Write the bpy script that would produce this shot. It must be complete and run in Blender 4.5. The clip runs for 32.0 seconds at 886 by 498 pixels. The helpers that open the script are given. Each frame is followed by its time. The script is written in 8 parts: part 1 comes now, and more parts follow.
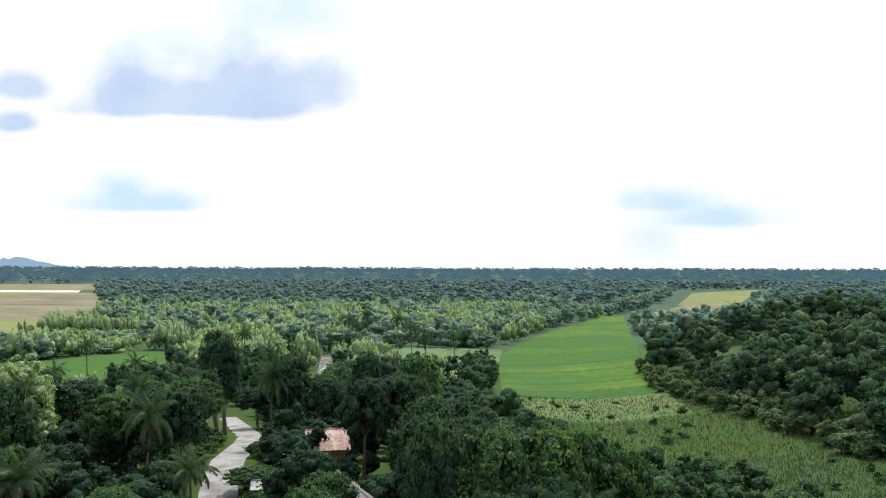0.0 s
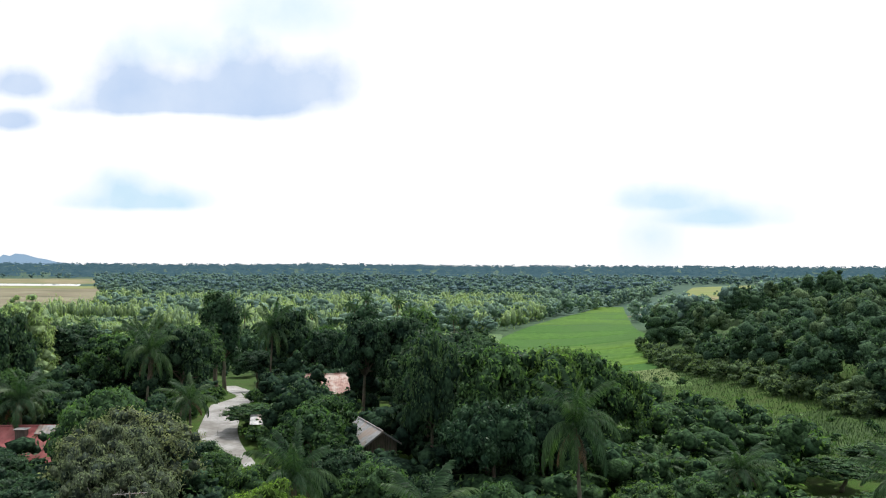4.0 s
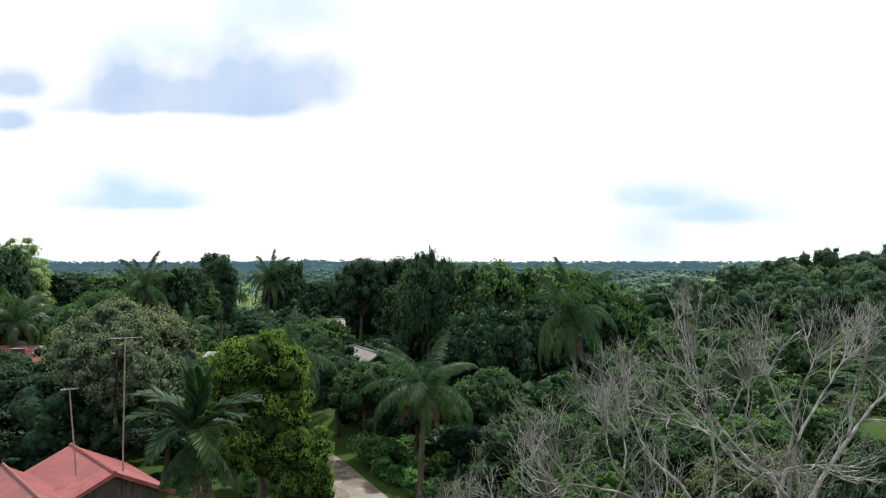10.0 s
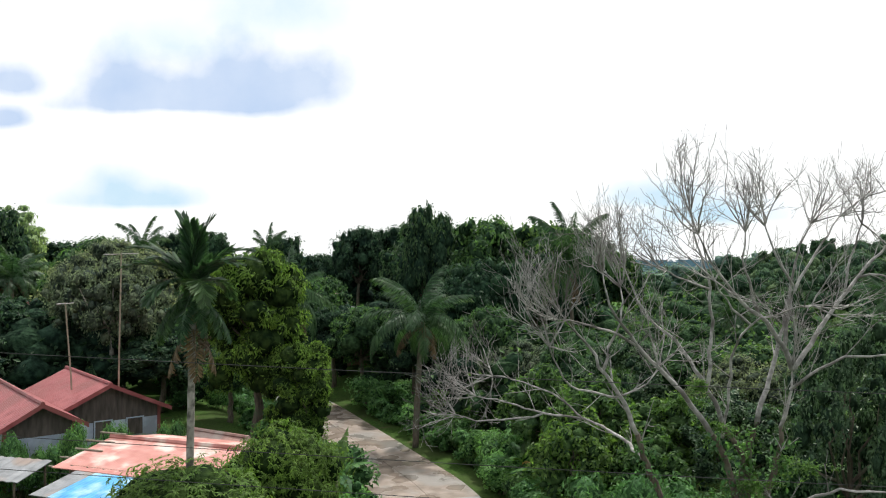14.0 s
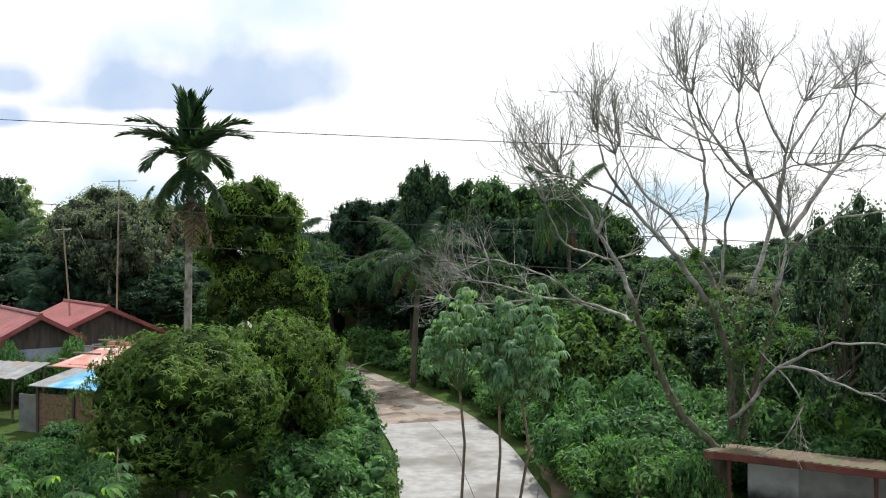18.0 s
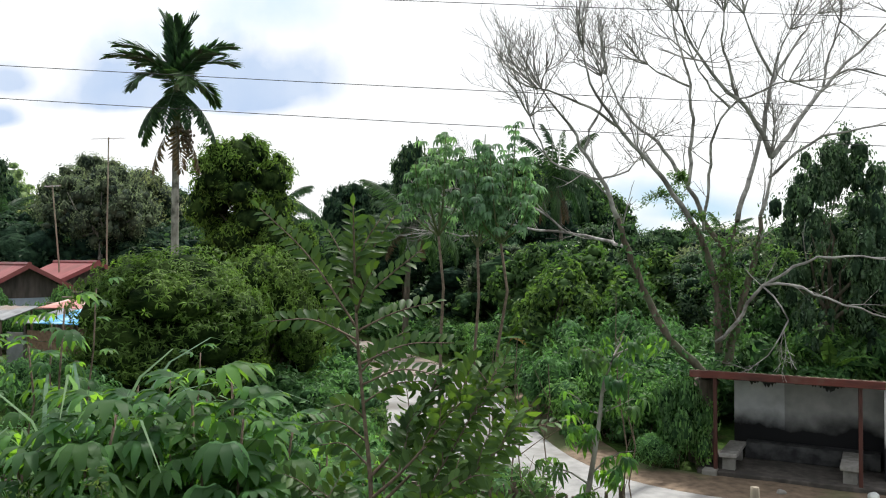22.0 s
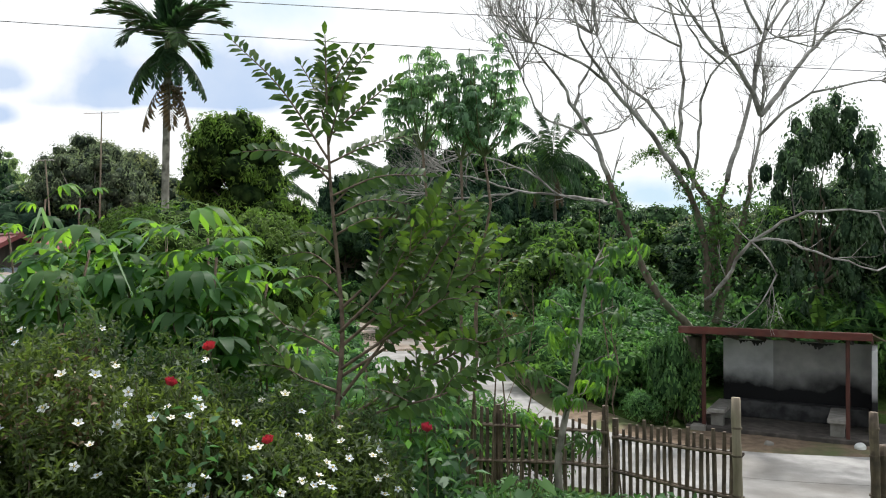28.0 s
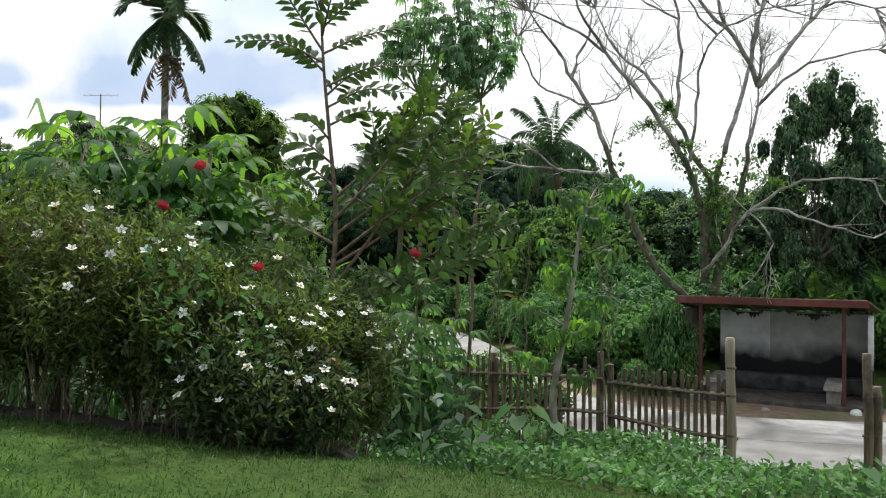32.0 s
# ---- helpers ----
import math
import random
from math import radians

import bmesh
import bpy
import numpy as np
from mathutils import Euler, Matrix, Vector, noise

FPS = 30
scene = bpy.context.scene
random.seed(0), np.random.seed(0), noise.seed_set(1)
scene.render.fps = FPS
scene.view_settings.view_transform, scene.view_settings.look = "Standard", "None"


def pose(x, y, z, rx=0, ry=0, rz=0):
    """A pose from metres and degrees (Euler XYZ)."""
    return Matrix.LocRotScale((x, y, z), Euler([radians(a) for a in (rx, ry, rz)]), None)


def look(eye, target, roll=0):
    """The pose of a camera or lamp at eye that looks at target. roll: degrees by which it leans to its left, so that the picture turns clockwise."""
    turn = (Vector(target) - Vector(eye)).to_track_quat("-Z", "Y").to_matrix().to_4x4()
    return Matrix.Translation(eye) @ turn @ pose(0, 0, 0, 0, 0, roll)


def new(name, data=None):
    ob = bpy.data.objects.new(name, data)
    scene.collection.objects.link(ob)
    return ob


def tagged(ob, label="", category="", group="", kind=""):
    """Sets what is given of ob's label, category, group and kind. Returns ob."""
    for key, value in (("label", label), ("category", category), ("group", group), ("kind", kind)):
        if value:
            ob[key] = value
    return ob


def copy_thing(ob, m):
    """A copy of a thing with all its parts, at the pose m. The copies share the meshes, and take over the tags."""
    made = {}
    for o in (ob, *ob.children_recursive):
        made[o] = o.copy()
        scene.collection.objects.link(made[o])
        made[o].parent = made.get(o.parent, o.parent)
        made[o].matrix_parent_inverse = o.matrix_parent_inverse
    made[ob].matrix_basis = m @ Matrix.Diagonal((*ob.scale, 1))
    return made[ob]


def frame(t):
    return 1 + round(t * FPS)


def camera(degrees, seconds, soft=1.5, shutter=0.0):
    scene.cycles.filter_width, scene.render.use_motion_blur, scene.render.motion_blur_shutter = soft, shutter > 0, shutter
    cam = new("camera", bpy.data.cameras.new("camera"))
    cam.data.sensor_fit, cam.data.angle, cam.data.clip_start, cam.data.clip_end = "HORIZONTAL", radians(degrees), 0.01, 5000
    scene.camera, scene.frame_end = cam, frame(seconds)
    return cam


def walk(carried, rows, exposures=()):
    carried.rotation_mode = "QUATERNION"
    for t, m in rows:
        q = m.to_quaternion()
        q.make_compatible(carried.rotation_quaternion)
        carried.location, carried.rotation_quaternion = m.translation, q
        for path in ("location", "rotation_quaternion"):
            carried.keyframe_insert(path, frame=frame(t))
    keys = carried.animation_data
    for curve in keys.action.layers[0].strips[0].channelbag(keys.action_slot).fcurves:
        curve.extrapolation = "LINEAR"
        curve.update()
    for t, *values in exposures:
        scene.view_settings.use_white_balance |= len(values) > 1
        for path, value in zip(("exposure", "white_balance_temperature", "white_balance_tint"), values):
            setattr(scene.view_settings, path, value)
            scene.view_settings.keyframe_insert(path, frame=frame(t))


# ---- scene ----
from math import cos, sin, pi, sqrt, exp

cam = camera(58.0, 32.0, soft=1.1)
walk(cam, [
    (0, pose(-0.005, -0.013, 29.421, 91.129, -0.164, 1.099)),
    (1, pose(-0.006, -0.057, 27.264, 91.116, -0.162, 1.096)),
    (2, pose(-0.008, -0.068, 25.546, 91.078, -0.197, 1.104)),
    (3, pose(0.015, -0.035, 23.793, 91.032, -0.244, 1.109)),
    (3.5, pose(0.044, -0.010, 22.944, 91.028, -0.262, 1.107)),
    (5.5, pose(0.209, 0.127, 19.733, 91.059, -0.161, 1.146)),
    (6, pose(0.212, 0.149, 19.148, 91.046, -0.122, 1.140)),
    (7, pose(0.203, 0.198, 18.143, 90.995, -0.052, 1.099)),
    (8, pose(0.166, 0.226, 17.144, 90.932, -0.004, 1.037)),
    (9, pose(0.155, 0.207, 16.022, 90.906, 0.028, 0.973)),
    (10, pose(0.215, 0.161, 14.735, 90.901, 0.038, 0.927)),
    (11, pose(0.237, 0.174, 13.703, 90.922, 0.006, 0.909)),
    (12, pose(0.242, 0.246, 12.750, 90.911, -0.043, 0.862)),
    (13, pose(0.219, 0.266, 11.809, 90.869, -0.077, 0.796)),
    (13.5, pose(0.223, 0.267, 11.315, 90.843, -0.092, 0.754)),
    (15.5, pose(0.255, 0.202, 9.648, 90.722, -0.119, 0.699)),
    (16, pose(0.281, 0.195, 9.196, 90.709, -0.101, 0.677)),
    (17, pose(0.274, 0.176, 8.285, 90.701, -0.055, 0.646)),
    (18, pose(0.294, 0.188, 7.472, 90.708, -0.009, 0.617)),
    (19, pose(0.362, 0.200, 6.735, 90.715, 0.025, 0.569)),
    (20, pose(0.438, 0.183, 6.009, 90.713, 0.056, 0.488)),
    (20.5, pose(0.461, 0.179, 5.739, 90.705, 0.071, 0.430)),
    (21, pose(0.480, 0.182, 5.634, 90.692, 0.086, 0.364)),
    (22, pose(0.503, 0.188, 5.462, 90.670, 0.131, 0.251)),
    (23, pose(0.528, 0.171, 5.263, 90.660, 0.171, 0.182)),
    (24, pose(0.547, 0.158, 5.104, 90.654, 0.173, 0.169)),
    (25, pose(0.590, 0.176, 4.941, 90.668, 0.161, 0.151)),
    (25.5, pose(0.626, 0.183, 4.832, 90.676, 0.147, 0.134)),
    (27.5, pose(0.668, 0.165, 4.451, 90.650, -0.016, 0.028)),
    (28, pose(0.670, 0.167, 4.350, 90.622, -0.045, 0.007)),
    (29, pose(0.698, 0.159, 4.134, 90.559, -0.080, -0.032)),
    (30, pose(0.731, 0.149, 3.936, 90.508, -0.095, -0.069)),
    (31, pose(0.721, 0.133, 3.769, 90.485, -0.121, -0.069)),
    (32, pose(0.719, 0.126, 3.621, 90.496, -0.147, -0.019)),
])

# ---------------------------------------------------------------- sky and sun
SUN_EL, SUN_AZ = 60.0, 20.0   # degrees; azimuth from straight ahead towards the right

world = bpy.data.worlds.new("sky")
scene.world = world
world.use_nodes = True
wt = world.node_tree
wt.nodes.clear()


def wnode(kind):
    return wt.nodes.new(kind)


def wmath(op, a, b=None, clamp=False):
    n = wnode("ShaderNodeMath")
    n.operation, n.use_clamp = op, clamp
    for i, s in enumerate((a, b)):
        if s is None:
            continue
        if isinstance(s, (int, float)):
            n.inputs[i].default_value = s
        else:
            wt.links.new(s, n.inputs[i])
    return n.outputs[0]


sky = wnode("ShaderNodeTexSky")
sky.sky_type, sky.sun_disc = "NISHITA", False
sky.sun_elevation, sky.sun_rotation = radians(SUN_EL), radians(SUN_AZ)
sky.dust_density, sky.air_density = 4.0, 1.0
tc = wnode("ShaderNodeTexCoord")
sep = wnode("ShaderNodeSeparateXYZ")
wt.links.new(tc.outputs["Generated"], sep.inputs[0])
yy = wmath("MAXIMUM", sep.outputs[1], 0.02)
u_, v_ = wmath("DIVIDE", sep.outputs[0], yy), wmath("DIVIDE", sep.outputs[2], yy)
comb = wnode("ShaderNodeCombineXYZ")
wt.links.new(u_, comb.inputs[0]); wt.links.new(v_, comb.inputs[1])
nz = wnode("ShaderNodeTexNoise")
nz.inputs["Scale"].default_value, nz.inputs["Detail"].default_value = 10.0, 8.0
wt.links.new(comb.outputs[0], nz.inputs["Vector"])
wob = wmath("SUBTRACT", nz.outputs[0], 0.5)


def cloud(u0, v0, a, b, strength, base=0.35):
    """A soft cloud with a flatter underside, by direction."""
    du = wmath("DIVIDE", wmath("SUBTRACT", u_, u0), a)
    dv = wmath("SUBTRACT", v_, v0)
    up = wmath("DIVIDE", wmath("MAXIMUM", dv, 0.0), b)
    dn = wmath("DIVIDE", wmath("MINIMUM", dv, 0.0), b * base)
    d2 = wmath("ADD", wmath("MULTIPLY", du, du), wmath("ADD", wmath("MULTIPLY", up, up), wmath("MULTIPLY", dn, dn)))
    m = wmath("ADD", wmath("SUBTRACT", 1.0, wmath("SQRT", d2)), wmath("MULTIPLY", wob, 1.15))
    return wmath("MULTIPLY", m, strength)


def bank_of(lobes, gain):
    """One cloud out of several lobes that melt into each other."""
    m = cloud(*lobes[0])
    for l in lobes[1:]:
        n = wnode("ShaderNodeMath")
        n.operation = "SMOOTH_MAX"
        n.inputs[2].default_value = 0.25
        wt.links.new(m, n.inputs[0])
        wt.links.new(cloud(*l), n.inputs[1])
        m = n.outputs[0]
    m = wmath("MULTIPLY", m, gain, True)
    m = wmath("MULTIPLY", m, wmath("ADD", wmath("MULTIPLY", wob, 0.8), 0.88), True)
    return wmath("MULTIPLY", m, wmath("GREATER_THAN", sep.outputs[1], 0.03))


blue = bank_of([(-0.33, 0.196, 0.2, 0.06, 1.0, 0.2), (-0.41, 0.198, 0.1, 0.085, 0.9, 0.2), (-0.265, 0.2, 0.11, 0.1, 0.95, 0.2), (-0.19, 0.215, 0.07, 0.06, 0.9, 0.5),
                (-0.555, 0.222, 0.055, 0.035, 0.9, 0.6), (-0.57, 0.178, 0.04, 0.022, 0.8, 0.7)], 2.2)
pale = bank_of([(-0.4, 0.073, 0.12, 0.03, 0.9, 0.35), (-0.42, 0.08, 0.07, 0.05, 0.8, 0.3), (0.255, 0.075, 0.1, 0.035, 0.85, 0.5), (0.31, 0.056, 0.13, 0.035, 0.8, 0.4), (0.24, 0.035, 0.06, 0.06, 0.5, 0.9),
                (-0.23, 0.31, 0.13, 0.09, 0.5, 0.5), (-0.36, 0.27, 0.12, 0.05, 0.45, 0.5)], 1.6)


def wmix(fac, a, b):
    n = wnode("ShaderNodeMix")
    n.data_type = "RGBA"
    if isinstance(fac, float):
        n.inputs[0].default_value = fac
    else:
        wt.links.new(fac, n.inputs[0])
    for s, i in ((a, 6), (b, 7)):
        if isinstance(s, tuple):
            n.inputs[i].default_value = s
        else:
            wt.links.new(s, n.inputs[i])
    return n.outputs[2]


# Nishita sky under a bright thin veil of cloud
sc = wnode("ShaderNodeVectorMath")
sc.operation = "SCALE"
sc.inputs["Scale"].default_value = 0.1
wt.links.new(sky.outputs[0], sc.inputs[0])
# brightest round the sun, duller and bluer on the far side of the sky
dt = wnode("ShaderNodeVectorMath")
dt.operation = "DOT_PRODUCT"
dt.inputs[1].default_value = (sin(radians(SUN_AZ)) * cos(radians(SUN_EL)), cos(radians(SUN_AZ)) * cos(radians(SUN_EL)), sin(radians(SUN_EL)))
wt.links.new(tc.outputs["Generated"], dt.inputs[0])
glow = wmath("DIVIDE", wmath("ADD", dt.outputs["Value"], 0.55), 0.95, True)
veil = wmix(glow, (0.6, 0.68, 0.78, 1), (1.2, 1.21, 1.22, 1))
col = wmix(0.86, sc.outputs[0], veil)
col = wmix(blue, col, (0.56, 0.7, 0.93, 1))
col = wmix(pale, col, (0.62, 0.83, 0.98, 1))
bg = wnode("ShaderNodeBackground")
bg.inputs[1].default_value = 1.0
wt.links.new(col, bg.inputs[0])
wo = wnode("ShaderNodeOutputWorld")
wt.links.new(bg.outputs[0], wo.inputs[0])

sun = new("sun", bpy.data.lights.new("sun", "SUN"))
sun.data.energy, sun.data.angle, sun.data.color = 4.4, radians(3), (1.0, 0.965, 0.91)
az, el = radians(SUN_AZ), radians(SUN_EL)
sun.matrix_world = look((0, 0, 60), (-sin(az) * cos(el) * 10, -cos(az) * cos(el) * 10, 60 - sin(el) * 10))


# ---------------------------------------------------------------- materials
def nodes_of(name):
    m = bpy.data.materials.new(name)
    m.use_nodes = True
    t = m.node_tree
    t.nodes.clear()
    out = t.nodes.new("ShaderNodeOutputMaterial")
    return m, t, out


def ramp(t, fac, stops):
    r = t.nodes.new("ShaderNodeValToRGB")
    while len(r.color_ramp.elements) < len(stops):
        r.color_ramp.elements.new(0.5)
    for e, (p, c) in zip(r.color_ramp.elements, stops):
        e.position, e.color = p, (*c, 1)
    t.links.new(fac, r.inputs[0])
    return r.outputs[0]


def noise_tex(t, scale, detail=5.0, coord="Object", stretch=None):
    c = t.nodes.new("ShaderNodeTexCoord")
    n = t.nodes.new("ShaderNodeTexNoise")
    n.inputs["Scale"].default_value, n.inputs["Detail"].default_value = scale, detail
    src = c.outputs[coord]
    if stretch:
        mp = t.nodes.new("ShaderNodeMapping")
        mp.inputs["Scale"].default_value = stretch
        t.links.new(src, mp.inputs[0])
        src = mp.outputs[0]
    t.links.new(src, n.inputs["Vector"])
    return n.outputs["Fac"]


def mixc(t, fac, a, b, blend="MIX"):
    n = t.nodes.new("ShaderNodeMix")
    n.data_type, n.blend_type = "RGBA", blend
    for s, i in ((fac, 0), (a, 6), (b, 7)):
        if isinstance(s, float):
            n.inputs[i].default_value = s
        elif isinstance(s, tuple):
            n.inputs[i].default_value = (*s[:3], 1)
        else:
            t.links.new(s, n.inputs[i])
    return n.outputs[2]


def bump(t, height, strength=0.4, dist=0.02):
    b = t.nodes.new("ShaderNodeBump")
    b.inputs["Strength"].default_value, b.inputs["Distance"].default_value = strength, dist
    t.links.new(height, b.inputs["Height"])
    return b.outputs[0]


def solid(name, c1, c2, scale=6.0, rough=0.7, metal=0.0, bumpy=0.3, c3=None, big=0.7, stretch=None, coord="Object", spec=0.4):
    """A surface with grain and larger stains."""
    m, t, out = nodes_of(name)
    p = t.nodes.new("ShaderNodeBsdfPrincipled")
    f = noise_tex(t, scale, 8.0, coord, stretch)
    c = ramp(t, f, [(0.32, c1), (0.68, c2)])
    if c3:
        c = mixc(t, ramp(t, noise_tex(t, big, 4.0, coord), [(0.48, (0, 0, 0)), (0.62, (1, 1, 1))]), c, c3)
    t.links.new(c, p.inputs["Base Color"])
    p.inputs["Roughness"].default_value, p.inputs["Metallic"].default_value = rough, metal
    p.inputs["Specular IOR Level"].default_value = spec
    if bumpy:
        t.links.new(bump(t, noise_tex(t, scale * 4, 6.0, coord, stretch), bumpy), p.inputs["Normal"])
    t.links.new(p.outputs[0], out.inputs[0])
    return m


CORES = {}


def leafy(name, dark, light, through_col=None, trans=0.3, rough=0.55, spec=0.22, inside=(0.42, 0.95)):
    """Leaves: tone varies a little leaf by leaf, clump by clump and plant by plant; some light comes through.
    Beside it goes a matt material for the dense inside of a crown; the shade in there is put into its darker colour."""
    dark, light = ([v * 0.88 + 0.12 * (0.3 * c[0] + 0.6 * c[1] + 0.1 * c[2]) for v in c] for c in (dark, light))
    dark, light = ([c[0] * 0.95, c[1], c[2] * 1.22] for c in (dark, light))
    mid = [(a + b) / 2 for a, b in zip(dark, light)]
    m, t, out = nodes_of(name)
    g = t.nodes.new("ShaderNodeNewGeometry")
    o = t.nodes.new("ShaderNodeObjectInfo")
    c = ramp(t, g.outputs["Random Per Island"], [(0.0, tuple(v * 0.6 for v in mid)), (0.5, tuple(mid)), (1.0, tuple(a * 0.45 + b * 0.85 for a, b in zip(mid, light)))])
    big = ramp(t, noise_tex(t, 0.55, 2.0), [(0.35, (0.76, 0.8, 0.8)), (0.68, (1.25, 1.2, 1.05))])
    c = mixc(t, 1.0, c, big, "MULTIPLY")
    vast = ramp(t, noise_tex(t, 0.1, 2.0), [(0.38, (0.82, 0.84, 0.86)), (0.64, (1.2, 1.18, 1.08))])
    c = mixc(t, 1.0, c, vast, "MULTIPLY")
    per = ramp(t, o.outputs["Random"], [(0.0, (0.76, 0.82, 0.86)), (0.5, (1.0, 1.0, 1.0)), (1.0, (1.24, 1.15, 0.92))])
    c = mixc(t, 1.0, c, per, "MULTIPLY")
    p = t.nodes.new("ShaderNodeBsdfPrincipled")
    p.inputs["Roughness"].default_value, p.inputs["Specular IOR Level"].default_value = rough, spec
    t.links.new(c, p.inputs["Base Color"])
    tr = t.nodes.new("ShaderNodeBsdfTranslucent")
    t.links.new(mixc(t, 1.0, c, through_col or (1.5, 1.75, 1.0), "MULTIPLY"), tr.inputs[0])
    mx = t.nodes.new("ShaderNodeMixShader")
    mx.inputs[0].default_value = trans
    t.links.new(p.outputs[0], mx.inputs[1])
    t.links.new(tr.outputs[0], mx.inputs[2])
    t.links.new(mx.outputs[0], out.inputs[0])
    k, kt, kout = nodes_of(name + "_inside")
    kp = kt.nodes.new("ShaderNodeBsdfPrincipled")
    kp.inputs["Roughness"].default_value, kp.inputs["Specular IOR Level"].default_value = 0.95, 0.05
    # inside scales the leaf tones; below one it holds shade between leaves
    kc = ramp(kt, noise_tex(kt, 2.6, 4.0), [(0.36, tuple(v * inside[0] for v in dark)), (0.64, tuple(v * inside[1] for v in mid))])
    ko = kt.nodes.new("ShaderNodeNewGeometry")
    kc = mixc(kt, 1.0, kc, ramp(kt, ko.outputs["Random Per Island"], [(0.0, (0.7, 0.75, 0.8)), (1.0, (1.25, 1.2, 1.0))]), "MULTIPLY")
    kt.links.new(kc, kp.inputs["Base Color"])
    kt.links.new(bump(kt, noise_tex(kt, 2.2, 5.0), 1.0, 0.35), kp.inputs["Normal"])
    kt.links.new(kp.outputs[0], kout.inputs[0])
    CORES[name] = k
    return m


LEAF_DARK = leafy("leaf_dark", (0.018, 0.05, 0.024), (0.056, 0.12, 0.046), trans=0.24)
LEAF_MID = leafy("leaf_mid", (0.0285, 0.0857, 0.0258), (0.0943, 0.207, 0.0572), trans=0.32)
LEAF_OLIVE = leafy("leaf_olive", (0.055, 0.078, 0.046), (0.145, 0.175, 0.096), through_col=(2.1, 2.2, 1.6), trans=0.52)
LEAF_LIGHT = leafy("leaf_light", (0.04, 0.095, 0.024), (0.112, 0.192, 0.052), through_col=(1.7, 2.0, 0.8), trans=0.45)
# haze and sunlight on the far groves are partly in this pale colour
LEAF_BAMBOO = leafy("leaf_bamboo", (0.152, 0.228, 0.088), (0.3, 0.39, 0.155), trans=0.42, rough=0.8, spec=0.1, inside=(0.7, 1.2))
LEAF_HILL = leafy("leaf_hill", (0.028, 0.066, 0.032), (0.082, 0.15, 0.06), trans=0.28, rough=0.7, spec=0.15, inside=(0.45, 1.0))
LEAF_HILL_PALE = leafy("leaf_hill_pale", (0.058, 0.105, 0.042), (0.14, 0.2, 0.078), trans=0.34, rough=0.7, spec=0.15, inside=(0.5, 1.0))
LEAF_DARK_WOOD = leafy("leaf_dark_wood", (0.015, 0.04, 0.022), (0.05, 0.102, 0.044), trans=0.36)
LEAF_MID_WOOD = leafy("leaf_mid_wood", (0.026, 0.064, 0.025), (0.076, 0.15, 0.048), through_col=(1.9, 2.1, 0.9), trans=0.46)
# distance haze is mixed into these two paler, bluer leaf colours
LEAF_FAR_HAZED = leafy("leaf_far", (0.1, 0.175, 0.118), (0.215, 0.305, 0.19), trans=0.36, rough=0.85, spec=0.08, inside=(0.7, 1.2))
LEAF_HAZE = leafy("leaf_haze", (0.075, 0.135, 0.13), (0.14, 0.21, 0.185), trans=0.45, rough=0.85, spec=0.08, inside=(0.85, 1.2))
LEAF_MANGO = leafy("leaf_mango", (0.016, 0.05, 0.01), (0.15, 0.255, 0.036), trans=0.38, spec=0.1, inside=(0.3, 0.4))
LEAF_PALM = leafy("leaf_palm", (0.024, 0.064, 0.026), (0.07, 0.138, 0.047), trans=0.32, rough=0.5, spec=0.2)
LEAF_CASSAVA = leafy("leaf_cassava", (0.052, 0.135, 0.044), (0.108, 0.24, 0.07), through_col=(2.3, 2.25, 0.5), trans=0.5, rough=0.5, spec=0.15)
LEAF_BROWN = leafy("leaf_brown", (0.09, 0.06, 0.03), (0.2, 0.14, 0.07), (1.3, 1.1, 0.7), trans=0.2)
LEAF_YELLOW = leafy("leaf_yellow", (0.35, 0.22, 0.03), (0.55, 0.36, 0.05), (1.3, 1.2, 0.6), trans=0.35)
LEAF_BANK = leafy("leaf_bank", (0.051, 0.148, 0.0382), (0.157, 0.309, 0.078), trans=0.4, spec=0.25)
LEAF_SHRUB = leafy("leaf_shrub", (0.034, 0.064, 0.024), (0.102, 0.148, 0.058), through_col=(1.8, 1.9, 0.7), trans=0.42, spec=0.2)
LEAF_GLOSSY = leafy("leaf_glossy", (0.035, 0.075, 0.034), (0.095, 0.165, 0.07), trans=0.32, rough=0.42, spec=0.4)
LEAF_SAPLING = leafy("leaf_sapling", (0.026, 0.072, 0.018), (0.078, 0.15, 0.036), through_col=(2.3, 2.2, 0.6), trans=0.42, rough=0.45, spec=0.16)
LEAF_TALL = leafy("leaf_tall_cassava", (0.11, 0.2, 0.105), (0.2, 0.32, 0.155), trans=0.45, spec=0.2)
MEADOW_BLADE = leafy("meadow_blade", (0.024, 0.052, 0.018), (0.055, 0.092, 0.03), trans=0.3)
GRASS = leafy("grass_blade", (0.0234, 0.0715, 0.0156), (0.078, 0.163, 0.0338), trans=0.3)
BARK = solid("bark", (0.06, 0.048, 0.036), (0.16, 0.13, 0.10), 9.0, 0.9, c3=(0.10, 0.11, 0.07), big=2.0, stretch=(1, 1, 0.25))
BARK_PALE = solid("bark_pale", (0.16, 0.145, 0.12), (0.38, 0.36, 0.32), 7.0, 0.9, c3=(0.09, 0.085, 0.07), big=3.0, stretch=(1, 1, 0.4))
BARK_DEAD = solid("bark_dead", (0.17, 0.164, 0.155), (0.46, 0.447, 0.425), 6.0, 0.9, c3=(0.13, 0.12, 0.11), big=1.2)
STEM_GREEN = solid("stem_green", (0.08, 0.11, 0.04), (0.16, 0.17, 0.08), 20.0, 0.6)
STEM_BROWN = solid("stem_brown", (0.09, 0.065, 0.045), (0.2, 0.15, 0.11), 20.0, 0.8)
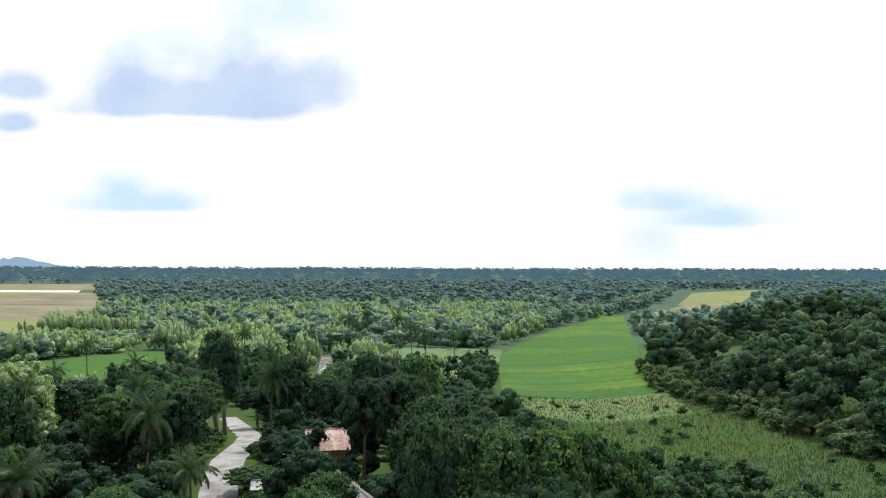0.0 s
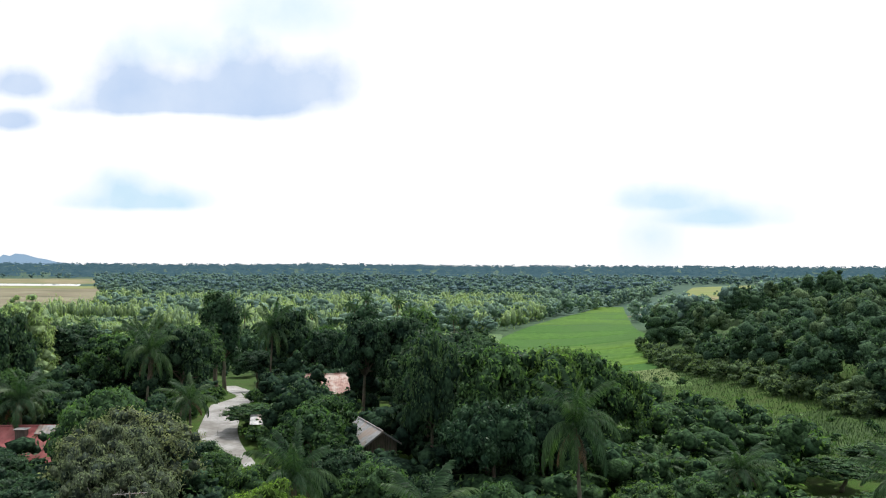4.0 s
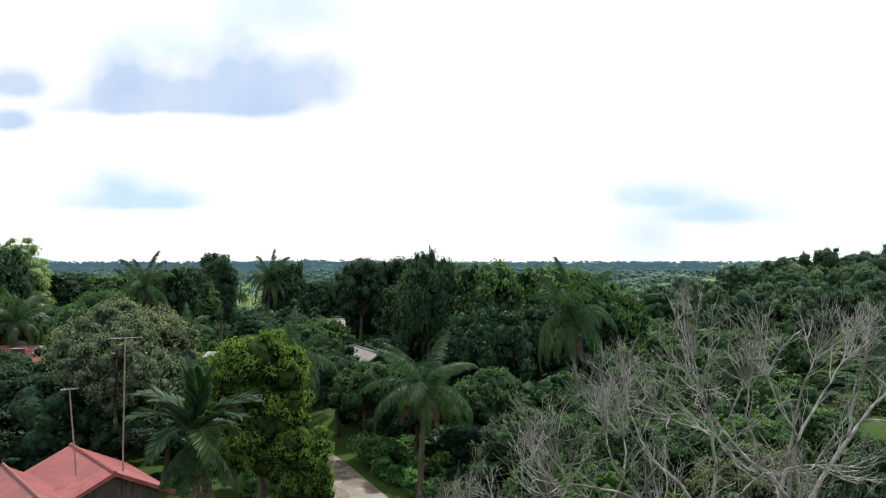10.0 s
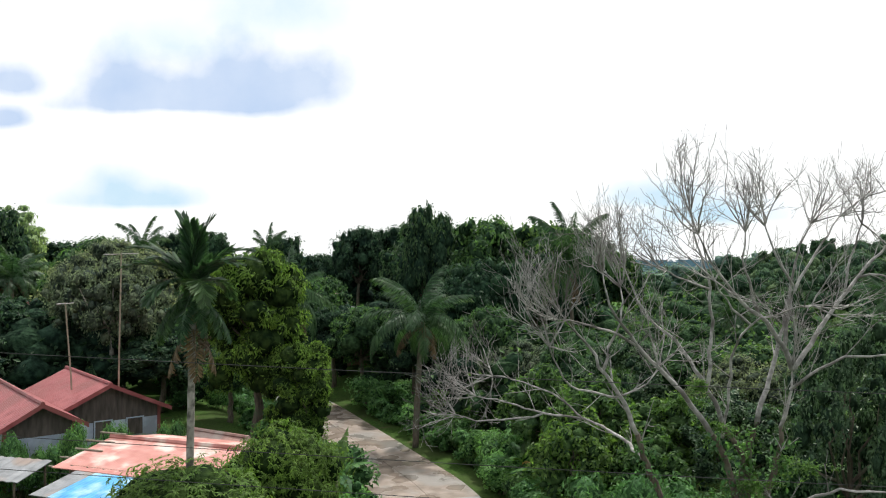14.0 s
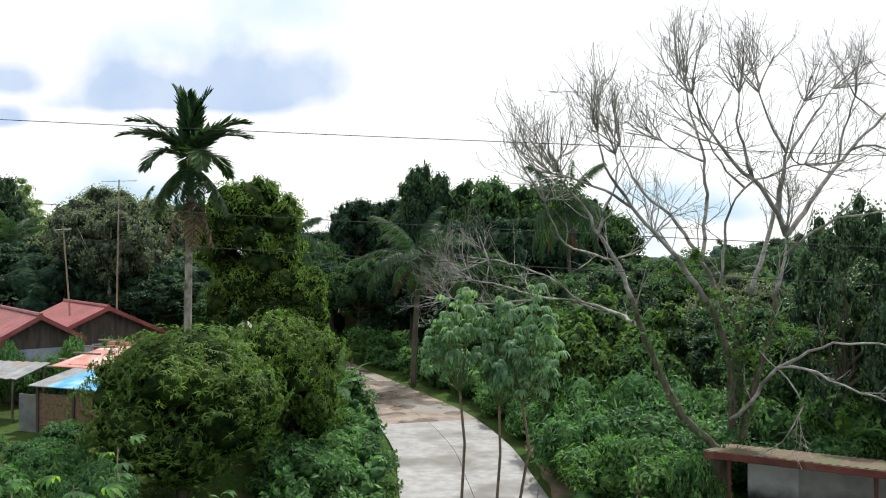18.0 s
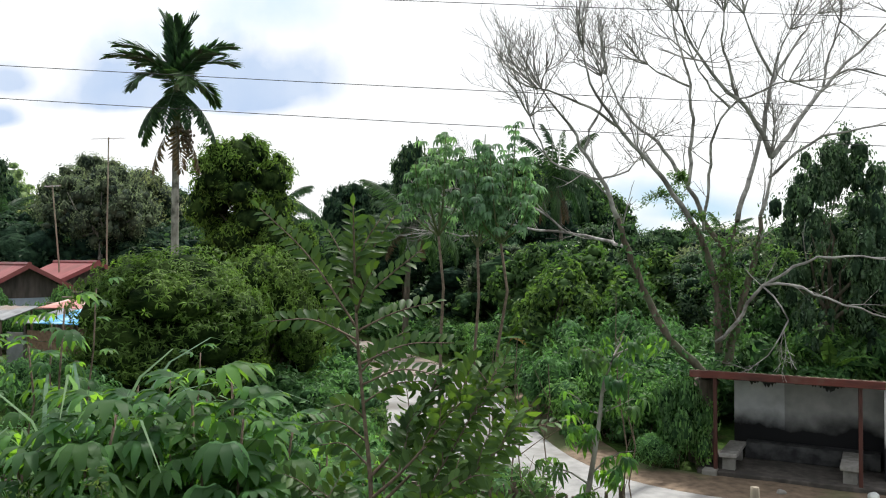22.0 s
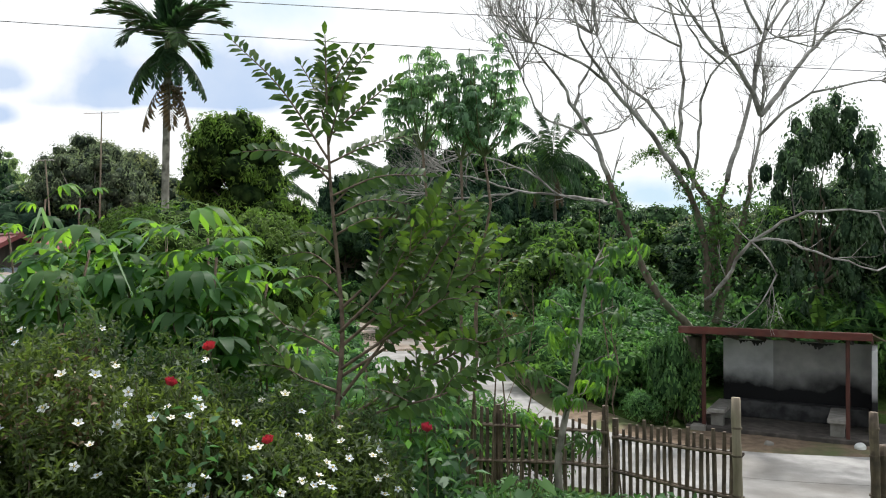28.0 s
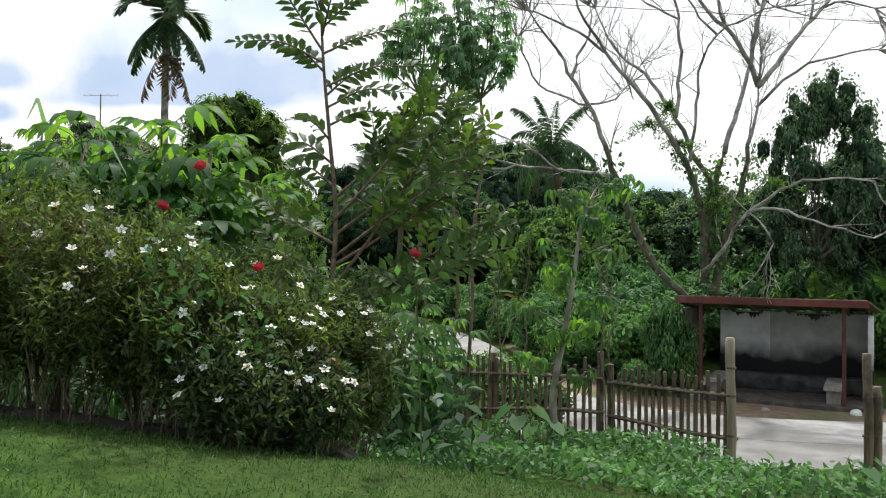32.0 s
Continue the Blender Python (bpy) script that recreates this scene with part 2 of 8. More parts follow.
CONCRETE = solid("road_concrete", (0.225, 0.225, 0.222), (0.34, 0.34, 0.335), 3.0, 0.85, c3=(0.165, 0.158, 0.148), big=0.32, bumpy=0.25)
CONCRETE_WET = solid("muddy_road_concrete", (0.175, 0.14, 0.112), (0.3, 0.25, 0.21), 1.4, 0.75, c3=(0.225, 0.21, 0.19), big=0.4, bumpy=0.25)
for n_ in ("road_concrete", "muddy_road_concrete"):
    t_ = bpy.data.materials[n_].node_tree
    p_ = next(n for n in t_.nodes if n.type == "BSDF_PRINCIPLED")
    lo_ = 0.55 if n_ == "road_concrete" else 0.16
    t_.links.new(ramp(t_, noise_tex(t_, 0.55, 4.0), [(0.46, (lo_, lo_, lo_)), (0.58, (0.85, 0.85, 0.85))]), p_.inputs["Roughness"])
SOIL = solid("bare_soil", (0.11, 0.08, 0.055), (0.23, 0.17, 0.12), 4.0, 0.95, c3=(0.10, 0.12, 0.05), big=0.6, bumpy=0.6)
BAMBOO = solid("weathered_bamboo", (0.07, 0.05, 0.035), (0.21, 0.165, 0.12), 14.0, 0.7, c3=(0.06, 0.045, 0.035), big=4.0, stretch=(1, 1, 0.12))
BAMBOO_PALE = solid("pale_bamboo", (0.17, 0.14, 0.10), (0.34, 0.29, 0.22), 14.0, 0.65, stretch=(1, 1, 0.12))
ROOF_RED = solid("red_painted_iron", (0.22, 0.05, 0.052), (0.34, 0.105, 0.105), 2.0, 0.5, c3=(0.21, 0.065, 0.06), big=0.5, bumpy=0.1)
ROOF_PINK = solid("faded_red_iron", (0.370, 0.133, 0.106), (0.510, 0.238, 0.205), 2.2, 0.55, c3=(0.60, 0.50, 0.44), big=0.9, bumpy=0.1)
ROOF_BLUE = solid("blue_tarpaulin", (0.04, 0.24, 0.50), (0.10, 0.40, 0.66), 3.0, 0.45, c3=(0.30, 0.5, 0.62), big=1.4, bumpy=0.3)
ROOF_ZINC = solid("zinc_sheet", (0.15, 0.158, 0.165), (0.29, 0.3, 0.31), 2.5, 0.45, 0.2, c3=(0.26, 0.21, 0.18), big=0.8, bumpy=0.15)
ROOF_RUST = solid("rusty_sheet", (0.22, 0.10, 0.08), (0.42, 0.26, 0.22), 2.5, 0.6, c3=(0.45, 0.36, 0.32), big=0.8, bumpy=0.15)
SHED_RED = solid("red_painted_timber", (0.06, 0.018, 0.014), (0.135, 0.033, 0.023), 5.0, 0.6, c3=(0.13, 0.06, 0.045), big=1.8, stretch=(0.3, 1, 1))
SHED_POST = solid("dark_red_post", (0.045, 0.018, 0.014), (0.095, 0.03, 0.022), 5.0, 0.7, stretch=(1, 1, 0.3))
SHED_DIRT = solid("mossy_roof_sheet", (0.07, 0.06, 0.045), (0.2, 0.13, 0.09), 5.0, 0.85, c3=(0.09, 0.11, 0.045), big=1.3)
WALL_BLUE = solid("pale_blue_paint", (0.34, 0.40, 0.50), (0.46, 0.52, 0.60), 3.0, 0.8, c3=(0.28, 0.31, 0.36), big=0.8)
WALL_DARK = solid("dark_timber", (0.05, 0.042, 0.036), (0.12, 0.10, 0.085), 6.0, 0.8, stretch=(1, 1, 0.2))
WALL_BROWN = solid("woven_bamboo_wall", (0.12, 0.075, 0.045), (0.26, 0.17, 0.11), 9.0, 0.8)


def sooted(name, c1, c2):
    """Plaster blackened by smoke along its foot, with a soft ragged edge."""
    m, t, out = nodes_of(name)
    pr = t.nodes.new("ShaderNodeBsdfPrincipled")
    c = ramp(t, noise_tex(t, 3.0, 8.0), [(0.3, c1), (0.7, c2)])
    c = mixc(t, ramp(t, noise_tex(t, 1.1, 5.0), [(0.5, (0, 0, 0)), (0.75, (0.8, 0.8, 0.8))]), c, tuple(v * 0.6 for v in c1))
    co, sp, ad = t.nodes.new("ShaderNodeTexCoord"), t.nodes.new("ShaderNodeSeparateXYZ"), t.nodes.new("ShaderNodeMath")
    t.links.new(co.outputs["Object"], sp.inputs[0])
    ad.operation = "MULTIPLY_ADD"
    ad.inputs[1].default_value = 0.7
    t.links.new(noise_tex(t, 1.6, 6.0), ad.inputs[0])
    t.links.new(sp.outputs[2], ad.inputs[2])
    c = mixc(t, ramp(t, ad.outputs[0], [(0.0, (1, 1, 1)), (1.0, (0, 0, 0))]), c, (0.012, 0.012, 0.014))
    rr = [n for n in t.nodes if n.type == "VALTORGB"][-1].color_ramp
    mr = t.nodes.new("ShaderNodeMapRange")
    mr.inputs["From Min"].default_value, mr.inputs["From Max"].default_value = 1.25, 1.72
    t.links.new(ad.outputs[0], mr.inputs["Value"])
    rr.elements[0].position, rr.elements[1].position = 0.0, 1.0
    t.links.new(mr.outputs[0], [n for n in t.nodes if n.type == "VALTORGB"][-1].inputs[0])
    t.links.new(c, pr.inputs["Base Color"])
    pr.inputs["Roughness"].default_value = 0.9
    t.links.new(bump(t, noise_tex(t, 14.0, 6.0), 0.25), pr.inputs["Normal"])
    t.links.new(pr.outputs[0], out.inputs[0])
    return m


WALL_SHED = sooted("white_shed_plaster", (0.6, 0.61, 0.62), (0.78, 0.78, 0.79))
# darker copy: shade away from the left opening is in its colour
WALL_SHED_SHADED = sooted("grimy_shed_plaster", (0.36, 0.355, 0.35), (0.5, 0.49, 0.48))
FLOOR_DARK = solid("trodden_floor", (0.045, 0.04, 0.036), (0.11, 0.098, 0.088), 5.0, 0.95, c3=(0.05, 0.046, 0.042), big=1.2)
SHED_BLACK = solid("sooty_plaster", (0.02, 0.02, 0.022), (0.055, 0.055, 0.058), 5.0, 0.9, c3=(0.09, 0.09, 0.09), big=2.0)
BENCH = solid("bench_concrete", (0.2, 0.19, 0.175), (0.34, 0.33, 0.31), 6.0, 0.85, c3=(0.2, 0.19, 0.17), big=1.5)
WIRE = solid("cable_black", (0.03, 0.03, 0.03), (0.05, 0.05, 0.05), 5.0, 0.6, bumpy=0)
METAL = solid("dull_metal", (0.35, 0.35, 0.34), (0.5, 0.5, 0.48), 8.0, 0.4, 0.8)
PETAL_WHITE = leafy("petal_white", (0.70, 0.70, 0.64), (0.84, 0.84, 0.80), (1, 1, 1), trans=0.3)
PETAL_RED = leafy("petal_red", (0.34, 0.015, 0.035), (0.5, 0.03, 0.055), (1, 0.6, 0.6), trans=0.3)
PETAL_YELLOW = leafy("flower_centre", (0.5, 0.35, 0.04), (0.7, 0.5, 0.08), (1, 1, 1), trans=0.1)


def rice_material():
    m, t, out = nodes_of("rice_crop")
    pr = t.nodes.new("ShaderNodeBsdfPrincipled")
    o = t.nodes.new("ShaderNodeObjectInfo")
    tone = ramp(t, o.outputs["Random"], [(0.0, (0.038, 0.102, 0.026)), (0.5, (0.058, 0.135, 0.026)), (1.0, (0.088, 0.16, 0.03))])
    grain = ramp(t, noise_tex(t, 0.35, 6.0), [(0.35, (0.72, 0.75, 0.72)), (0.65, (1.2, 1.16, 1.12))])
    c = mixc(t, 1.0, tone, grain, "MULTIPLY")
    c = mixc(t, ramp(t, noise_tex(t, 0.03, 3.0), [(0.45, (0, 0, 0)), (0.65, (1, 1, 1))]), c, (0.05, 0.11, 0.03))
    t.links.new(c, pr.inputs["Base Color"])
    pr.inputs["Roughness"].default_value, pr.inputs["Specular IOR Level"].default_value = 0.9, 0.05
    t.links.new(bump(t, noise_tex(t, 2.0, 4.0), 0.5, 0.2), pr.inputs["Normal"])
    t.links.new(pr.outputs[0], out.inputs[0])
    return m


RICE = rice_material()
REED = solid("meadow_grass", (0.022, 0.046, 0.016), (0.052, 0.084, 0.03), 0.35, 0.9, spec=0.05, c3=(0.042, 0.074, 0.024), big=0.05, bumpy=0.8)
REED_PALE = solid("tall_pale_grass", (0.08, 0.115, 0.045), (0.145, 0.18, 0.08), 0.8, 0.9, spec=0.05, c3=(0.085, 0.14, 0.05), big=0.07, bumpy=0.9)
SHOOTS = solid("young_reeds", (0.06, 0.11, 0.05), (0.115, 0.17, 0.08), 0.5, 0.9, spec=0.05, c3=(0.1, 0.17, 0.085), big=0.04, bumpy=0.9)
STUBBLE = solid("dry_stubble", (0.15, 0.14, 0.085), (0.23, 0.205, 0.13), 0.03, 0.9, spec=0.05, c3=(0.13, 0.155, 0.07), big=0.009, bumpy=0.3)
STUBBLE_BROWN = solid("brown_stubble", (0.125, 0.118, 0.08), (0.185, 0.165, 0.12), 0.03, 0.9, spec=0.05, c3=(0.2, 0.19, 0.13), big=0.012, bumpy=0.3)
STUBBLE_GREEN = solid("greening_stubble", (0.125, 0.165, 0.06), (0.2, 0.225, 0.09), 0.03, 0.9, spec=0.05, c3=(0.17, 0.17, 0.085), big=0.012, bumpy=0.3)
WATER = solid("pale_water", (0.3, 0.3, 0.28), (0.4, 0.39, 0.36), 0.2, 0.04, bumpy=0.02, spec=1.0)


def ground_material():
    m, t, out = nodes_of("ground_grass")
    p = t.nodes.new("ShaderNodeBsdfPrincipled")
    fine = ramp(t, noise_tex(t, 7.0, 8.0), [(0.3, (0.022, 0.05, 0.012)), (0.7, (0.065, 0.12, 0.026))])
    mid = ramp(t, noise_tex(t, 0.35, 4.0), [(0.42, (0, 0, 0)), (0.7, (1, 1, 1))])
    c = mixc(t, mid, fine, (0.05, 0.072, 0.024))
    patch = ramp(t, noise_tex(t, 1.3, 5.0), [(0.6, (0, 0, 0)), (0.72, (1, 1, 1))])
    c = mixc(t, patch, c, (0.075, 0.07, 0.036))
    # the colour turns dull blue-green towards the far plain
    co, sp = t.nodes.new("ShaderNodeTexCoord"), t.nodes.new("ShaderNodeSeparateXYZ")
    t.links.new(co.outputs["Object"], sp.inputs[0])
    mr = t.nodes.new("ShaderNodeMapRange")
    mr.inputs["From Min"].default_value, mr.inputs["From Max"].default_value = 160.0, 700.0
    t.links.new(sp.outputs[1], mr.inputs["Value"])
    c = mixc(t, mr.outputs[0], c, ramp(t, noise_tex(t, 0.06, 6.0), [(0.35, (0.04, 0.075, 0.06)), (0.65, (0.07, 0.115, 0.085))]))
    t.links.new(c, p.inputs["Base Color"])
    p.inputs["Roughness"].default_value, p.inputs["Specular IOR Level"].default_value = 0.95, 0.05
    t.links.new(bump(t, noise_tex(t, 22.0, 8.0), 0.7, 0.05), p.inputs["Normal"])
    t.links.new(p.outputs[0], out.inputs[0])
    return m


GROUND = ground_material()


# ---------------------------------------------------------------- mesh helpers
def raw(name, verts, faces, material, smooth=False):
    me = bpy.data.meshes.new(name)
    me.from_pydata([tuple(v) for v in verts], [], [tuple(f) for f in faces])
    me.materials.append(material)
    if smooth:
        me.polygons.foreach_set("use_smooth", [True] * len(me.polygons))
    return me


def quads(name, pts, material, smooth=False):
    """pts: (n, 4, 3) array, a mesh of separate four-cornered pieces."""
    pts = np.asarray(pts, np.float32)
    n = len(pts)
    me = bpy.data.meshes.new(name)
    me.vertices.add(4 * n)
    me.vertices.foreach_set("co", pts.reshape(-1))
    me.loops.add(4 * n)
    me.loops.foreach_set("vertex_index", np.arange(4 * n, dtype=np.int32))
    me.polygons.add(n)
    me.polygons.foreach_set("loop_start", np.arange(0, 4 * n, 4, dtype=np.int32))
    me.polygons.foreach_set("loop_total", np.full(n, 4, np.int32))
    me.materials.append(material)
    me.update(calc_edges=True)
    return me


def part(name, data, parent, label="", m=None):
    if isinstance(data, bmesh.types.BMesh):
        raise TypeError("mesh wanted")
    ob = new(name, data)
    ob.parent = parent
    if m is not None:
        ob.matrix_basis = m
    if label:
        ob["label"] = label
    return ob


def thing(name, label, category, at=(0, 0, 0), rz=0.0, group="", kind="", data=None):
    ob = new(name, data)
    ob.matrix_basis = pose(*at, 0, 0, rz)
    return tagged(ob, label, category, group, kind)


def unit(v):
    v = np.asarray(v, float)
    return v / (np.linalg.norm(v, axis=-1, keepdims=True) + 1e-9)


def tube(path, radii, sides=6, cap=True):
    """Vertices and faces of a tapered tube along a path."""
    path = np.asarray(path, float)
    n = len(path)
    tan = unit(np.gradient(path, axis=0))
    ref = np.where(np.abs(tan[:, 2:3]) > 0.9, [[1.0, 0, 0]], [[0, 0, 1.0]])
    a = unit(np.cross(tan, ref))
    b = np.cross(tan, a)
    ang = np.arange(sides) * 2 * pi / sides
    ring = a[:, None] * np.cos(ang)[None, :, None] + b[:, None] * np.sin(ang)[None, :, None]
    v = path[:, None] + ring * np.asarray(radii, float)[:, None, None]
    faces = []
    for i in range(n - 1):
        for k in range(sides):
            k2 = (k + 1) % sides
            faces.append((i * sides + k, i * sides + k2, (i + 1) * sides + k2, (i + 1) * sides + k))
    if cap:
        faces.append(tuple(range(sides))[::-1])
        faces.append(tuple((n - 1) * sides + k for k in range(sides)))
    return v.reshape(-1, 3).tolist(), faces


class Soup:
    """Gathers pieces of one mesh."""

    def __init__(self):
        self.v, self.f = [], []

    def add(self, v, f):
        o = len(self.v)
        self.v += [tuple(p) for p in v]
        self.f += [tuple(i + o for i in q) for q in f]
        return self

    def tube(self, path, radii, sides=6):
        return self.add(*tube(path, radii, sides))

    def box(self, lo, hi, bevel=0.0):
        (x0, y0, z0), (x1, y1, z1) = lo, hi
        b = min(bevel, (x1 - x0) / 3, (y1 - y0) / 3, (z1 - z0) / 3)
        if b <= 0:
            v = [(x, y, z) for z in (z0, z1) for y in (y0, y1) for x in (x0, x1)]
            return self.add(v, [(0, 2, 3, 1), (4, 5, 7, 6), (0, 1, 5, 4), (2, 6, 7, 3), (0, 4, 6, 2), (1, 3, 7, 5)])
        bm = bmesh.new()
        bmesh.ops.create_cube(bm, size=1.0)
        for q in bm.verts:
            q.co = Vector(((x0 + x1) / 2 + q.co.x * (x1 - x0), (y0 + y1) / 2 + q.co.y * (y1 - y0), (z0 + z1) / 2 + q.co.z * (z1 - z0)))
        bmesh.ops.bevel(bm, geom=bm.edges[:], offset=b, segments=1, affect="EDGES")
        bm.verts.index_update()
        self.add([tuple(q.co) for q in bm.verts], [[q.index for q in f.verts] for f in bm.faces])
        bm.free()
        return self

    def mesh(self, name, material, smooth=False):
        return raw(name, self.v, self.f, material, smooth)


def leaf_quads(rng, p, axis, length, width, fold=0.25, face=None):
    """Pointed leaves: base p, direction axis, upper sides towards face."""
    n = len(p)
    axis = unit(axis)
    side = unit(np.cross(axis, rng.normal(0, 0.5 if face is None else 0.36, (n, 3)) + ([0, 0, 1.0] if face is None else face)))
    nor = np.cross(side, axis)
    length = np.broadcast_to(np.asarray(length, float), (n,))[:, None]
    width = np.broadcast_to(np.asarray(width, float), (n,))[:, None]
    mid = p + axis * length * 0.45 + nor * length * 0.08
    q = np.empty((n, 4, 3))
    q[:, 0], q[:, 2] = p, p + axis * length - nor * length * fold * 0.4
    q[:, 1], q[:, 3] = mid + side * width / 2, mid - side * width / 2
    return q


def hang(rng, d, droop):
    """Directions of leaves on a shell with outward normals d: along the shell and downwards."""
    t = rng.normal(0, 1, d.shape)
    t -= d * np.sum(t * d, 1, keepdims=True) * 0.85
    return unit(t) * 0.7 + d * 0.3 + [0, 0, -droop]


def ball_dirs(rng, n, up=0.25):
    d = unit(rng.normal(0, 1, (n, 3)))
    d[:, 2] += up
    return unit(d)


def ball(sub):
    bm = bmesh.new()
    bmesh.ops.create_icosphere(bm, subdivisions=sub, radius=1.0)
    bm.verts.index_update()
    v, f = np.array([q.co[:] for q in bm.verts]), np.array([[q.index for q in g.verts] for g in bm.faces])
    bm.free()
    return v, f


BALLS = {1: ball(1), 2: ball(2)}


def domes(rng, c, r, sub=1, lump=0.2):
    """Lumpy dense cores of clumps of leaves: centres (n, 3), radii (n, 3)."""
    V, F = BALLS[sub]
    n = len(c)
    ph = rng.random((n, 1, 3)) * 6.28
    w = np.sin(V[None, :, 0] * 3.1 + ph[..., 0]) * np.cos(V[None, :, 1] * 3.7 + ph[..., 1]) + 0.6 * np.sin(V[None, :, 2] * 5.3 + ph[..., 2] + V[None, :, 0] * 4)
    v = c[:, None] + V[None] * r[:, None] * (1 + lump * w)[..., None]
    f = F[None] + (np.arange(n) * len(V))[:, None, None]
    return v.reshape(-1, 3), f.reshape(-1, 3)


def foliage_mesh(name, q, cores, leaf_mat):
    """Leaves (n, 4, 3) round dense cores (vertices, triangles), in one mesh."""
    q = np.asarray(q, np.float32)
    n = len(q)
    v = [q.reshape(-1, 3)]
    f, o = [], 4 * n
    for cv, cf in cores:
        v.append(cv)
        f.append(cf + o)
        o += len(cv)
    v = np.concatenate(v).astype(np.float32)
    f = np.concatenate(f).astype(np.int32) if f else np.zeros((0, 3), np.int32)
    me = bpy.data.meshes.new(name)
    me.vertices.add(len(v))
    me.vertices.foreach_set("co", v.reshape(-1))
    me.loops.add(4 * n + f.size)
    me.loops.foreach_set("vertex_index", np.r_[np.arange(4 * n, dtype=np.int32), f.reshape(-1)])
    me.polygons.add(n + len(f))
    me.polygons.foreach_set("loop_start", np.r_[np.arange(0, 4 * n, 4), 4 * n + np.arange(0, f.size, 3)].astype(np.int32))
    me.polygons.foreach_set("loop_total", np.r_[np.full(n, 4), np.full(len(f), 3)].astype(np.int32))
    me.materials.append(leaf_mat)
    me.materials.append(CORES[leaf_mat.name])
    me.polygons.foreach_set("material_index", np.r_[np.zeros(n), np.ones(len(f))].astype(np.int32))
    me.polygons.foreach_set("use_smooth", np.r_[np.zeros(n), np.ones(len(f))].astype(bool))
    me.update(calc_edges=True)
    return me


# ---------------------------------------------------------------- lie of the land
ROAD = [(24, 14.2), (15, 14.8), (9.5, 15.2), (6.2, 16.0), (3.6, 17.8), (2.0, 20.4), (1.2, 23.5), (0.8, 27), (0.3, 31.5), (-1.2, 37.5), (-3.6, 43),
        (-7.0, 50.5), (-10.5, 58), (-14, 64), (-21, 78), (-27.5, 92), (-30.5, 104), (-34.0, 124), (-36.4, 138), (-39.5, 151), (-45, 166), (-58, 200)]
ROAD_W = 4.6


def smooth_line(pts, step):
    """Evenly spaced points on a smooth line through pts."""
    p = np.asarray(pts, float)
    p = np.vstack([2 * p[0] - p[1], p, 2 * p[-1] - p[-2]])
    out = []
    for i in range(1, len(p) - 2):
        for s in np.linspace(0, 1, 24, endpoint=False):
            a, b, c, d = p[i - 1:i + 3]
            out.append(0.5 * (2 * b + (c - a) * s + (2 * a - 5 * b + 4 * c - d) * s * s + (3 * b - a - 3 * c + d) * s ** 3))
    out = np.array(out + [p[-2]])
    dist = np.r_[0, np.cumsum(np.linalg.norm(np.diff(out, axis=0), axis=1))]
    k = np.linspace(0, dist[-1], int(dist[-1] / step) + 1)
    return np.stack([np.interp(k, dist, out[:, j]) for j in range(out.shape[1])], 1)


ROAD_LINE = smooth_line(ROAD, 1.0)


def sm(x, a, b):
    t = np.clip((x - a) / (b - a), 0, 1)
    return t * t * (3 - 2 * t)


def road_dist(x, y):
    d = np.full(np.shape(x), 1e9)
    near = (y < 210) & (y > -10) & (np.abs(x) < 60)
    if np.any(near):
        xn, yn = x[near], y[near]
        best = np.full(xn.shape, 1e9)
        for rx, ry in ROAD_LINE:
            best = np.minimum(best, (xn - rx) ** 2 + (yn - ry) ** 2)
        d[near] = np.sqrt(best)
    return d


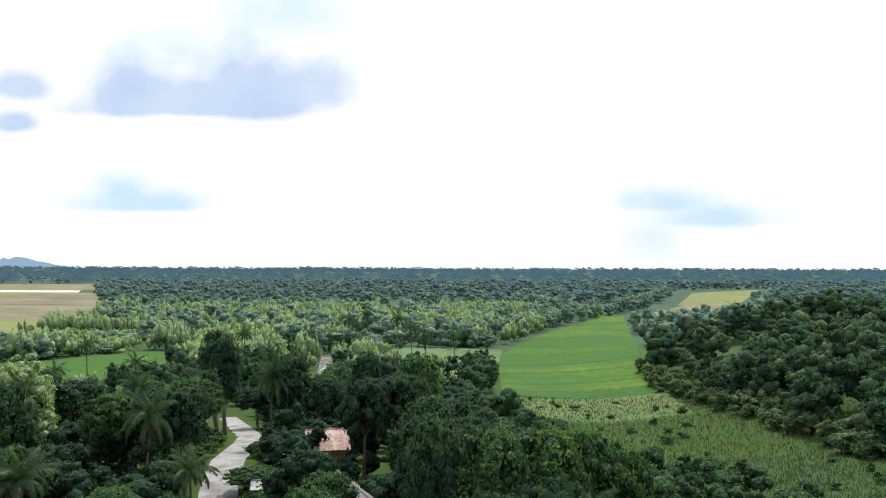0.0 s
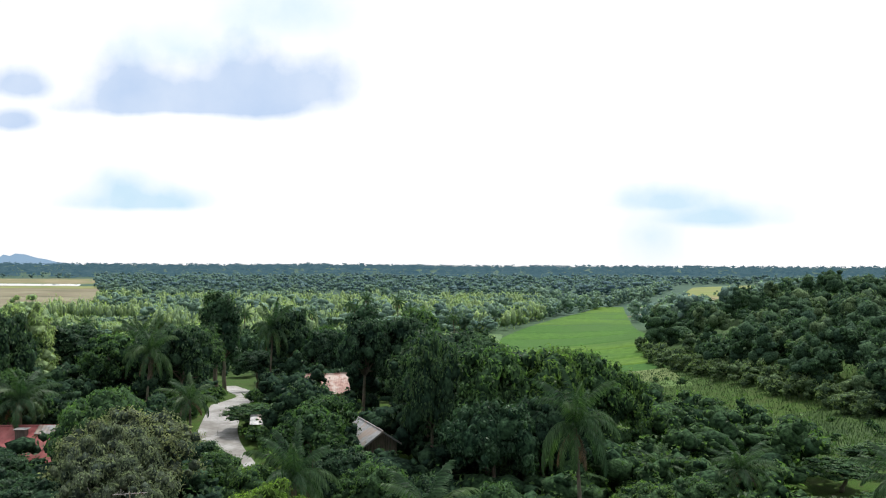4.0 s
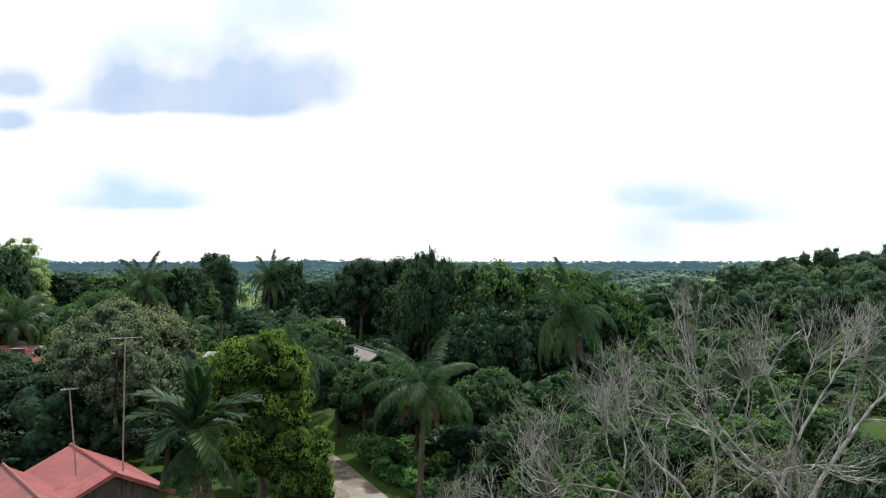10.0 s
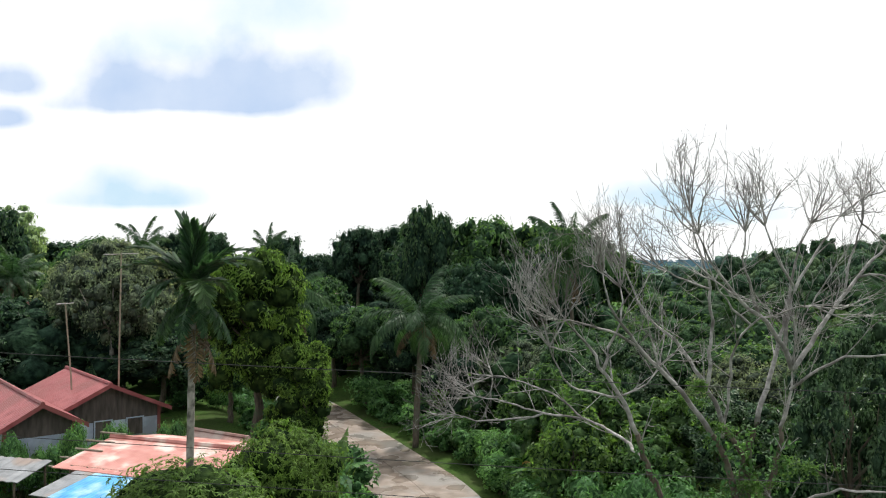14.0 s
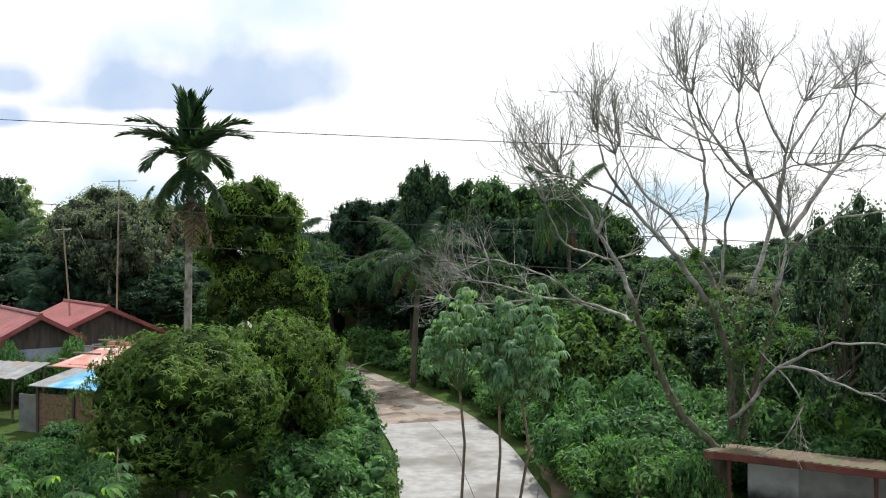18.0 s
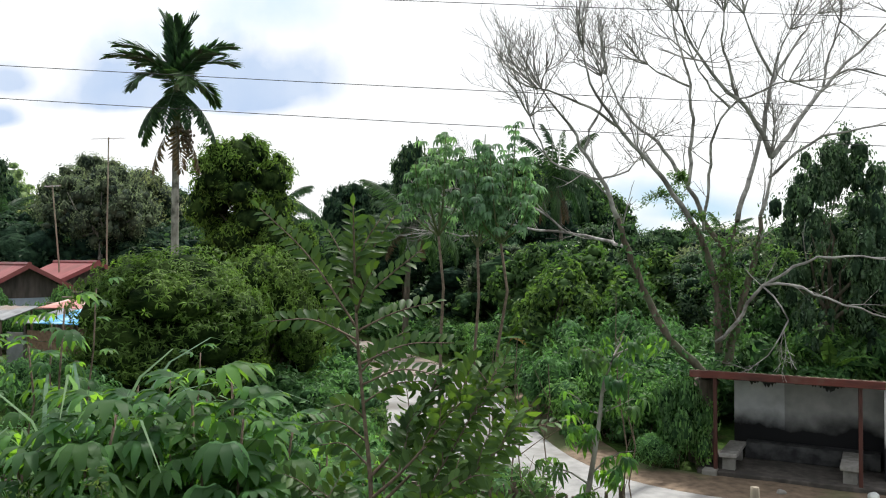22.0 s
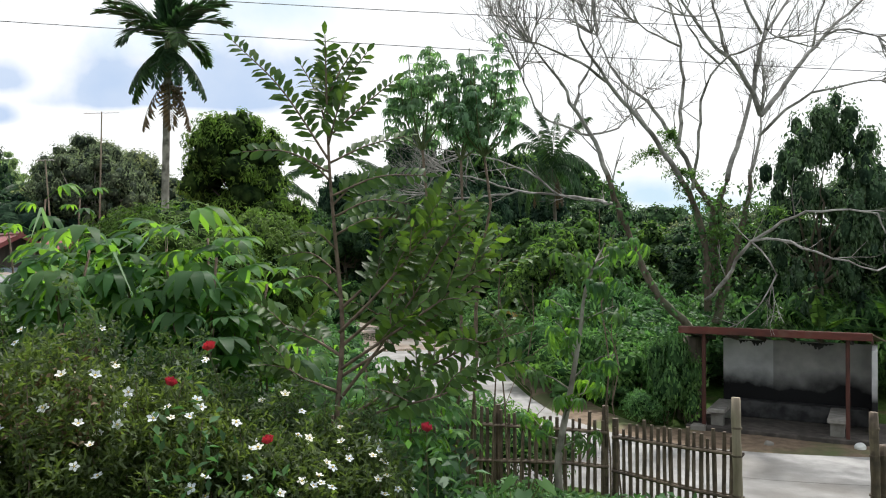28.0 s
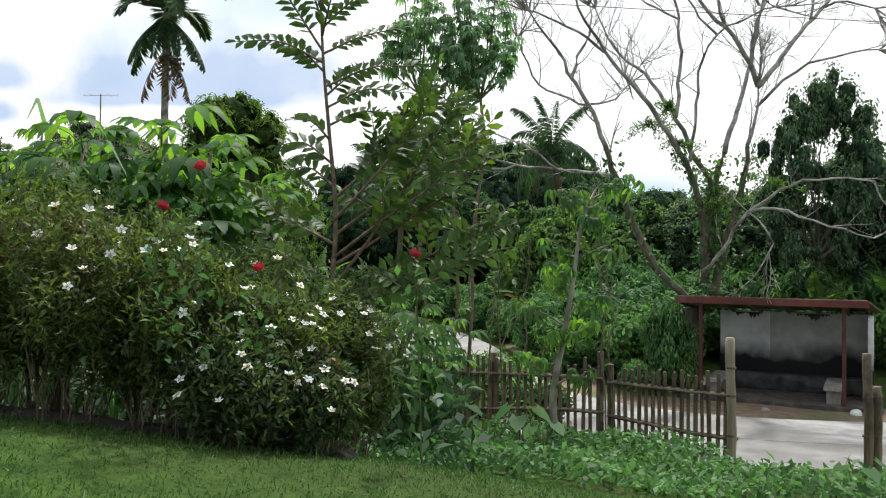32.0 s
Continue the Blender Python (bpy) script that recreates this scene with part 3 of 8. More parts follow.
def land(x, y):
    """Height of the ground."""
    x, y = np.atleast_1d(np.asarray(x, float)), np.atleast_1d(np.asarray(y, float))
    ye = y + sm(x, 4, 45) * 45 * sm(y, 45, 90)
    base = np.interp(ye, [-5000, -60, 0, 20, 60, 110, 150, 200, 300, 770, 1200, 4000, 6000], [2, 2, 0, 0, 0.3, 2.4, -3, -9, -14, -21, -18, 0, 4])
    side = np.interp(np.abs(x), [0, 1500, 5000], [0, 0, 6]) * sm(np.abs(y), 0, 600)
    z = base + side
    # wooded hill
    z = z + 23 * np.exp(-((x - 165) / 75) ** 2 - ((y - 310) / 110) ** 2)
    z = z + 8 * np.exp(-((x - 120) / 45) ** 2 - ((y - 190) / 45) ** 2)
    # ridge far off
    z = z + 15 * np.exp(-((x + 440) / 400) ** 2 - ((y - 2600) / 500) ** 2)
    d = road_dist(x, y)
    off = sm(d, 3.0, 8.0)
    bank = 1.9 * sm(-x, -1, 9) * sm(y, 14, 24) * (1 - sm(y, 60, 95)) + 0.7 * sm(x, 2, 9) * sm(y, 21, 27) * (1 - sm(y, 50, 80))
    z = z + bank * off
    # garden on its rise above the road
    ys = y - 1.9 * (1 - sm(x, 2.6, 4.6))
    yard = np.interp(ys, [-60, -10, 0, 2.4, 3.5, 5, 7, 9.6, 11.6, 13.2], [2.85, 2.85, 2.85, 2.8, 2.6, 2.15, 1.6, 1.05, 0.6, 0.0])
    near = np.interp(y, [-60, -10, 0, 3.3, 4.5, 6, 8, 10.2, 11.8, 13.0], [2.85, 2.85, 2.85, 2.8, 2.52, 2.1, 1.55, 1.05, 0.55, 0.0])
    yard = near + (yard - near) * sm(y, 6, 10)
    yard = yard + 0.14 * np.clip(-x, -3, 12) * sm(13 - y, 2.5, 8)
    z = np.where(y < 15.5, np.maximum(np.where(y < 13, 0, z), yard * sm(d, 2.6, 4.4)), z)
    z = np.where((y >= 11.0) & (y < 24), np.maximum(z, 1.7 * sm(-x, 1, 9) * sm(d, 3, 7)), z)
    rough = np.array([noise.noise((a * 0.35, b * 0.35, 0.0)) for a, b in zip(x, y)]) if len(x) < 60000 else 0
    z = z + rough * 0.07 * sm(d, 2.6, 4.5) * (np.abs(y) < 60)
    z = z - 0.06 * (1 - sm(d, 2.2, 2.9))
    return z


def axis_steps(parts):
    out = []
    for a, b, s in parts:
        out += list(np.arange(a, b, s))
    return np.array(out + [parts[-1][1]])


gx = axis_steps([(-5000, -1000, 400), (-1000, -200, 80), (-200, -60, 14), (-60, -16, 2.5), (-16, 16, 0.5), (16, 60, 2.5), (60, 320, 13), (320, 1000, 68), (1000, 5000, 400)])
gy = axis_steps([(-1500, -100, 350), (-100, -10, 15), (-10, 2, 1.5), (2, 28, 0.4), (28, 70, 1.2), (70, 220, 6), (220, 800, 25), (800, 1600, 80), (1600, 6000, 275)])
GX, GY = np.meshgrid(gx, gy)
GZ = land(GX.ravel(), GY.ravel())
nx, ny = len(gx), len(gy)
ii = np.arange(nx * ny).reshape(ny, nx)
gf = np.stack([ii[:-1, :-1], ii[:-1, 1:], ii[1:, 1:], ii[1:, :-1]], -1).reshape(-1, 4)
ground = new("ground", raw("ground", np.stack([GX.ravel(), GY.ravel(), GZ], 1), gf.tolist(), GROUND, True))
tagged(ground, "uneven green grassy ground with bare patches", "ground", kind="structure")


# road: concrete slabs as pieces along the line, laid last; bed here
def strip(line, half_l, half_r, lift):
    t = unit(np.gradient(line[:, :2], axis=0))
    nrm = np.stack([-t[:, 1], t[:, 0]], 1)
    a, b = line[:, :2] + nrm * half_l, line[:, :2] - nrm * half_r
    z = land(line[:, 0], line[:, 1]) + lift
    return np.c_[a, z], np.c_[b, z]


GRID = GZ.reshape(ny, nx)


def gz(x, y):
    """Height of the laid ground sheet, between its points."""
    x, y = np.atleast_1d(np.asarray(x, float)), np.atleast_1d(np.asarray(y, float))
    i = np.clip(np.searchsorted(gx, x) - 1, 0, nx - 2)
    j = np.clip(np.searchsorted(gy, y) - 1, 0, ny - 2)
    s, t = (x - gx[i]) / (gx[i + 1] - gx[i]), (y - gy[j]) / (gy[j + 1] - gy[j])
    return (GRID[j, i] * (1 - s) + GRID[j, i + 1] * s) * (1 - t) + (GRID[j + 1, i] * (1 - s) + GRID[j + 1, i + 1] * s) * t


def gz1(x, y):
    return float(gz(x, y)[0])


def draped(name, corners, material, label, category, lift=0.12, n=48):
    """A field: a four-cornered patch laid close over the ground sheet."""
    c = np.asarray(corners, float)
    s, t = np.meshgrid(np.linspace(0, 1, n), np.linspace(0, 1, n))
    s, t = s.ravel(), t.ravel()
    p = ((1 - s) * (1 - t))[:, None] * c[0] + (s * (1 - t))[:, None] * c[1] + (s * t)[:, None] * c[2] + ((1 - s) * t)[:, None] * c[3]
    edge = np.minimum(np.minimum(s, 1 - s), np.minimum(t, 1 - t)) < 1e-6
    z = gz(p[:, 0], p[:, 1]) + np.where(edge, -0.3, lift)
    k = np.arange(n * n).reshape(n, n)
    f = np.stack([k[:-1, :-1], k[:-1, 1:], k[1:, 1:], k[1:, :-1]], -1).reshape(-1, 4)
    ob = new(name, raw(name, np.c_[p, z], f.tolist(), material, True))
    return tagged(ob, label, category, kind="structure")


# ---------------------------------------------------------------- plants: builders
def bent(rng, a, b, n=5, wob=0.06):
    a, b = np.asarray(a, float), np.asarray(b, float)
    t = np.linspace(0, 1, n)[:, None]
    p = a + (b - a) * t
    p[1:-1] += rng.normal(0, wob * np.linalg.norm(b - a), (n - 2, 3))
    return p


def crown_points(rng, blobs, n, up=0.3):
    """Leaf seats on the outer shells of the blobs (x, y, z, rx, rz)."""
    blobs = np.asarray(blobs, float)
    w = blobs[:, 3] ** 2
    k = rng.choice(len(blobs), n, p=w / w.sum())
    d = ball_dirs(rng, n, up)
    lump = 0.86 + 0.2 * np.sin(d[:, 0] * 5 + k) * np.cos(d[:, 1] * 6 + 2 * k)
    r = lump * (0.62 + 0.42 * rng.random(n) ** 0.5)
    p = blobs[k, :3] + d * np.stack([blobs[k, 3], blobs[k, 3], blobs[k, 4]], 1) * r[:, None]
    return p, d


def crown_lobes(rng, height, width, crown_h, count, size=(0.15, 0.23), low=-0.6):
    """Main lumps of a crown that fills its height and width: x, y, z, radius, half height."""
    out = []
    for i in range(count):
        s = max(-1.0, min(1.0, low + (1 - low) * ((i + 0.5) / count) ** 0.85 + rng.normal(0, 0.06)))
        a = i * 2.4 + rng.normal(0, 0.3)
        r = width * rng.uniform(*size)
        rz = min(r * 0.85, crown_h * 0.3)
        k = rng.uniform(0.78, 1.04)
        c = sqrt(max(0.0, 1 - s * s)) * k
        out.append((cos(a) * c * (width / 2 - r), sin(a) * c * (width / 2 - r), height - crown_h / 2 + s * k * (crown_h / 2 - rz), r, rz))
    return np.array(out)


def lobed_crown(rng, lobes, leaves, leaf_len, leaf_w, leaf_mat, droop, clumps=7, dense=0.74, up=0.35, fine=1, loose=(0.7, 1.3)):
    """Billowing foliage: every lump bears smaller clumps, every clump its leaves, round a dense inside."""
    n = len(lobes)
    k = np.repeat(np.arange(n), clumps)
    cd = ball_dirs(rng, n * clumps, up)
    R3 = np.stack([lobes[:, 3], lobes[:, 3], lobes[:, 4]], 1)
    cc = lobes[k, :3] + cd * R3[k] * rng.uniform(0.55, 0.95, (len(k), 1))
    cr = lobes[k, 3] * rng.uniform(0.22, 0.52, len(k))
    j = rng.choice(len(k), leaves, p=cr ** 2 / np.sum(cr ** 2))
    d = unit(ball_dirs(rng, leaves, 0.15) + 0.7 * cd[j])
    p = cc[j] + d * (cr[j] * rng.uniform(*loose, leaves))[:, None] * [1, 1, 0.85]
    q = leaf_quads(rng, p, hang(rng, d, droop), leaf_len * rng.uniform(0.65, 1.3, leaves), leaf_w * rng.uniform(0.7, 1.3, leaves), face=d + [0, 0, 0.35])
    cores = []
    if dense:
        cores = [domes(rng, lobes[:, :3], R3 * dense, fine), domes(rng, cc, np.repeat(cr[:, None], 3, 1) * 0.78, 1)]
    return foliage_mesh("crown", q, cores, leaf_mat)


def broadleaf(name, label, seed, height, width, crown_h, leaves, leaf_len, leaf_w, leaf_mat, bark=None, blobs=16, droop=0.5, trunk_r=0.022, size=(0.15, 0.23), category="tree", low=-0.6, dense=0.74, clumps=7, fine=1, loose=(0.7, 1.3)):
    rng = np.random.default_rng(seed)
    ob = thing(name, label, category)
    lobes = crown_lobes(rng, height, width, crown_h, blobs, size, low)
    fork = height - crown_h * 0.75
    lean = rng.normal(0, 0.03, 2) * height
    s = Soup()
    path = bent(rng, (0, 0, -0.4), (lean[0], lean[1], max(fork, 0.4)), 6, 0.02)
    r0 = height * trunk_r
    s.tube(path, np.linspace(r0 * 1.35, r0 * 0.8, 6), 8)
    part("trunk", s.mesh("trunk", bark or BARK, True), ob)
    for b in lobes[:: max(1, blobs // 8)]:
        q = Soup().tube(bent(rng, path[-1] - [0, 0, 0.1], b[:3], 5, 0.07), np.linspace(r0 * 0.5, r0 * 0.12, 5), 5)
        part("limb", q.mesh("limb", bark or BARK, True), ob)
    part("crown", lobed_crown(rng, lobes, leaves, leaf_len, leaf_w, leaf_mat, droop, clumps, dense, fine=fine, loose=loose), ob)
    return ob


def mango_bush(seed, height, width, shoots, leaf_mat):
    """A low dense dome whose long narrow leaves hang in rosettes from the shoot tips."""
    rng = np.random.default_rng(seed)
    ob = thing("mango_bush", "low round mango tree with long drooping green leaves", "tree")
    lobes = crown_lobes(rng, height, width, height * 0.94, 30, (0.1, 0.22), -0.95)
    part("trunk", Soup().tube([(0, 0, -0.3), (0.05, 0, 0.5), (0, 0.05, height * 0.4)], [0.14, 0.12, 0.08], 8).mesh("trunk", BARK, True), ob)
    for b in lobes[::4]:
        part("limb", Soup().tube(bent(rng, (0, 0.02, height * 0.2), b[:3], 5, 0.06), np.linspace(0.07, 0.02, 5), 5).mesh("limb", BARK, True), ob)
    k = rng.integers(0, len(lobes), shoots)
    d = ball_dirs(rng, shoots, 0.3)
    R3 = np.stack([lobes[:, 3], lobes[:, 3], lobes[:, 4]], 1)
    tip = lobes[k, :3] + d * R3[k] * rng.uniform(0.8, 1.35, (shoots, 1))
    n = 8
    base, dd = np.repeat(tip, n, 0), np.repeat(d, n, 0)
    around = unit(np.cross(dd, rng.normal(0, 1, dd.shape)))
    ax = around * 0.9 + dd * 0.35 + [0, 0, -0.32]
    L = rng.uniform(0.12, 0.2, len(base))
    q = leaf_quads(rng, base, ax, L, L * 0.24, fold=0.7, face=dd + [0, 0, 0.5])
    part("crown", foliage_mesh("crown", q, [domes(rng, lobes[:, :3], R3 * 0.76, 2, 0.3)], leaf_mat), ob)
    return ob


def frond_mesh(rng, length, arch, leaflets, leaf_len, leaf_w, material, droop=0.6, name="frond", stiff=0.0):
    """A feather leaf: it rises along +x, bends over and down."""
    t = np.linspace(0, 1, 9)
    ang = np.cumsum(np.r_[0, np.full(8, arch / 8)])
    x = np.r_[0, np.cumsum(np.cos(0.9 - ang[:-1]) * length / 8)]
    z = np.r_[0, np.cumsum(np.sin(0.9 - ang[:-1]) * length / 8)]
    path = np.stack([x, 0 * x, z], 1)
    v, f = tube(path, np.linspace(0.035, 0.006, 9) * length / 3, 4)
    n = leaflets
    k = np.linspace(0.12, 0.99, n)
    p = np.stack([np.interp(k, t, path[:, j]) for j in range(3)], 1)
    tan = unit(np.stack([np.interp(k, t, np.gradient(path[:, j])) for j in range(3)], 1))
    out = []
    for side in (-1, 1):
        ax = tan * (0.55 + 0.7 * k[:, None]) + np.array([0, side * 1.0, 0]) * (1.1 - 0.5 * k[:, None]) + np.array([0, 0, -droop]) * (1 + rng.normal(0, 0.25, (n, 1))) + rng.normal(0, 0.09, (n, 3))
        ax = unit(ax)
        L = leaf_len * np.sin(pi * (0.12 + 0.8 * k)) ** 0.6 * (0.85 + 0.3 * rng.random(n))
        up = unit(np.cross(ax, tan) * side + 1e-6)
        w = unit(np.cross(up, ax)) * leaf_w / 2
        m1 = p + ax * L[:, None] * 0.5
        tip = p + ax * L[:, None] + np.array([0, 0, -1]) * (L * droop * 0.35 * (1 - stiff))[:, None]
        out.append(np.stack([p, m1 + w, tip, m1 - w], 1))
    q = np.concatenate(out)
    o = len(v)
    vv = v + q.reshape(-1, 3).tolist()
    ff = f + (o + np.arange(4 * len(q)).reshape(-1, 4)).tolist()
    return raw(name, vv, ff, material)


def palm(name, label, seed, trunk_h, trunk_r, fronds, frond_len, leaflets, leaf_len, leaf_w, droop, lean=(0.0, 0.0), leaf_mat=None, bark=None):
    rng = np.random.default_rng(seed)
    ob = thing(name, label, "palm tree")
    t = np.linspace(0, 1, 12)
    path = np.stack([lean[0] * t ** 1.6, lean[1] * t ** 1.6, -0.4 + t * (trunk_h + 0.4)], 1)
    rad = trunk_r * (1.25 - 0.4 * t) * (1 + 0.06 * np.cos(np.arange(12) * pi))
    part("trunk", Soup().tube(path, rad, 9).mesh("trunk", bark or BARK_PALE, True), ob)
    top = path[-1]
    kinds = [frond_mesh(rng, frond_len, a, leaflets, leaf_len, leaf_w, leaf_mat or LEAF_PALM, droop) for a in (1.2, 1.7, 2.2)]
    for i in range(fronds):
        h = i / (fronds - 1)
        tilt = -38 + 92 * h ** 0.85 + rng.normal(0, 7)
        m = Matrix.Translation(top) @ Matrix.Rotation(i * 2.399 + rng.normal(0, 0.1), 4, "Z") @ Matrix.Rotation(radians(tilt), 4, "Y") @ Matrix.Scale(0.8 + 0.3 * rng.random(), 4)
        part("frond", kinds[min(2, int(h * 3))], ob, m=m)
    for i in range(3):
        m = Matrix.Translation(top - np.array([0, 0, 0.15])) @ Matrix.Rotation(i * 2.1 + 0.7, 4, "Z") @ Matrix.Rotation(radians(74), 4, "Y") @ Matrix.Scale(0.6, 4)
        d = part("dead_frond", kinds[0].copy(), ob, "withered brown hanging frond", m)
        d.data.materials[0] = LEAF_BROWN
    return ob


def shrub(name, label, seed, height, width, leaves, leaf_len, leaf_w, leaf_mat, stems=5, droop=0.2, blobs=8, category="shrub"):
    rng = np.random.default_rng(seed)
    ob = thing(name, label, category)
    bl = [(cos(i * 2.4) * width * 0.3 * sqrt(rng.random()), sin(i * 2.4) * width * 0.3 * sqrt(rng.random()), height * (0.3 + 0.45 * rng.random()), width * (0.2 + 0.12 * rng.random()), height * 0.26) for i in range(blobs)]
    for i in range(stems):
        b = bl[i % len(bl)]
        part("stem", Soup().tube(bent(rng, (b[0] * 0.2, b[1] * 0.2, -0.15), (b[0], b[1], b[2]), 4, 0.05), np.linspace(0.02, 0.006, 4) * max(1, height / 2), 4).mesh("stem", STEM_BROWN), ob)
    bl = np.array(bl)
    p, d = crown_points(rng, bl, leaves, 0.2)
    q = leaf_quads(rng, p, hang(rng, d, droop), leaf_len * (0.6 + 0.8 * rng.random(leaves)), leaf_w, face=d + [0, 0, 0.4])
    part("foliage", foliage_mesh("foliage", q, [domes(rng, bl[:, :3], np.stack([bl[:, 3], bl[:, 3], bl[:, 4]], 1) * 0.66, 1)], leaf_mat), ob)
    return ob


PLACED = {}


def plant(key, x, y, scale=1.0, rz=None, wide=None, sink=0.0, group=""):
    """Sets the plant built for key at a place; the first one is the original, others are copies with the same meshes."""
    rz = (x * 37 + y * 91) % 360 if rz is None else rz
    m = pose(x, y, gz1(x, y) - sink, 0, 0, rz) @ Matrix.Diagonal((wide or scale, wide or scale, scale, 1))
    if key not in PLACED:
        ob = BUILD[key]()
        PLACED[key] = ob
        ob.matrix_basis = m
    else:
        src = PLACED[key]
        ob = copy_thing(src, Matrix.Identity(4))
        ob.matrix_basis = m
    if group:
        ob["group"] = group
    return ob


NOMINAL = {"mango": (10, 6), "light": (6, 4.2), "bamboo": (12, 6.5), "column": (10, 4.4), "dark": (10, 8.5), "dark2": (10, 11), "mid": (10, 8.5), "olive": (10, 10), "bigleaf": (10, 8.5), "glossy": (10, 8)}
BUILD = {
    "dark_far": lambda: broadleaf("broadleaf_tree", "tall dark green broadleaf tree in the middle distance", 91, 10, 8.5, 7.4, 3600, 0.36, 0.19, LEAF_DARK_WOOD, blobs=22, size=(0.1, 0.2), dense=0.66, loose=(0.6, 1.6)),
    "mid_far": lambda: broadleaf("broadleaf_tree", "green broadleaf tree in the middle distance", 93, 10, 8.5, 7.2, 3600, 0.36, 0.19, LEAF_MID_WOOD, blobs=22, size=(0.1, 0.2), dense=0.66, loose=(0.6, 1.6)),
    "dark": lambda: broadleaf("broadleaf_tree", "tall dark green broadleaf tree with a dense uneven crown", 1, 10, 8.5, 7.2, 4600, 0.3, 0.16, LEAF_DARK_WOOD, blobs=20),
    "dark2": lambda: broadleaf("broadleaf_tree", "spreading dark green tree with a wide crown", 2, 10, 11, 6.4, 5000, 0.34, 0.19, LEAF_DARK, blobs=24, size=(0.12, 0.18)),
    "mid": lambda: broadleaf("broadleaf_tree", "green broadleaf tree with a rounded crown", 3, 10, 8.5, 7.4, 4600, 0.3, 0.16, LEAF_MID_WOOD, blobs=20),
    "olive": lambda: broadleaf("broadleaf_tree", "olive green tree with a thin airy crown", 4, 10, 10, 6.6, 9000, 0.24, 0.11, LEAF_OLIVE, BARK_PALE, blobs=26, size=(0.1, 0.17), dense=0.25, loose=(0.4, 1.5)),
    "bigleaf": lambda: broadleaf("broadleaf_tree", "green tree with large glossy leaves in open tiers", 5, 10, 8.5, 7.4, 3800, 0.36, 0.22, LEAF_MID, BARK, blobs=24, size=(0.1, 0.16), droop=0.35, dense=0.6),
    "glossy": lambda: broadleaf("broadleaf_tree", "roadside tree with large drooping leaves in open tiers", 95, 10, 8.0, 8.6, 9000, 0.21, 0.12, LEAF_GLOSSY, BARK, blobs=34, size=(0.1, 0.17), droop=0.4, low=-0.9, dense=0.2, clumps=6, loose=(0.4, 1.7)),
    "mango": lambda: broadleaf("mango_tree", "tall mango tree with drooping yellowish green leaves", 6, 10, 6, 8.6, 15000, 0.24, 0.075, LEAF_MANGO, blobs=24, droop=0.6, size=(0.13, 0.25), low=-0.9, dense=0.74, clumps=8, fine=2, loose=(0.75, 1.4)),
    "column": lambda: broadleaf("broadleaf_tree", "narrow dark green tree with a columnar crown", 7, 10, 4.4, 8.8, 3200, 0.33, 0.17, LEAF_DARK, blobs=16, size=(0.2, 0.3)),
    "low_mango": lambda: mango_bush(8, 5, 4.8, 4200, LEAF_MANGO),
    "light": lambda: broadleaf("broadleaf_tree", "young tree with light green leaves", 9, 6, 4.2, 5.0, 3000, 0.26, 0.13, LEAF_LIGHT, blobs=14, dense=0.5),
    "bamboo": lambda: broadleaf("bamboo_clump", "feathery light green bamboo clump", 10, 12, 6.5, 11, 5200, 0.42, 0.09, LEAF_BAMBOO, BAMBOO_PALE, blobs=26, droop=0.9, trunk_r=0.012, size=(0.14, 0.2), category="bamboo", dense=0.6),
    "coconut": lambda: palm("coconut_palm", "coconut palm with long drooping green fronds", 11, 8, 0.16, 20, 4.4, 60, 0.85, 0.085, 0.75, (0.5, 0.3), bark=BARK),
    "coconut_far": lambda: palm("coconut_palm", "tall coconut palm rising above distant woods", 111, 14, 0.2, 18, 4.6, 26, 0.95, 0.2, 0.75, (0.6, 0.3), bark=BARK),
    "shrub": lambda: shrub("shrub", "dense green roadside shrub", 12, 2.4, 2.8, 1250, 0.21, 0.115, LEAF_BANK),
    "shrub_dark": lambda: shrub("shrub", "dark green leafy undergrowth bush", 13, 2.4, 3.0, 1250, 0.22, 0.125, LEAF_MID),
    "shrub_light": lambda: shrub("shrub", "light green weedy bush", 14, 1.8, 2.4, 1300, 0.18, 0.09, LEAF_LIGHT),
    "fern": lambda: shrub("shrub", "feathery green bush with fine leaves", 15, 2.2, 2.4, 2200, 0.2, 0.055, LEAF_BANK, droop=0.6),
}


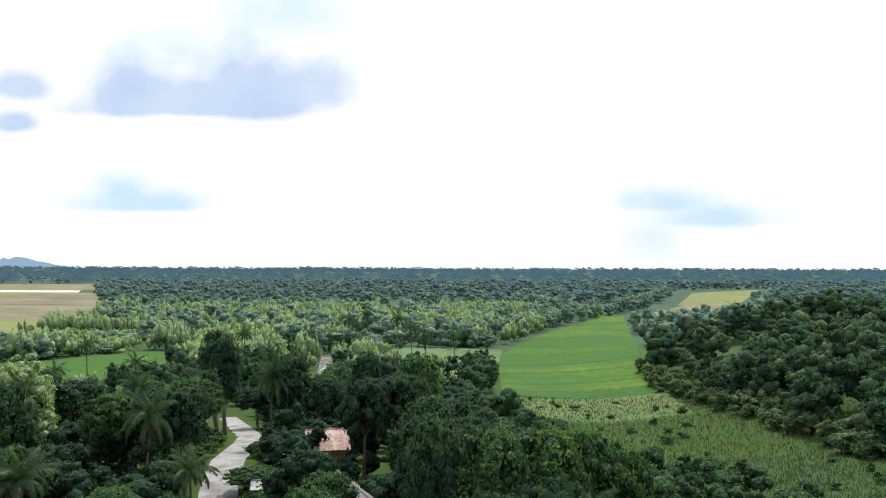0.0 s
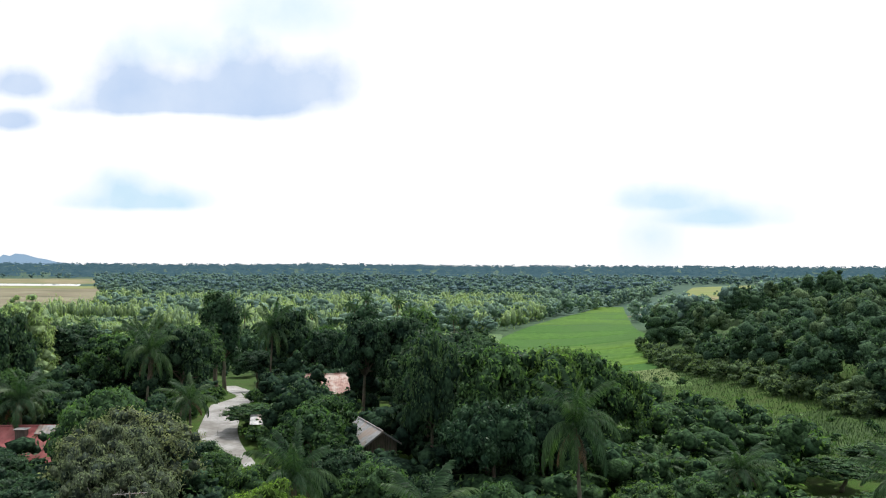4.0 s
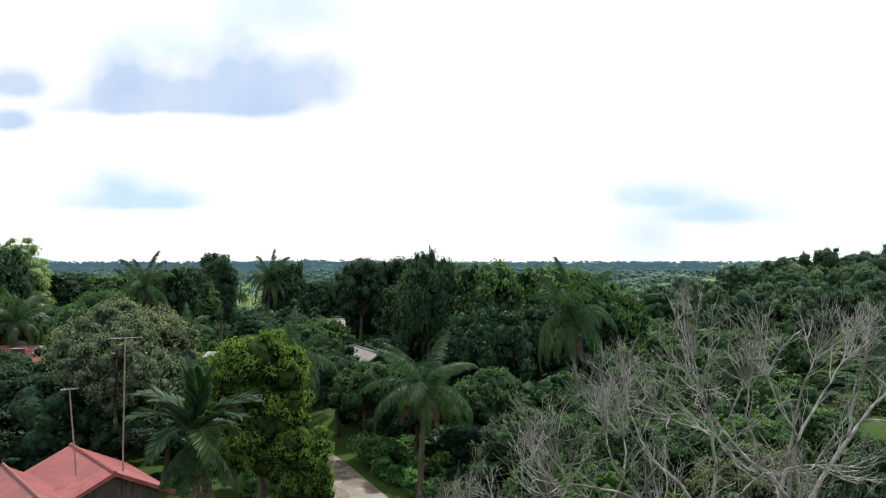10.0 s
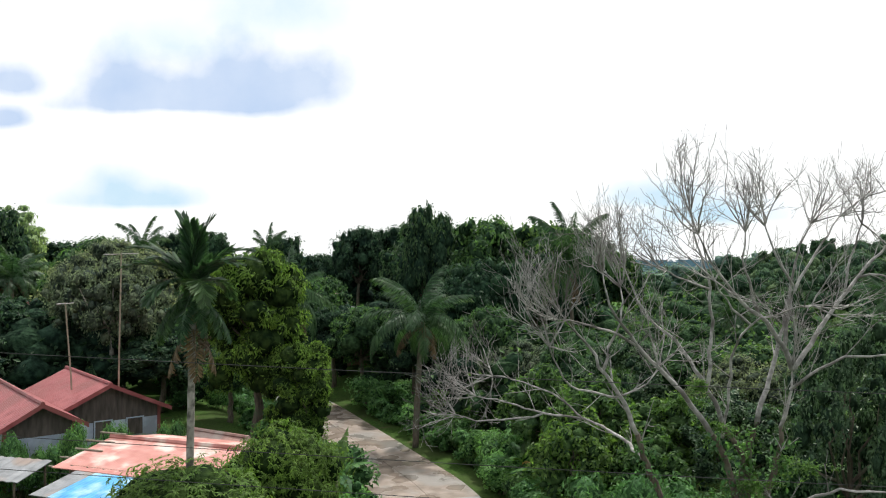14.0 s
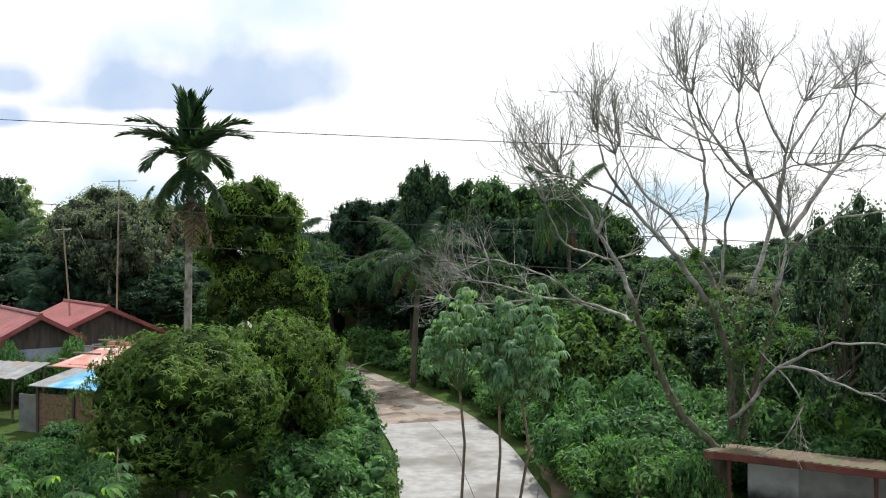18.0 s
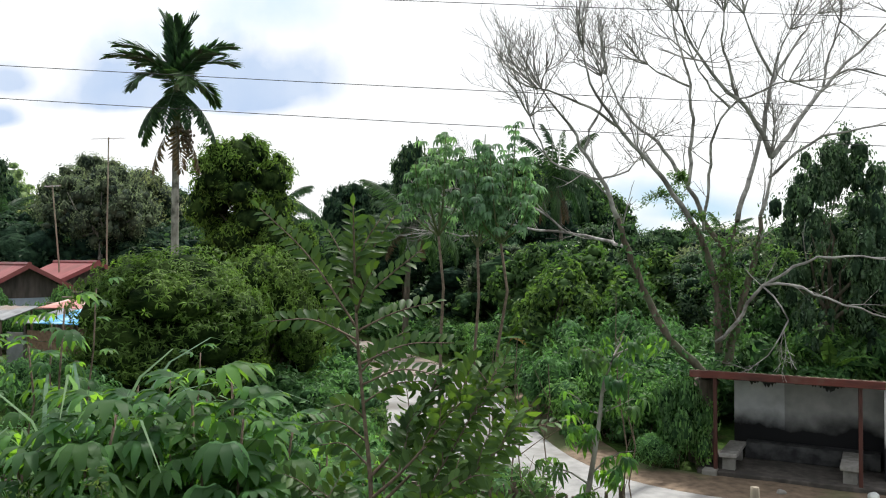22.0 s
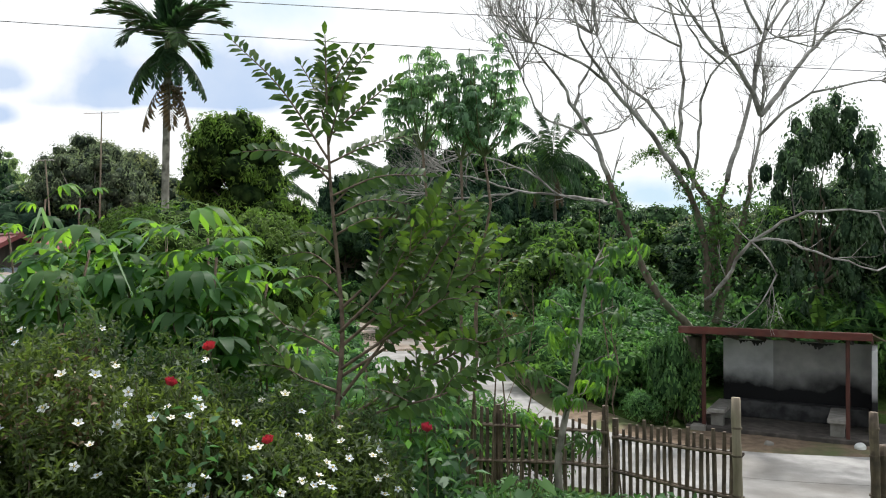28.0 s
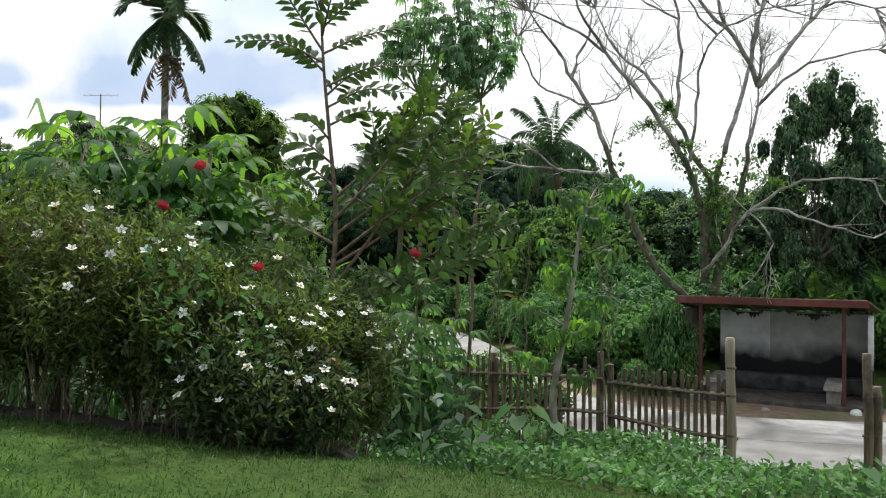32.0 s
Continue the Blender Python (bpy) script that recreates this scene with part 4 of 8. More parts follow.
def banana(x, y, height, seed, rz=0):
    rng = np.random.default_rng(seed)
    ob = thing("banana_plant", "banana plant with broad torn green leaves", "banana plant", (x, y, gz1(x, y)), rz)
    part("stem", Soup().tube([(0, 0, -0.2), (0.02, 0, height * 0.3), (0, 0.02, height * 0.55)], [0.13, 0.11, 0.07], 8).mesh("stem", STEM_GREEN, True), ob)
    for i in range(8):
        a, L = i * 2.4 + rng.random() * 0.4, height * (0.5 + 0.14 * rng.random())
        up0 = 1.25 - 0.75 * (i / 8) + rng.normal(0, 0.1)
        n = 11
        ang = up0 - np.linspace(0, 0.5 + 1.3 * i / 8, n)
        r = np.r_[0, np.cumsum(np.cos(ang[:-1]))] * L / (n - 1)
        z = height * 0.52 + np.r_[0, np.cumsum(np.sin(ang[:-1]))] * L / (n - 1)
        mid = np.stack([np.cos(a) * r, np.sin(a) * r, z], 1)
        side = np.array([-sin(a), cos(a), 0.0])
        s = Soup()
        s.tube(mid, np.linspace(0.035, 0.008, n), 4)
        for k in range(2, n - 1):
            w0, w1 = [0.24 * sin(pi * min(1, (q - 1) / (n - 2)) ** 0.7) * height / 3.2 for q in (k, k + 1)]
            for sg in (-1, 1):
                jag = 0.8 + 0.35 * rng.random()
                dz = np.array([0, 0, -0.12 - 0.12 * rng.random()]) * w0
                s.add([mid[k], mid[k + 1] - (mid[k + 1] - mid[k]) * 0.06, mid[k + 1] - (mid[k + 1] - mid[k]) * 0.1 + side * sg * w1 * jag + dz, mid[k] + side * sg * w0 * jag + dz], [(0, 1, 2, 3)])
        part("leaf", s.mesh("leaf", LEAF_LIGHT if i < 2 else LEAF_YELLOW if i == 7 and seed % 3 == 0 else LEAF_CASSAVA), ob)
    return ob


def palmate_leaf(rng, size, lobes=7, material=None, petiole=0.9, droop=0.35, stalk=True):
    """A hand-shaped leaf on its stalk, which leaves the origin along +x."""
    s = Soup()
    base = np.array([petiole * size, 0, petiole * size * 0.35])
    if stalk:
        s.tube([(0, 0, 0), tuple(base * [0.55, 1, 0.75]), tuple(base)], [0.012 * size * 1.5, 0.008 * size * 1.5, 0.006 * size * 1.5], 4)
    for i in range(lobes):
        a = (i - (lobes - 1) / 2) * (2.0 * pi * 0.62 / lobes)
        L = size * (1.0 - 0.32 * abs(i - (lobes - 1) / 2) / (lobes / 2)) * (0.92 + 0.16 * rng.random())
        d, n = np.array([cos(a), sin(a), 0.0]), np.array([-sin(a), cos(a), 0.0])
        pts = []
        for t, w, z in ((0, 0.035, 0), (0.35, 0.13, 0.05), (0.62, 0.165, -0.07), (0.86, 0.1, -0.3), (1.0, 0.0, -0.52)):
            c = base + d * L * t * (1 - 0.12 * t) + np.array([0, 0, z * L * droop * 2.2])
            lift = np.array([0, 0, w * L * 0.1])
            pts += [c + n * w * L + lift, c, c - n * w * L + lift]
        f = []
        for k in range(4):
            o = 3 * k
            f += [(o, o + 1, o + 4, o + 3), (o + 1, o + 2, o + 5, o + 4)]
        s.add(pts, f)
    return s.mesh("leaf", material or LEAF_CASSAVA, True)


RC = np.random.default_rng(77)
CASSAVA_LEAVES = [palmate_leaf(RC, 1.0, 7, droop=d, petiole=p) for d, p in ((0.38, 0.9), (0.5, 1.0), (0.6, 0.9), (0.3, 0.8))]


def cassava(x, y, height, seed, leaf=0.24, count=26, stems=2, z0=None):
    rng = np.random.default_rng(seed)
    z = gz1(x, y) if z0 is None else z0
    ob = thing("cassava_plant", "cassava plant with large hand-shaped bright green leaves", "cassava plant", (x, y, z), group="cassava in the garden")
    for k in range(stems):
        a = k * 2.4 + rng.random()
        top = np.array([cos(a) * 0.16 * height * 0.5, sin(a) * 0.16 * height * 0.5, height * (1 - 0.12 * k)])
        path = bent(rng, (cos(a) * 0.05, sin(a) * 0.05, -0.15), top, 6, 0.015)
        part("stem", Soup().tube(path, np.linspace(0.018, 0.009, 6), 6).mesh("stem", STEM_BROWN, True), ob)
        n = count // stems
        for i in range(n):
            h = 1 - 0.62 * (i / n) ** 1.1
            p = np.array([np.interp(h, np.linspace(0, 1, 6), path[:, j]) for j in range(3)])
            tilt = -12 + 26 * (i / n) + rng.normal(0, 8)
            m = Matrix.Translation(p) @ Matrix.Rotation(i * 2.4 + a + rng.normal(0, 0.2), 4, "Z") @ Matrix.Rotation(radians(tilt), 4, "Y") @ Matrix.Scale(leaf * (0.75 + 0.5 * rng.random()), 4)
            part("leaf", CASSAVA_LEAVES[int(rng.integers(4))], ob, m=m)
    return ob


def woods(name, label, seed, trees, per, leaf, material, aspect=0.55, droop=0.3, lobes=5, plumes=False, split=3):
    """Trees that nobody could count, one object: each crown is made of lumps, each lump of smaller clumps of leaves;
    plumes make tall arching sprays instead. trees: x, y, height, width."""
    rng = np.random.default_rng(seed)
    T = np.asarray(trees, float)
    n = len(T)
    base = gz(T[:, 0], T[:, 1])
    h, w = T[:, 2:3], T[:, 3:4]
    ba = rng.random((n, lobes)) * 2 * pi
    if plumes:
        br = np.sqrt(rng.random((n, lobes))) * 0.5
        half = rng.uniform(0.24, 0.42, (n, lobes))
        bh = half + rng.uniform(0.04, 0.16, (n, lobes))
        rr = w * rng.uniform(0.13, 0.24, (n, lobes))
        tall = h * half
    else:
        br = np.sqrt(rng.random((n, lobes))) * 0.3
        bh = 0.4 + 0.44 * rng.random((n, lobes)) * (1.15 - br)
        bh[:, 0], br[:, 0] = 0.24, br[:, 0] * 0.5
        bh[:, 1], br[:, 1] = 0.8, br[:, 1] * 0.4
        rr = w * rng.uniform(0.15, 0.31, (n, lobes))
        tall = np.minimum(h * 0.22, rr * rng.uniform(0.8, 1.25, (n, lobes)))
    C = np.stack([T[:, 0:1] + np.cos(ba) * br * w, T[:, 1:2] + np.sin(ba) * br * w, base[:, None] + bh * h], 2).reshape(-1, 3)
    R3 = np.stack([rr, rr, tall], 2).reshape(-1, 3)
    g = np.repeat(np.arange(n * lobes), split)
    cd = ball_dirs(rng, len(g), 0.35)
    cc = C[g] + cd * R3[g] * (rng.uniform(0.6, 0.95, (len(g), 1)) if split > 1 else 0.1)
    cr = R3[g] * rng.uniform(0.34, 0.6, (len(g), 1)) * (1 if split > 1 else 1.7)
    k = np.repeat(np.arange(len(g)), max(1, per // (split * lobes)))
    m = len(k)
    d = unit(ball_dirs(rng, m, 0.2) + 0.5 * cd[k])
    p = cc[k] + d * cr[k] * rng.uniform(0.75, 1.45, (m, 1))
    L = leaf * rng.uniform(0.55, 1.35, m)
    q = leaf_quads(rng, p, hang(rng, d, droop), L, L * aspect, face=d + [0, 0, 0.35])
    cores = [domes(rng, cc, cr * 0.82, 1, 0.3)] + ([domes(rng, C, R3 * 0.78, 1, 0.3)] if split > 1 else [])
    ob = new(name, foliage_mesh(name, q, cores, material))
    return tagged(ob, label, "woods", kind="stuff")


# ---------------------------------------------------------------- road
tl, tr = strip(ROAD_LINE, ROAD_W / 2, ROAD_W / 2, 0.0)
road = new("road")
tagged(road, "pale concrete village road with worn wet patches", "road", kind="structure")
for i in range(0, len(ROAD_LINE) - 1, 4):
    j = min(i + 4, len(ROAD_LINE) - 1)
    mid = (tl + tr) / 2
    for a, b in ((tl, mid), (mid, tr)):
        s = Soup()
        gap = 0.004
        ks = range(i, j + 1)
        up = [np.array([*(a[k] * (1 - gap) + b[k] * gap)[:2], 0]) for k in ks], [np.array([*(b[k] * (1 - gap) + a[k] * gap)[:2], 0]) for k in ks]
        n = len(up[0])
        top = [(p[0], p[1], gz1(p[0], p[1]) * 0 + tl[k][2] + 0.11) for side in up for p, k in zip(side, ks)]
        low = [(p[0], p[1], z - 0.3) for (p0, p1, z), p in zip(top, [q for side in up for q in side])]
        v = top + low
        f = []
        for k in range(n - 1):
            f.append((k, k + 1, n + k + 1, n + k))
            f.append((k, 2 * n + k, 2 * n + k + 1, k + 1))
            f.append((n + k, n + k + 1, 3 * n + k + 1, 3 * n + k))
        f += [(0, n, 3 * n, 2 * n), (n - 1, 3 * n - 1, 4 * n - 1, 2 * n - 1)]
        part("slab", s.add(v, f).mesh("slab", CONCRETE_WET if 34 < ROAD_LINE[i][1] < 56 else CONCRETE), road)

# bare earth shoulder on the far side of the bend, and under the shelter
sh = smooth_line([(16, 17.3), (12, 17.6), (9.5, 18.2), (7.2, 18.9), (5.2, 20.4), (4.4, 23), (4.1, 27), (3.6, 32)], 0.5)
a = unit(np.gradient(sh, axis=0))
nr = np.stack([-a[:, 1], a[:, 0]], 1)
wl = np.interp(np.linspace(0, 1, len(sh)), [0, 0.3, 0.6, 1], [1.6, 1.9, 1.0, 0.5])
v, f = [], []
cols = np.linspace(-1, 1, 7)
for i, p in enumerate(sh):
    for c in cols:
        q = p + nr[i] * c * wl[i]
        v.append((q[0], q[1], gz1(q[0], q[1]) + 0.03 + 0.03 * noise.noise((q[0], q[1], 3)) - 0.06 * (abs(c) == 1)))
for i in range(len(sh) - 1):
    for k in range(6):
        f.append((i * 7 + k, i * 7 + k + 1, i * 7 + k + 8, i * 7 + k + 7))
tagged(new("dirt_shoulder", raw("dirt_shoulder", v, f, SOIL, True)), "bare brown earth verge beside the road", "verge", kind="structure")

# ---------------------------------------------------------------- fields
cuts = [245, 268, 285, 318, 345, 395, 440, 520, 600, 700, 800]
for a_, b_ in zip(cuts, cuts[1:]):
    lx, rx = (lambda q: np.interp(q, [245, 390, 480, 570, 800], [12, 17, 34, 60, 140])), (lambda q: np.interp(q, [245, 800], [66, 165]))
    g_ = 0.0008 * a_
    draped("rice_paddy", [(lx(a_), a_ + g_), (rx(a_), a_ + g_), (rx(b_), b_ - g_), (lx(b_), b_ - g_)], RICE, "green rice paddy edged by low banks", "rice paddy", 0.35, 16)
draped("reed_field", [(-40, 330), (16, 330), (24, 425), (-30, 440)], SHOOTS, "pale green reeds beside the rice", "field", 0.6)
draped("grass_field", [(4, 196), (62, 208), (66, 252), (4, 246)], REED_PALE, "pale tall grass in the valley", "field", 0.4)
draped("grass_meadow", [(26, 112), (95, 112), (74, 162), (30, 150)], REED, "green grassy meadow below the hill", "meadow", 0.3)
draped("rice_field", [(-240, 262), (-112, 285), (-138, 410), (-162, 402)], RICE, "narrow bright green rice field among the woods", "rice field", 0.5)
draped("canal", [(-50.5, 278), (-45.5, 278), (-60.5, 385), (-66, 385)], WATER, "shining strip of still water among the trees", "canal", 1.2, 20)


def plain_right(q):
    return np.interp(q, [500, 640, 720, 950, 1310, 1700], [-280, -300, -316, -425, -594, -765])


for a_, b_, mat, lab in ((505, 600, STUBBLE_GREEN, "yellowing green field on the plain"), (604, 700, STUBBLE_GREEN, "pale green harvested field on the plain"), (704, 930, STUBBLE_BROWN, "dry brown harvested field on the plain"),
                         (938, 1180, STUBBLE_BROWN, "dull brown fallow field on the plain"), (1188, 1270, STUBBLE_GREEN, "greenish stubble field on the plain"), (1380, 1690, STUBBLE, "far tan field on the plain")):
    draped("stubble_field", [(-0.66 * a_, a_), (plain_right(a_), a_), (plain_right(b_), b_), (-0.66 * b_, b_)], mat, lab, "field", 0.7, 30)
draped("flooded_field", [(-0.66 * 1275, 1275), (-612, 1282), (-650, 1372), (-0.66 * 1375, 1375)], WATER, "pale flooded paddy field", "paddy field", 0.7, 30)
for a_, b_, mat, lab in (((128, 625), (212, 745), STUBBLE_BROWN, "dry pinkish brown field in the valley"), ((160, 752), (258, 850), STUBBLE_BROWN, "brown fallow field in the valley"), ((215, 860), (310, 960), STUBBLE, "tan harvested field in the valley")):
    draped("stubble_field", [a_, (b_[0], b_[1] - 20), (b_[0] + 45, b_[1] + 90), (a_[0] + 62, a_[1] + 125)], mat, lab, "field", 0.7, 24)
draped("stubble_field", [(268, 985), (345, 990), (560, 1500), (385, 1330)], STUBBLE_GREEN, "greenish stubble field far down the valley", "field", 0.8)

# ---------------------------------------------------------------- far woods
R = np.random.default_rng(5)


def scatter(n, x0, x1, y0, y1, h, w, test=None):
    x, y = R.uniform(x0, x1, n), R.uniform(y0, y1, n)
    x = x * y / ((y0 + y1) / 2) if test != "box" else x
    return np.stack([x, y, R.uniform(*h, n), R.uniform(*w, n)], 1)


def keep(t, *polys):
    """Drops trees that stand on open fields."""
    bad = np.zeros(len(t), bool)
    for poly in polys:
        poly = np.asarray(poly, float)
        inside = np.zeros(len(t), bool)
        for a, b in zip(poly, np.roll(poly, -1, 0)):
            c = ((a[1] > t[:, 1]) != (b[1] > t[:, 1])) & (t[:, 0] < (b[0] - a[0]) * (t[:, 1] - a[1]) / (b[1] - a[1] + 1e-9) + a[0])
            inside ^= c
        bad |= inside
    return t[~bad]


OPEN = ([(14, 100), (112, 100), (70, 262), (110, 480), (135, 625), (262, 775), (600, 1520), (385, 1420), (228, 930), (138, 745), (66, 585), (36, 480), (13, 425), (-30, 440), (-40, 325), (12, 325)],
        [(-260, 250), (-106, 272), (-130, 415), (-166, 407)],
        [(-560, 480), (-285, 500), (-306, 640), (-322, 720), (-432, 950), (-602, 1310), (-775, 1720), (-1300, 1720)],
        [(-44, 200), (-36, 200), (-56, 400), (-72, 400)],
        [(7, 185), (20, 185), (20, 262), (8, 262)])
def lowered(t):
    """Low scrub where the plain lies open behind."""
    t = t.copy()
    t[:, 2] *= np.where((t[:, 0] / t[:, 1] < -0.4) & (t[:, 1] > 390) & (t[:, 1] < 520), 0.38, 1.0)
    return t


def patchy(t, sign, edge_):
    """Keeps the trees of one kind together in drifts."""
    f_ = np.sin(t[:, 0] / 23 + 1.1) + np.sin(t[:, 1] / 41 + t[:, 0] / 60) + np.sin((t[:, 0] - t[:, 1]) / 33) + R.normal(0, 0.35, len(t))
    return t[f_ * sign > edge_]


far1 = keep(scatter(520, -330, 30, 400, 1050, (8, 16), (12, 22)), *OPEN)
far1 = np.vstack([far1, keep(scatter(520, 0, 330, 330, 1050, (9, 17), (9, 16)), *OPEN)])
far1 = patchy(far1, -1, 0.0)
woods("far_woods", "distant mixed green woods across the valley", 21, lowered(far1), 60, 1.5, LEAF_FAR_HAZED)
far2 = patchy(keep(scatter(1500, -330, 60, 330, 860, (9, 18), (7, 13)), *OPEN), 1, -0.8)
woods("bamboo_grove", "sunlit pale green bamboo groves across the valley", 22, lowered(far2), 84, 1.4, LEAF_BAMBOO, 0.3, 1.1, lobes=8, plumes=True, split=1)
near2 = patchy(keep(scatter(400, -150, 40, 205, 420, (6, 13), (6, 11)), *OPEN), -1, -0.3)
woods("far_woods", "green trees beyond the village", 34, near2, 110, 0.9, LEAF_HILL)
mix2 = patchy(keep(scatter(240, -150, 30, 215, 430, (7, 14), (6, 10)), *OPEN), 1, -0.6)
woods("bamboo_grove", "pale green bamboo between darker trees", 35, mix2, 130, 0.95, LEAF_BAMBOO, 0.3, 1.1, lobes=8, plumes=True, split=1)
edge2 = np.array([(np.interp(q, [425, 480, 585, 745, 930, 1300], [6, 26, 58, 128, 215, 345]) - R.uniform(2, 14), q, R.uniform(9, 16), R.uniform(9, 14)) for q in np.linspace(428, 1250, 120)])
woods("far_woods", "dark trees along the edge of the rice fields", 36, edge2, 80, 1.3, LEAF_FAR_HAZED)
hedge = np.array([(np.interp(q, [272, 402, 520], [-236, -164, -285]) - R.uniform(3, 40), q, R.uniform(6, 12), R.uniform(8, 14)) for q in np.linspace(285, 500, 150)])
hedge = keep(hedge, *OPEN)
woods("far_woods", "band of trees beyond the narrow rice field", 37, lowered(hedge), 80, 1.2, LEAF_FAR_HAZED)
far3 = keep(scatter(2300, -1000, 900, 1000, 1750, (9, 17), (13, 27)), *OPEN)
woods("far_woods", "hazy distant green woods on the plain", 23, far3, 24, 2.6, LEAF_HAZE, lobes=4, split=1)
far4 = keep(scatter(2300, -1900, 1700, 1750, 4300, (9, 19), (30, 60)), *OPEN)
# bluish glow stands for the haze over these far trees
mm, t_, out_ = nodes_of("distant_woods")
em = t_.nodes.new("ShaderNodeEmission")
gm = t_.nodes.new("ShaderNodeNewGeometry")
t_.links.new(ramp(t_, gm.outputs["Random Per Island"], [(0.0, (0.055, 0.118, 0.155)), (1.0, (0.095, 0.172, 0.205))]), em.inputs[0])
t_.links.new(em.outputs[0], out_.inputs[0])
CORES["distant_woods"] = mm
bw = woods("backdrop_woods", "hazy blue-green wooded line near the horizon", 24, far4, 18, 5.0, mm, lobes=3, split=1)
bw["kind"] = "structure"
hill = np.vstack([scatter(520, 60, 270, 138, 440, (8, 15), (8, 14), "box"), scatter(170, 68, 160, 138, 240, (9, 15), (6, 10), "box"), scatter(170, 230, 460, 130, 420, (8, 13), (8, 12), "box")])
hill = hill[hill[:, 0] > np.interp(hill[:, 1], [138, 165, 260, 440], [84, 76, 67, 103])]
pale = R.random(len(hill)) < 0.24
woods("hill_woods", "dense dark green trees on the hill", 25, hill[~pale], 260, 0.7, LEAF_HILL, lobes=6)
woods("hill_woods", "paler feathery trees and bamboo on the hill", 38, hill[pale], 260, 0.75, LEAF_HILL_PALE, 0.42, 0.6, lobes=6)
bush = np.stack([R.uniform(24, 86, 26), R.uniform(104, 160, 26), R.uniform(0.8, 2.2, 26), R.uniform(1.6, 3.5, 26)], 1)
bush = np.vstack([bush, np.stack([R.uniform(10, 60, 30), R.uniform(160, 246, 30), R.uniform(0.8, 2, 30), R.uniform(2, 4, 30)], 1)])
woods("meadow_scrub", "scattered low green bushes on the meadow", 33, bush, 120, 0.35, LEAF_MID_WOOD)
gn = 26000
gx_, gy_ = R.uniform(14, 100, gn), 104 + 145 * R.random(gn) ** 1.2
gp = np.stack([gx_, gy_, gz(gx_, gy_) + 0.2], 1)
tagged(new("meadow_grass", quads("meadow_grass", leaf_quads(R, gp, R.normal(0, 0.3, gp.shape) + [0, 0, 1.0], R.uniform(0.4, 1.1, gn), 0.16), MEADOW_BLADE)), "rough tall grass on the valley meadow", "grass", kind="stuff")
edge = np.stack([np.interp(np.linspace(138, 300, 100), [138, 165, 260, 300], [80, 73, 65, 69]) + R.uniform(-2, 6, 100), np.linspace(138, 300, 100) + R.uniform(-3, 3, 100), R.uniform(2.5, 6, 100), R.uniform(4, 7, 100)], 1)
woods("hill_scrub", "tangled green scrub along the foot of the hill", 26, edge, 180, 0.55, LEAF_HILL_PALE)
# thick growth that hides the ground between the trees
under = np.vstack([scatter(900, -60, 46, 44, 170, (3, 6), (4, 7.5)), scatter(420, -62, 40, 150, 330, (6, 10), (7, 11))])
under = keep(under, *OPEN, [(-22, 32), (-7, 32), (-7, 46), (-22, 47)], [(-47, 70), (-33, 70), (-33, 80), (-47, 80)], [(-17, 94), (-11, 95), (-2.5, 75), (-8, 72)])
sight = (np.abs(under[:, 0] / under[:, 1] + 0.288) < 0.036) & (under[:, 1] > 66) & (under[:, 1] < 148) & (gz(under[:, 0], under[:, 1]) + 0.9 * under[:, 2] > 18.9 - 0.142 * under[:, 1])
under = under[~sight]
rd = np.array([np.min(np.hypot(*(ROAD_LINE - q[:2]).T)) for q in under])
under = under[rd > np.where(under[:, 1] > 46, np.maximum(3.9, 2.5 + 0.5 * under[:, 3]), 5.2)]
under[:, 2] *= np.where((under[:, 1] > 85) & (under[:, 1] < 125), 1.3, 1.0)
right = under[:, 0] > 3
woods("undergrowth", "thick green undergrowth and young trees covering the ground", 27, under[right], 120, 0.42, LEAF_MID_WOOD, split=2)
woods("undergrowth", "thick dark green undergrowth between the trees", 28, under[~right], 110, 0.42, LEAF_DARK_WOOD, split=2)
verge = []
for i in range(18, 60):
    p_, t2 = ROAD_LINE[i], unit(ROAD_LINE[i + 1] - ROAD_LINE[i - 1])
    for sg in (-1, 1):
        for _ in range(3):
            o_ = sg * (ROAD_W / 2 + 1.0 + 2.6 * R.random())
            q_ = p_ + np.array([-t2[1], t2[0]]) * o_ + R.uniform(-0.5, 0.5, 2)
            if (sg < 0 and q_[1] > 22.6) or (sg > 0 and q_[1] > 17.5 and q_[0] < 1):
                verge.append((*q_, R.uniform(0.7, 1.7), R.uniform(1.2, 2.2)))
verge = np.array(verge)
rd = np.array([np.min(np.hypot(*(ROAD_LINE - q_[:2]).T)) for q_ in verge])
woods("verge_undergrowth", "dense green weeds and vines along the road", 29, verge[rd > ROAD_W / 2 + 0.9], 260, 0.2, LEAF_BANK)

far_verge = []
for i in range(78, 152):
    p_, t2 = ROAD_LINE[i], unit(ROAD_LINE[i + 1] - ROAD_LINE[i - 1])
    for sg in (-1, -1, -1, 1, 1, 1):
        q_ = p_ + np.array([-t2[1], t2[0]]) * sg * (ROAD_W / 2 + 1.4 + 7.0 * R.random()) + R.uniform(-0.5, 0.5, 2)
        far_verge.append((*q_, R.uniform(1.0, 2.3), R.uniform(2.0, 3.4)))
woods("verge_undergrowth", "dark green bushes crowding the road among the houses", 30, far_verge, 130, 0.4, LEAF_MID_WOOD)

# hills on the horizon
v, f = [], []
prof = [(-1.0, 0), (-0.93, 0.35), (-0.85, 0.55), (-0.78, 0.5), (-0.72, 0.9), (-0.66, 0.75), (-0.6, 1.0), (-0.5, 0.9), (-0.4, 0.6), (-0.3, 0.45), (-0.2, 0.2), (0, 0)]
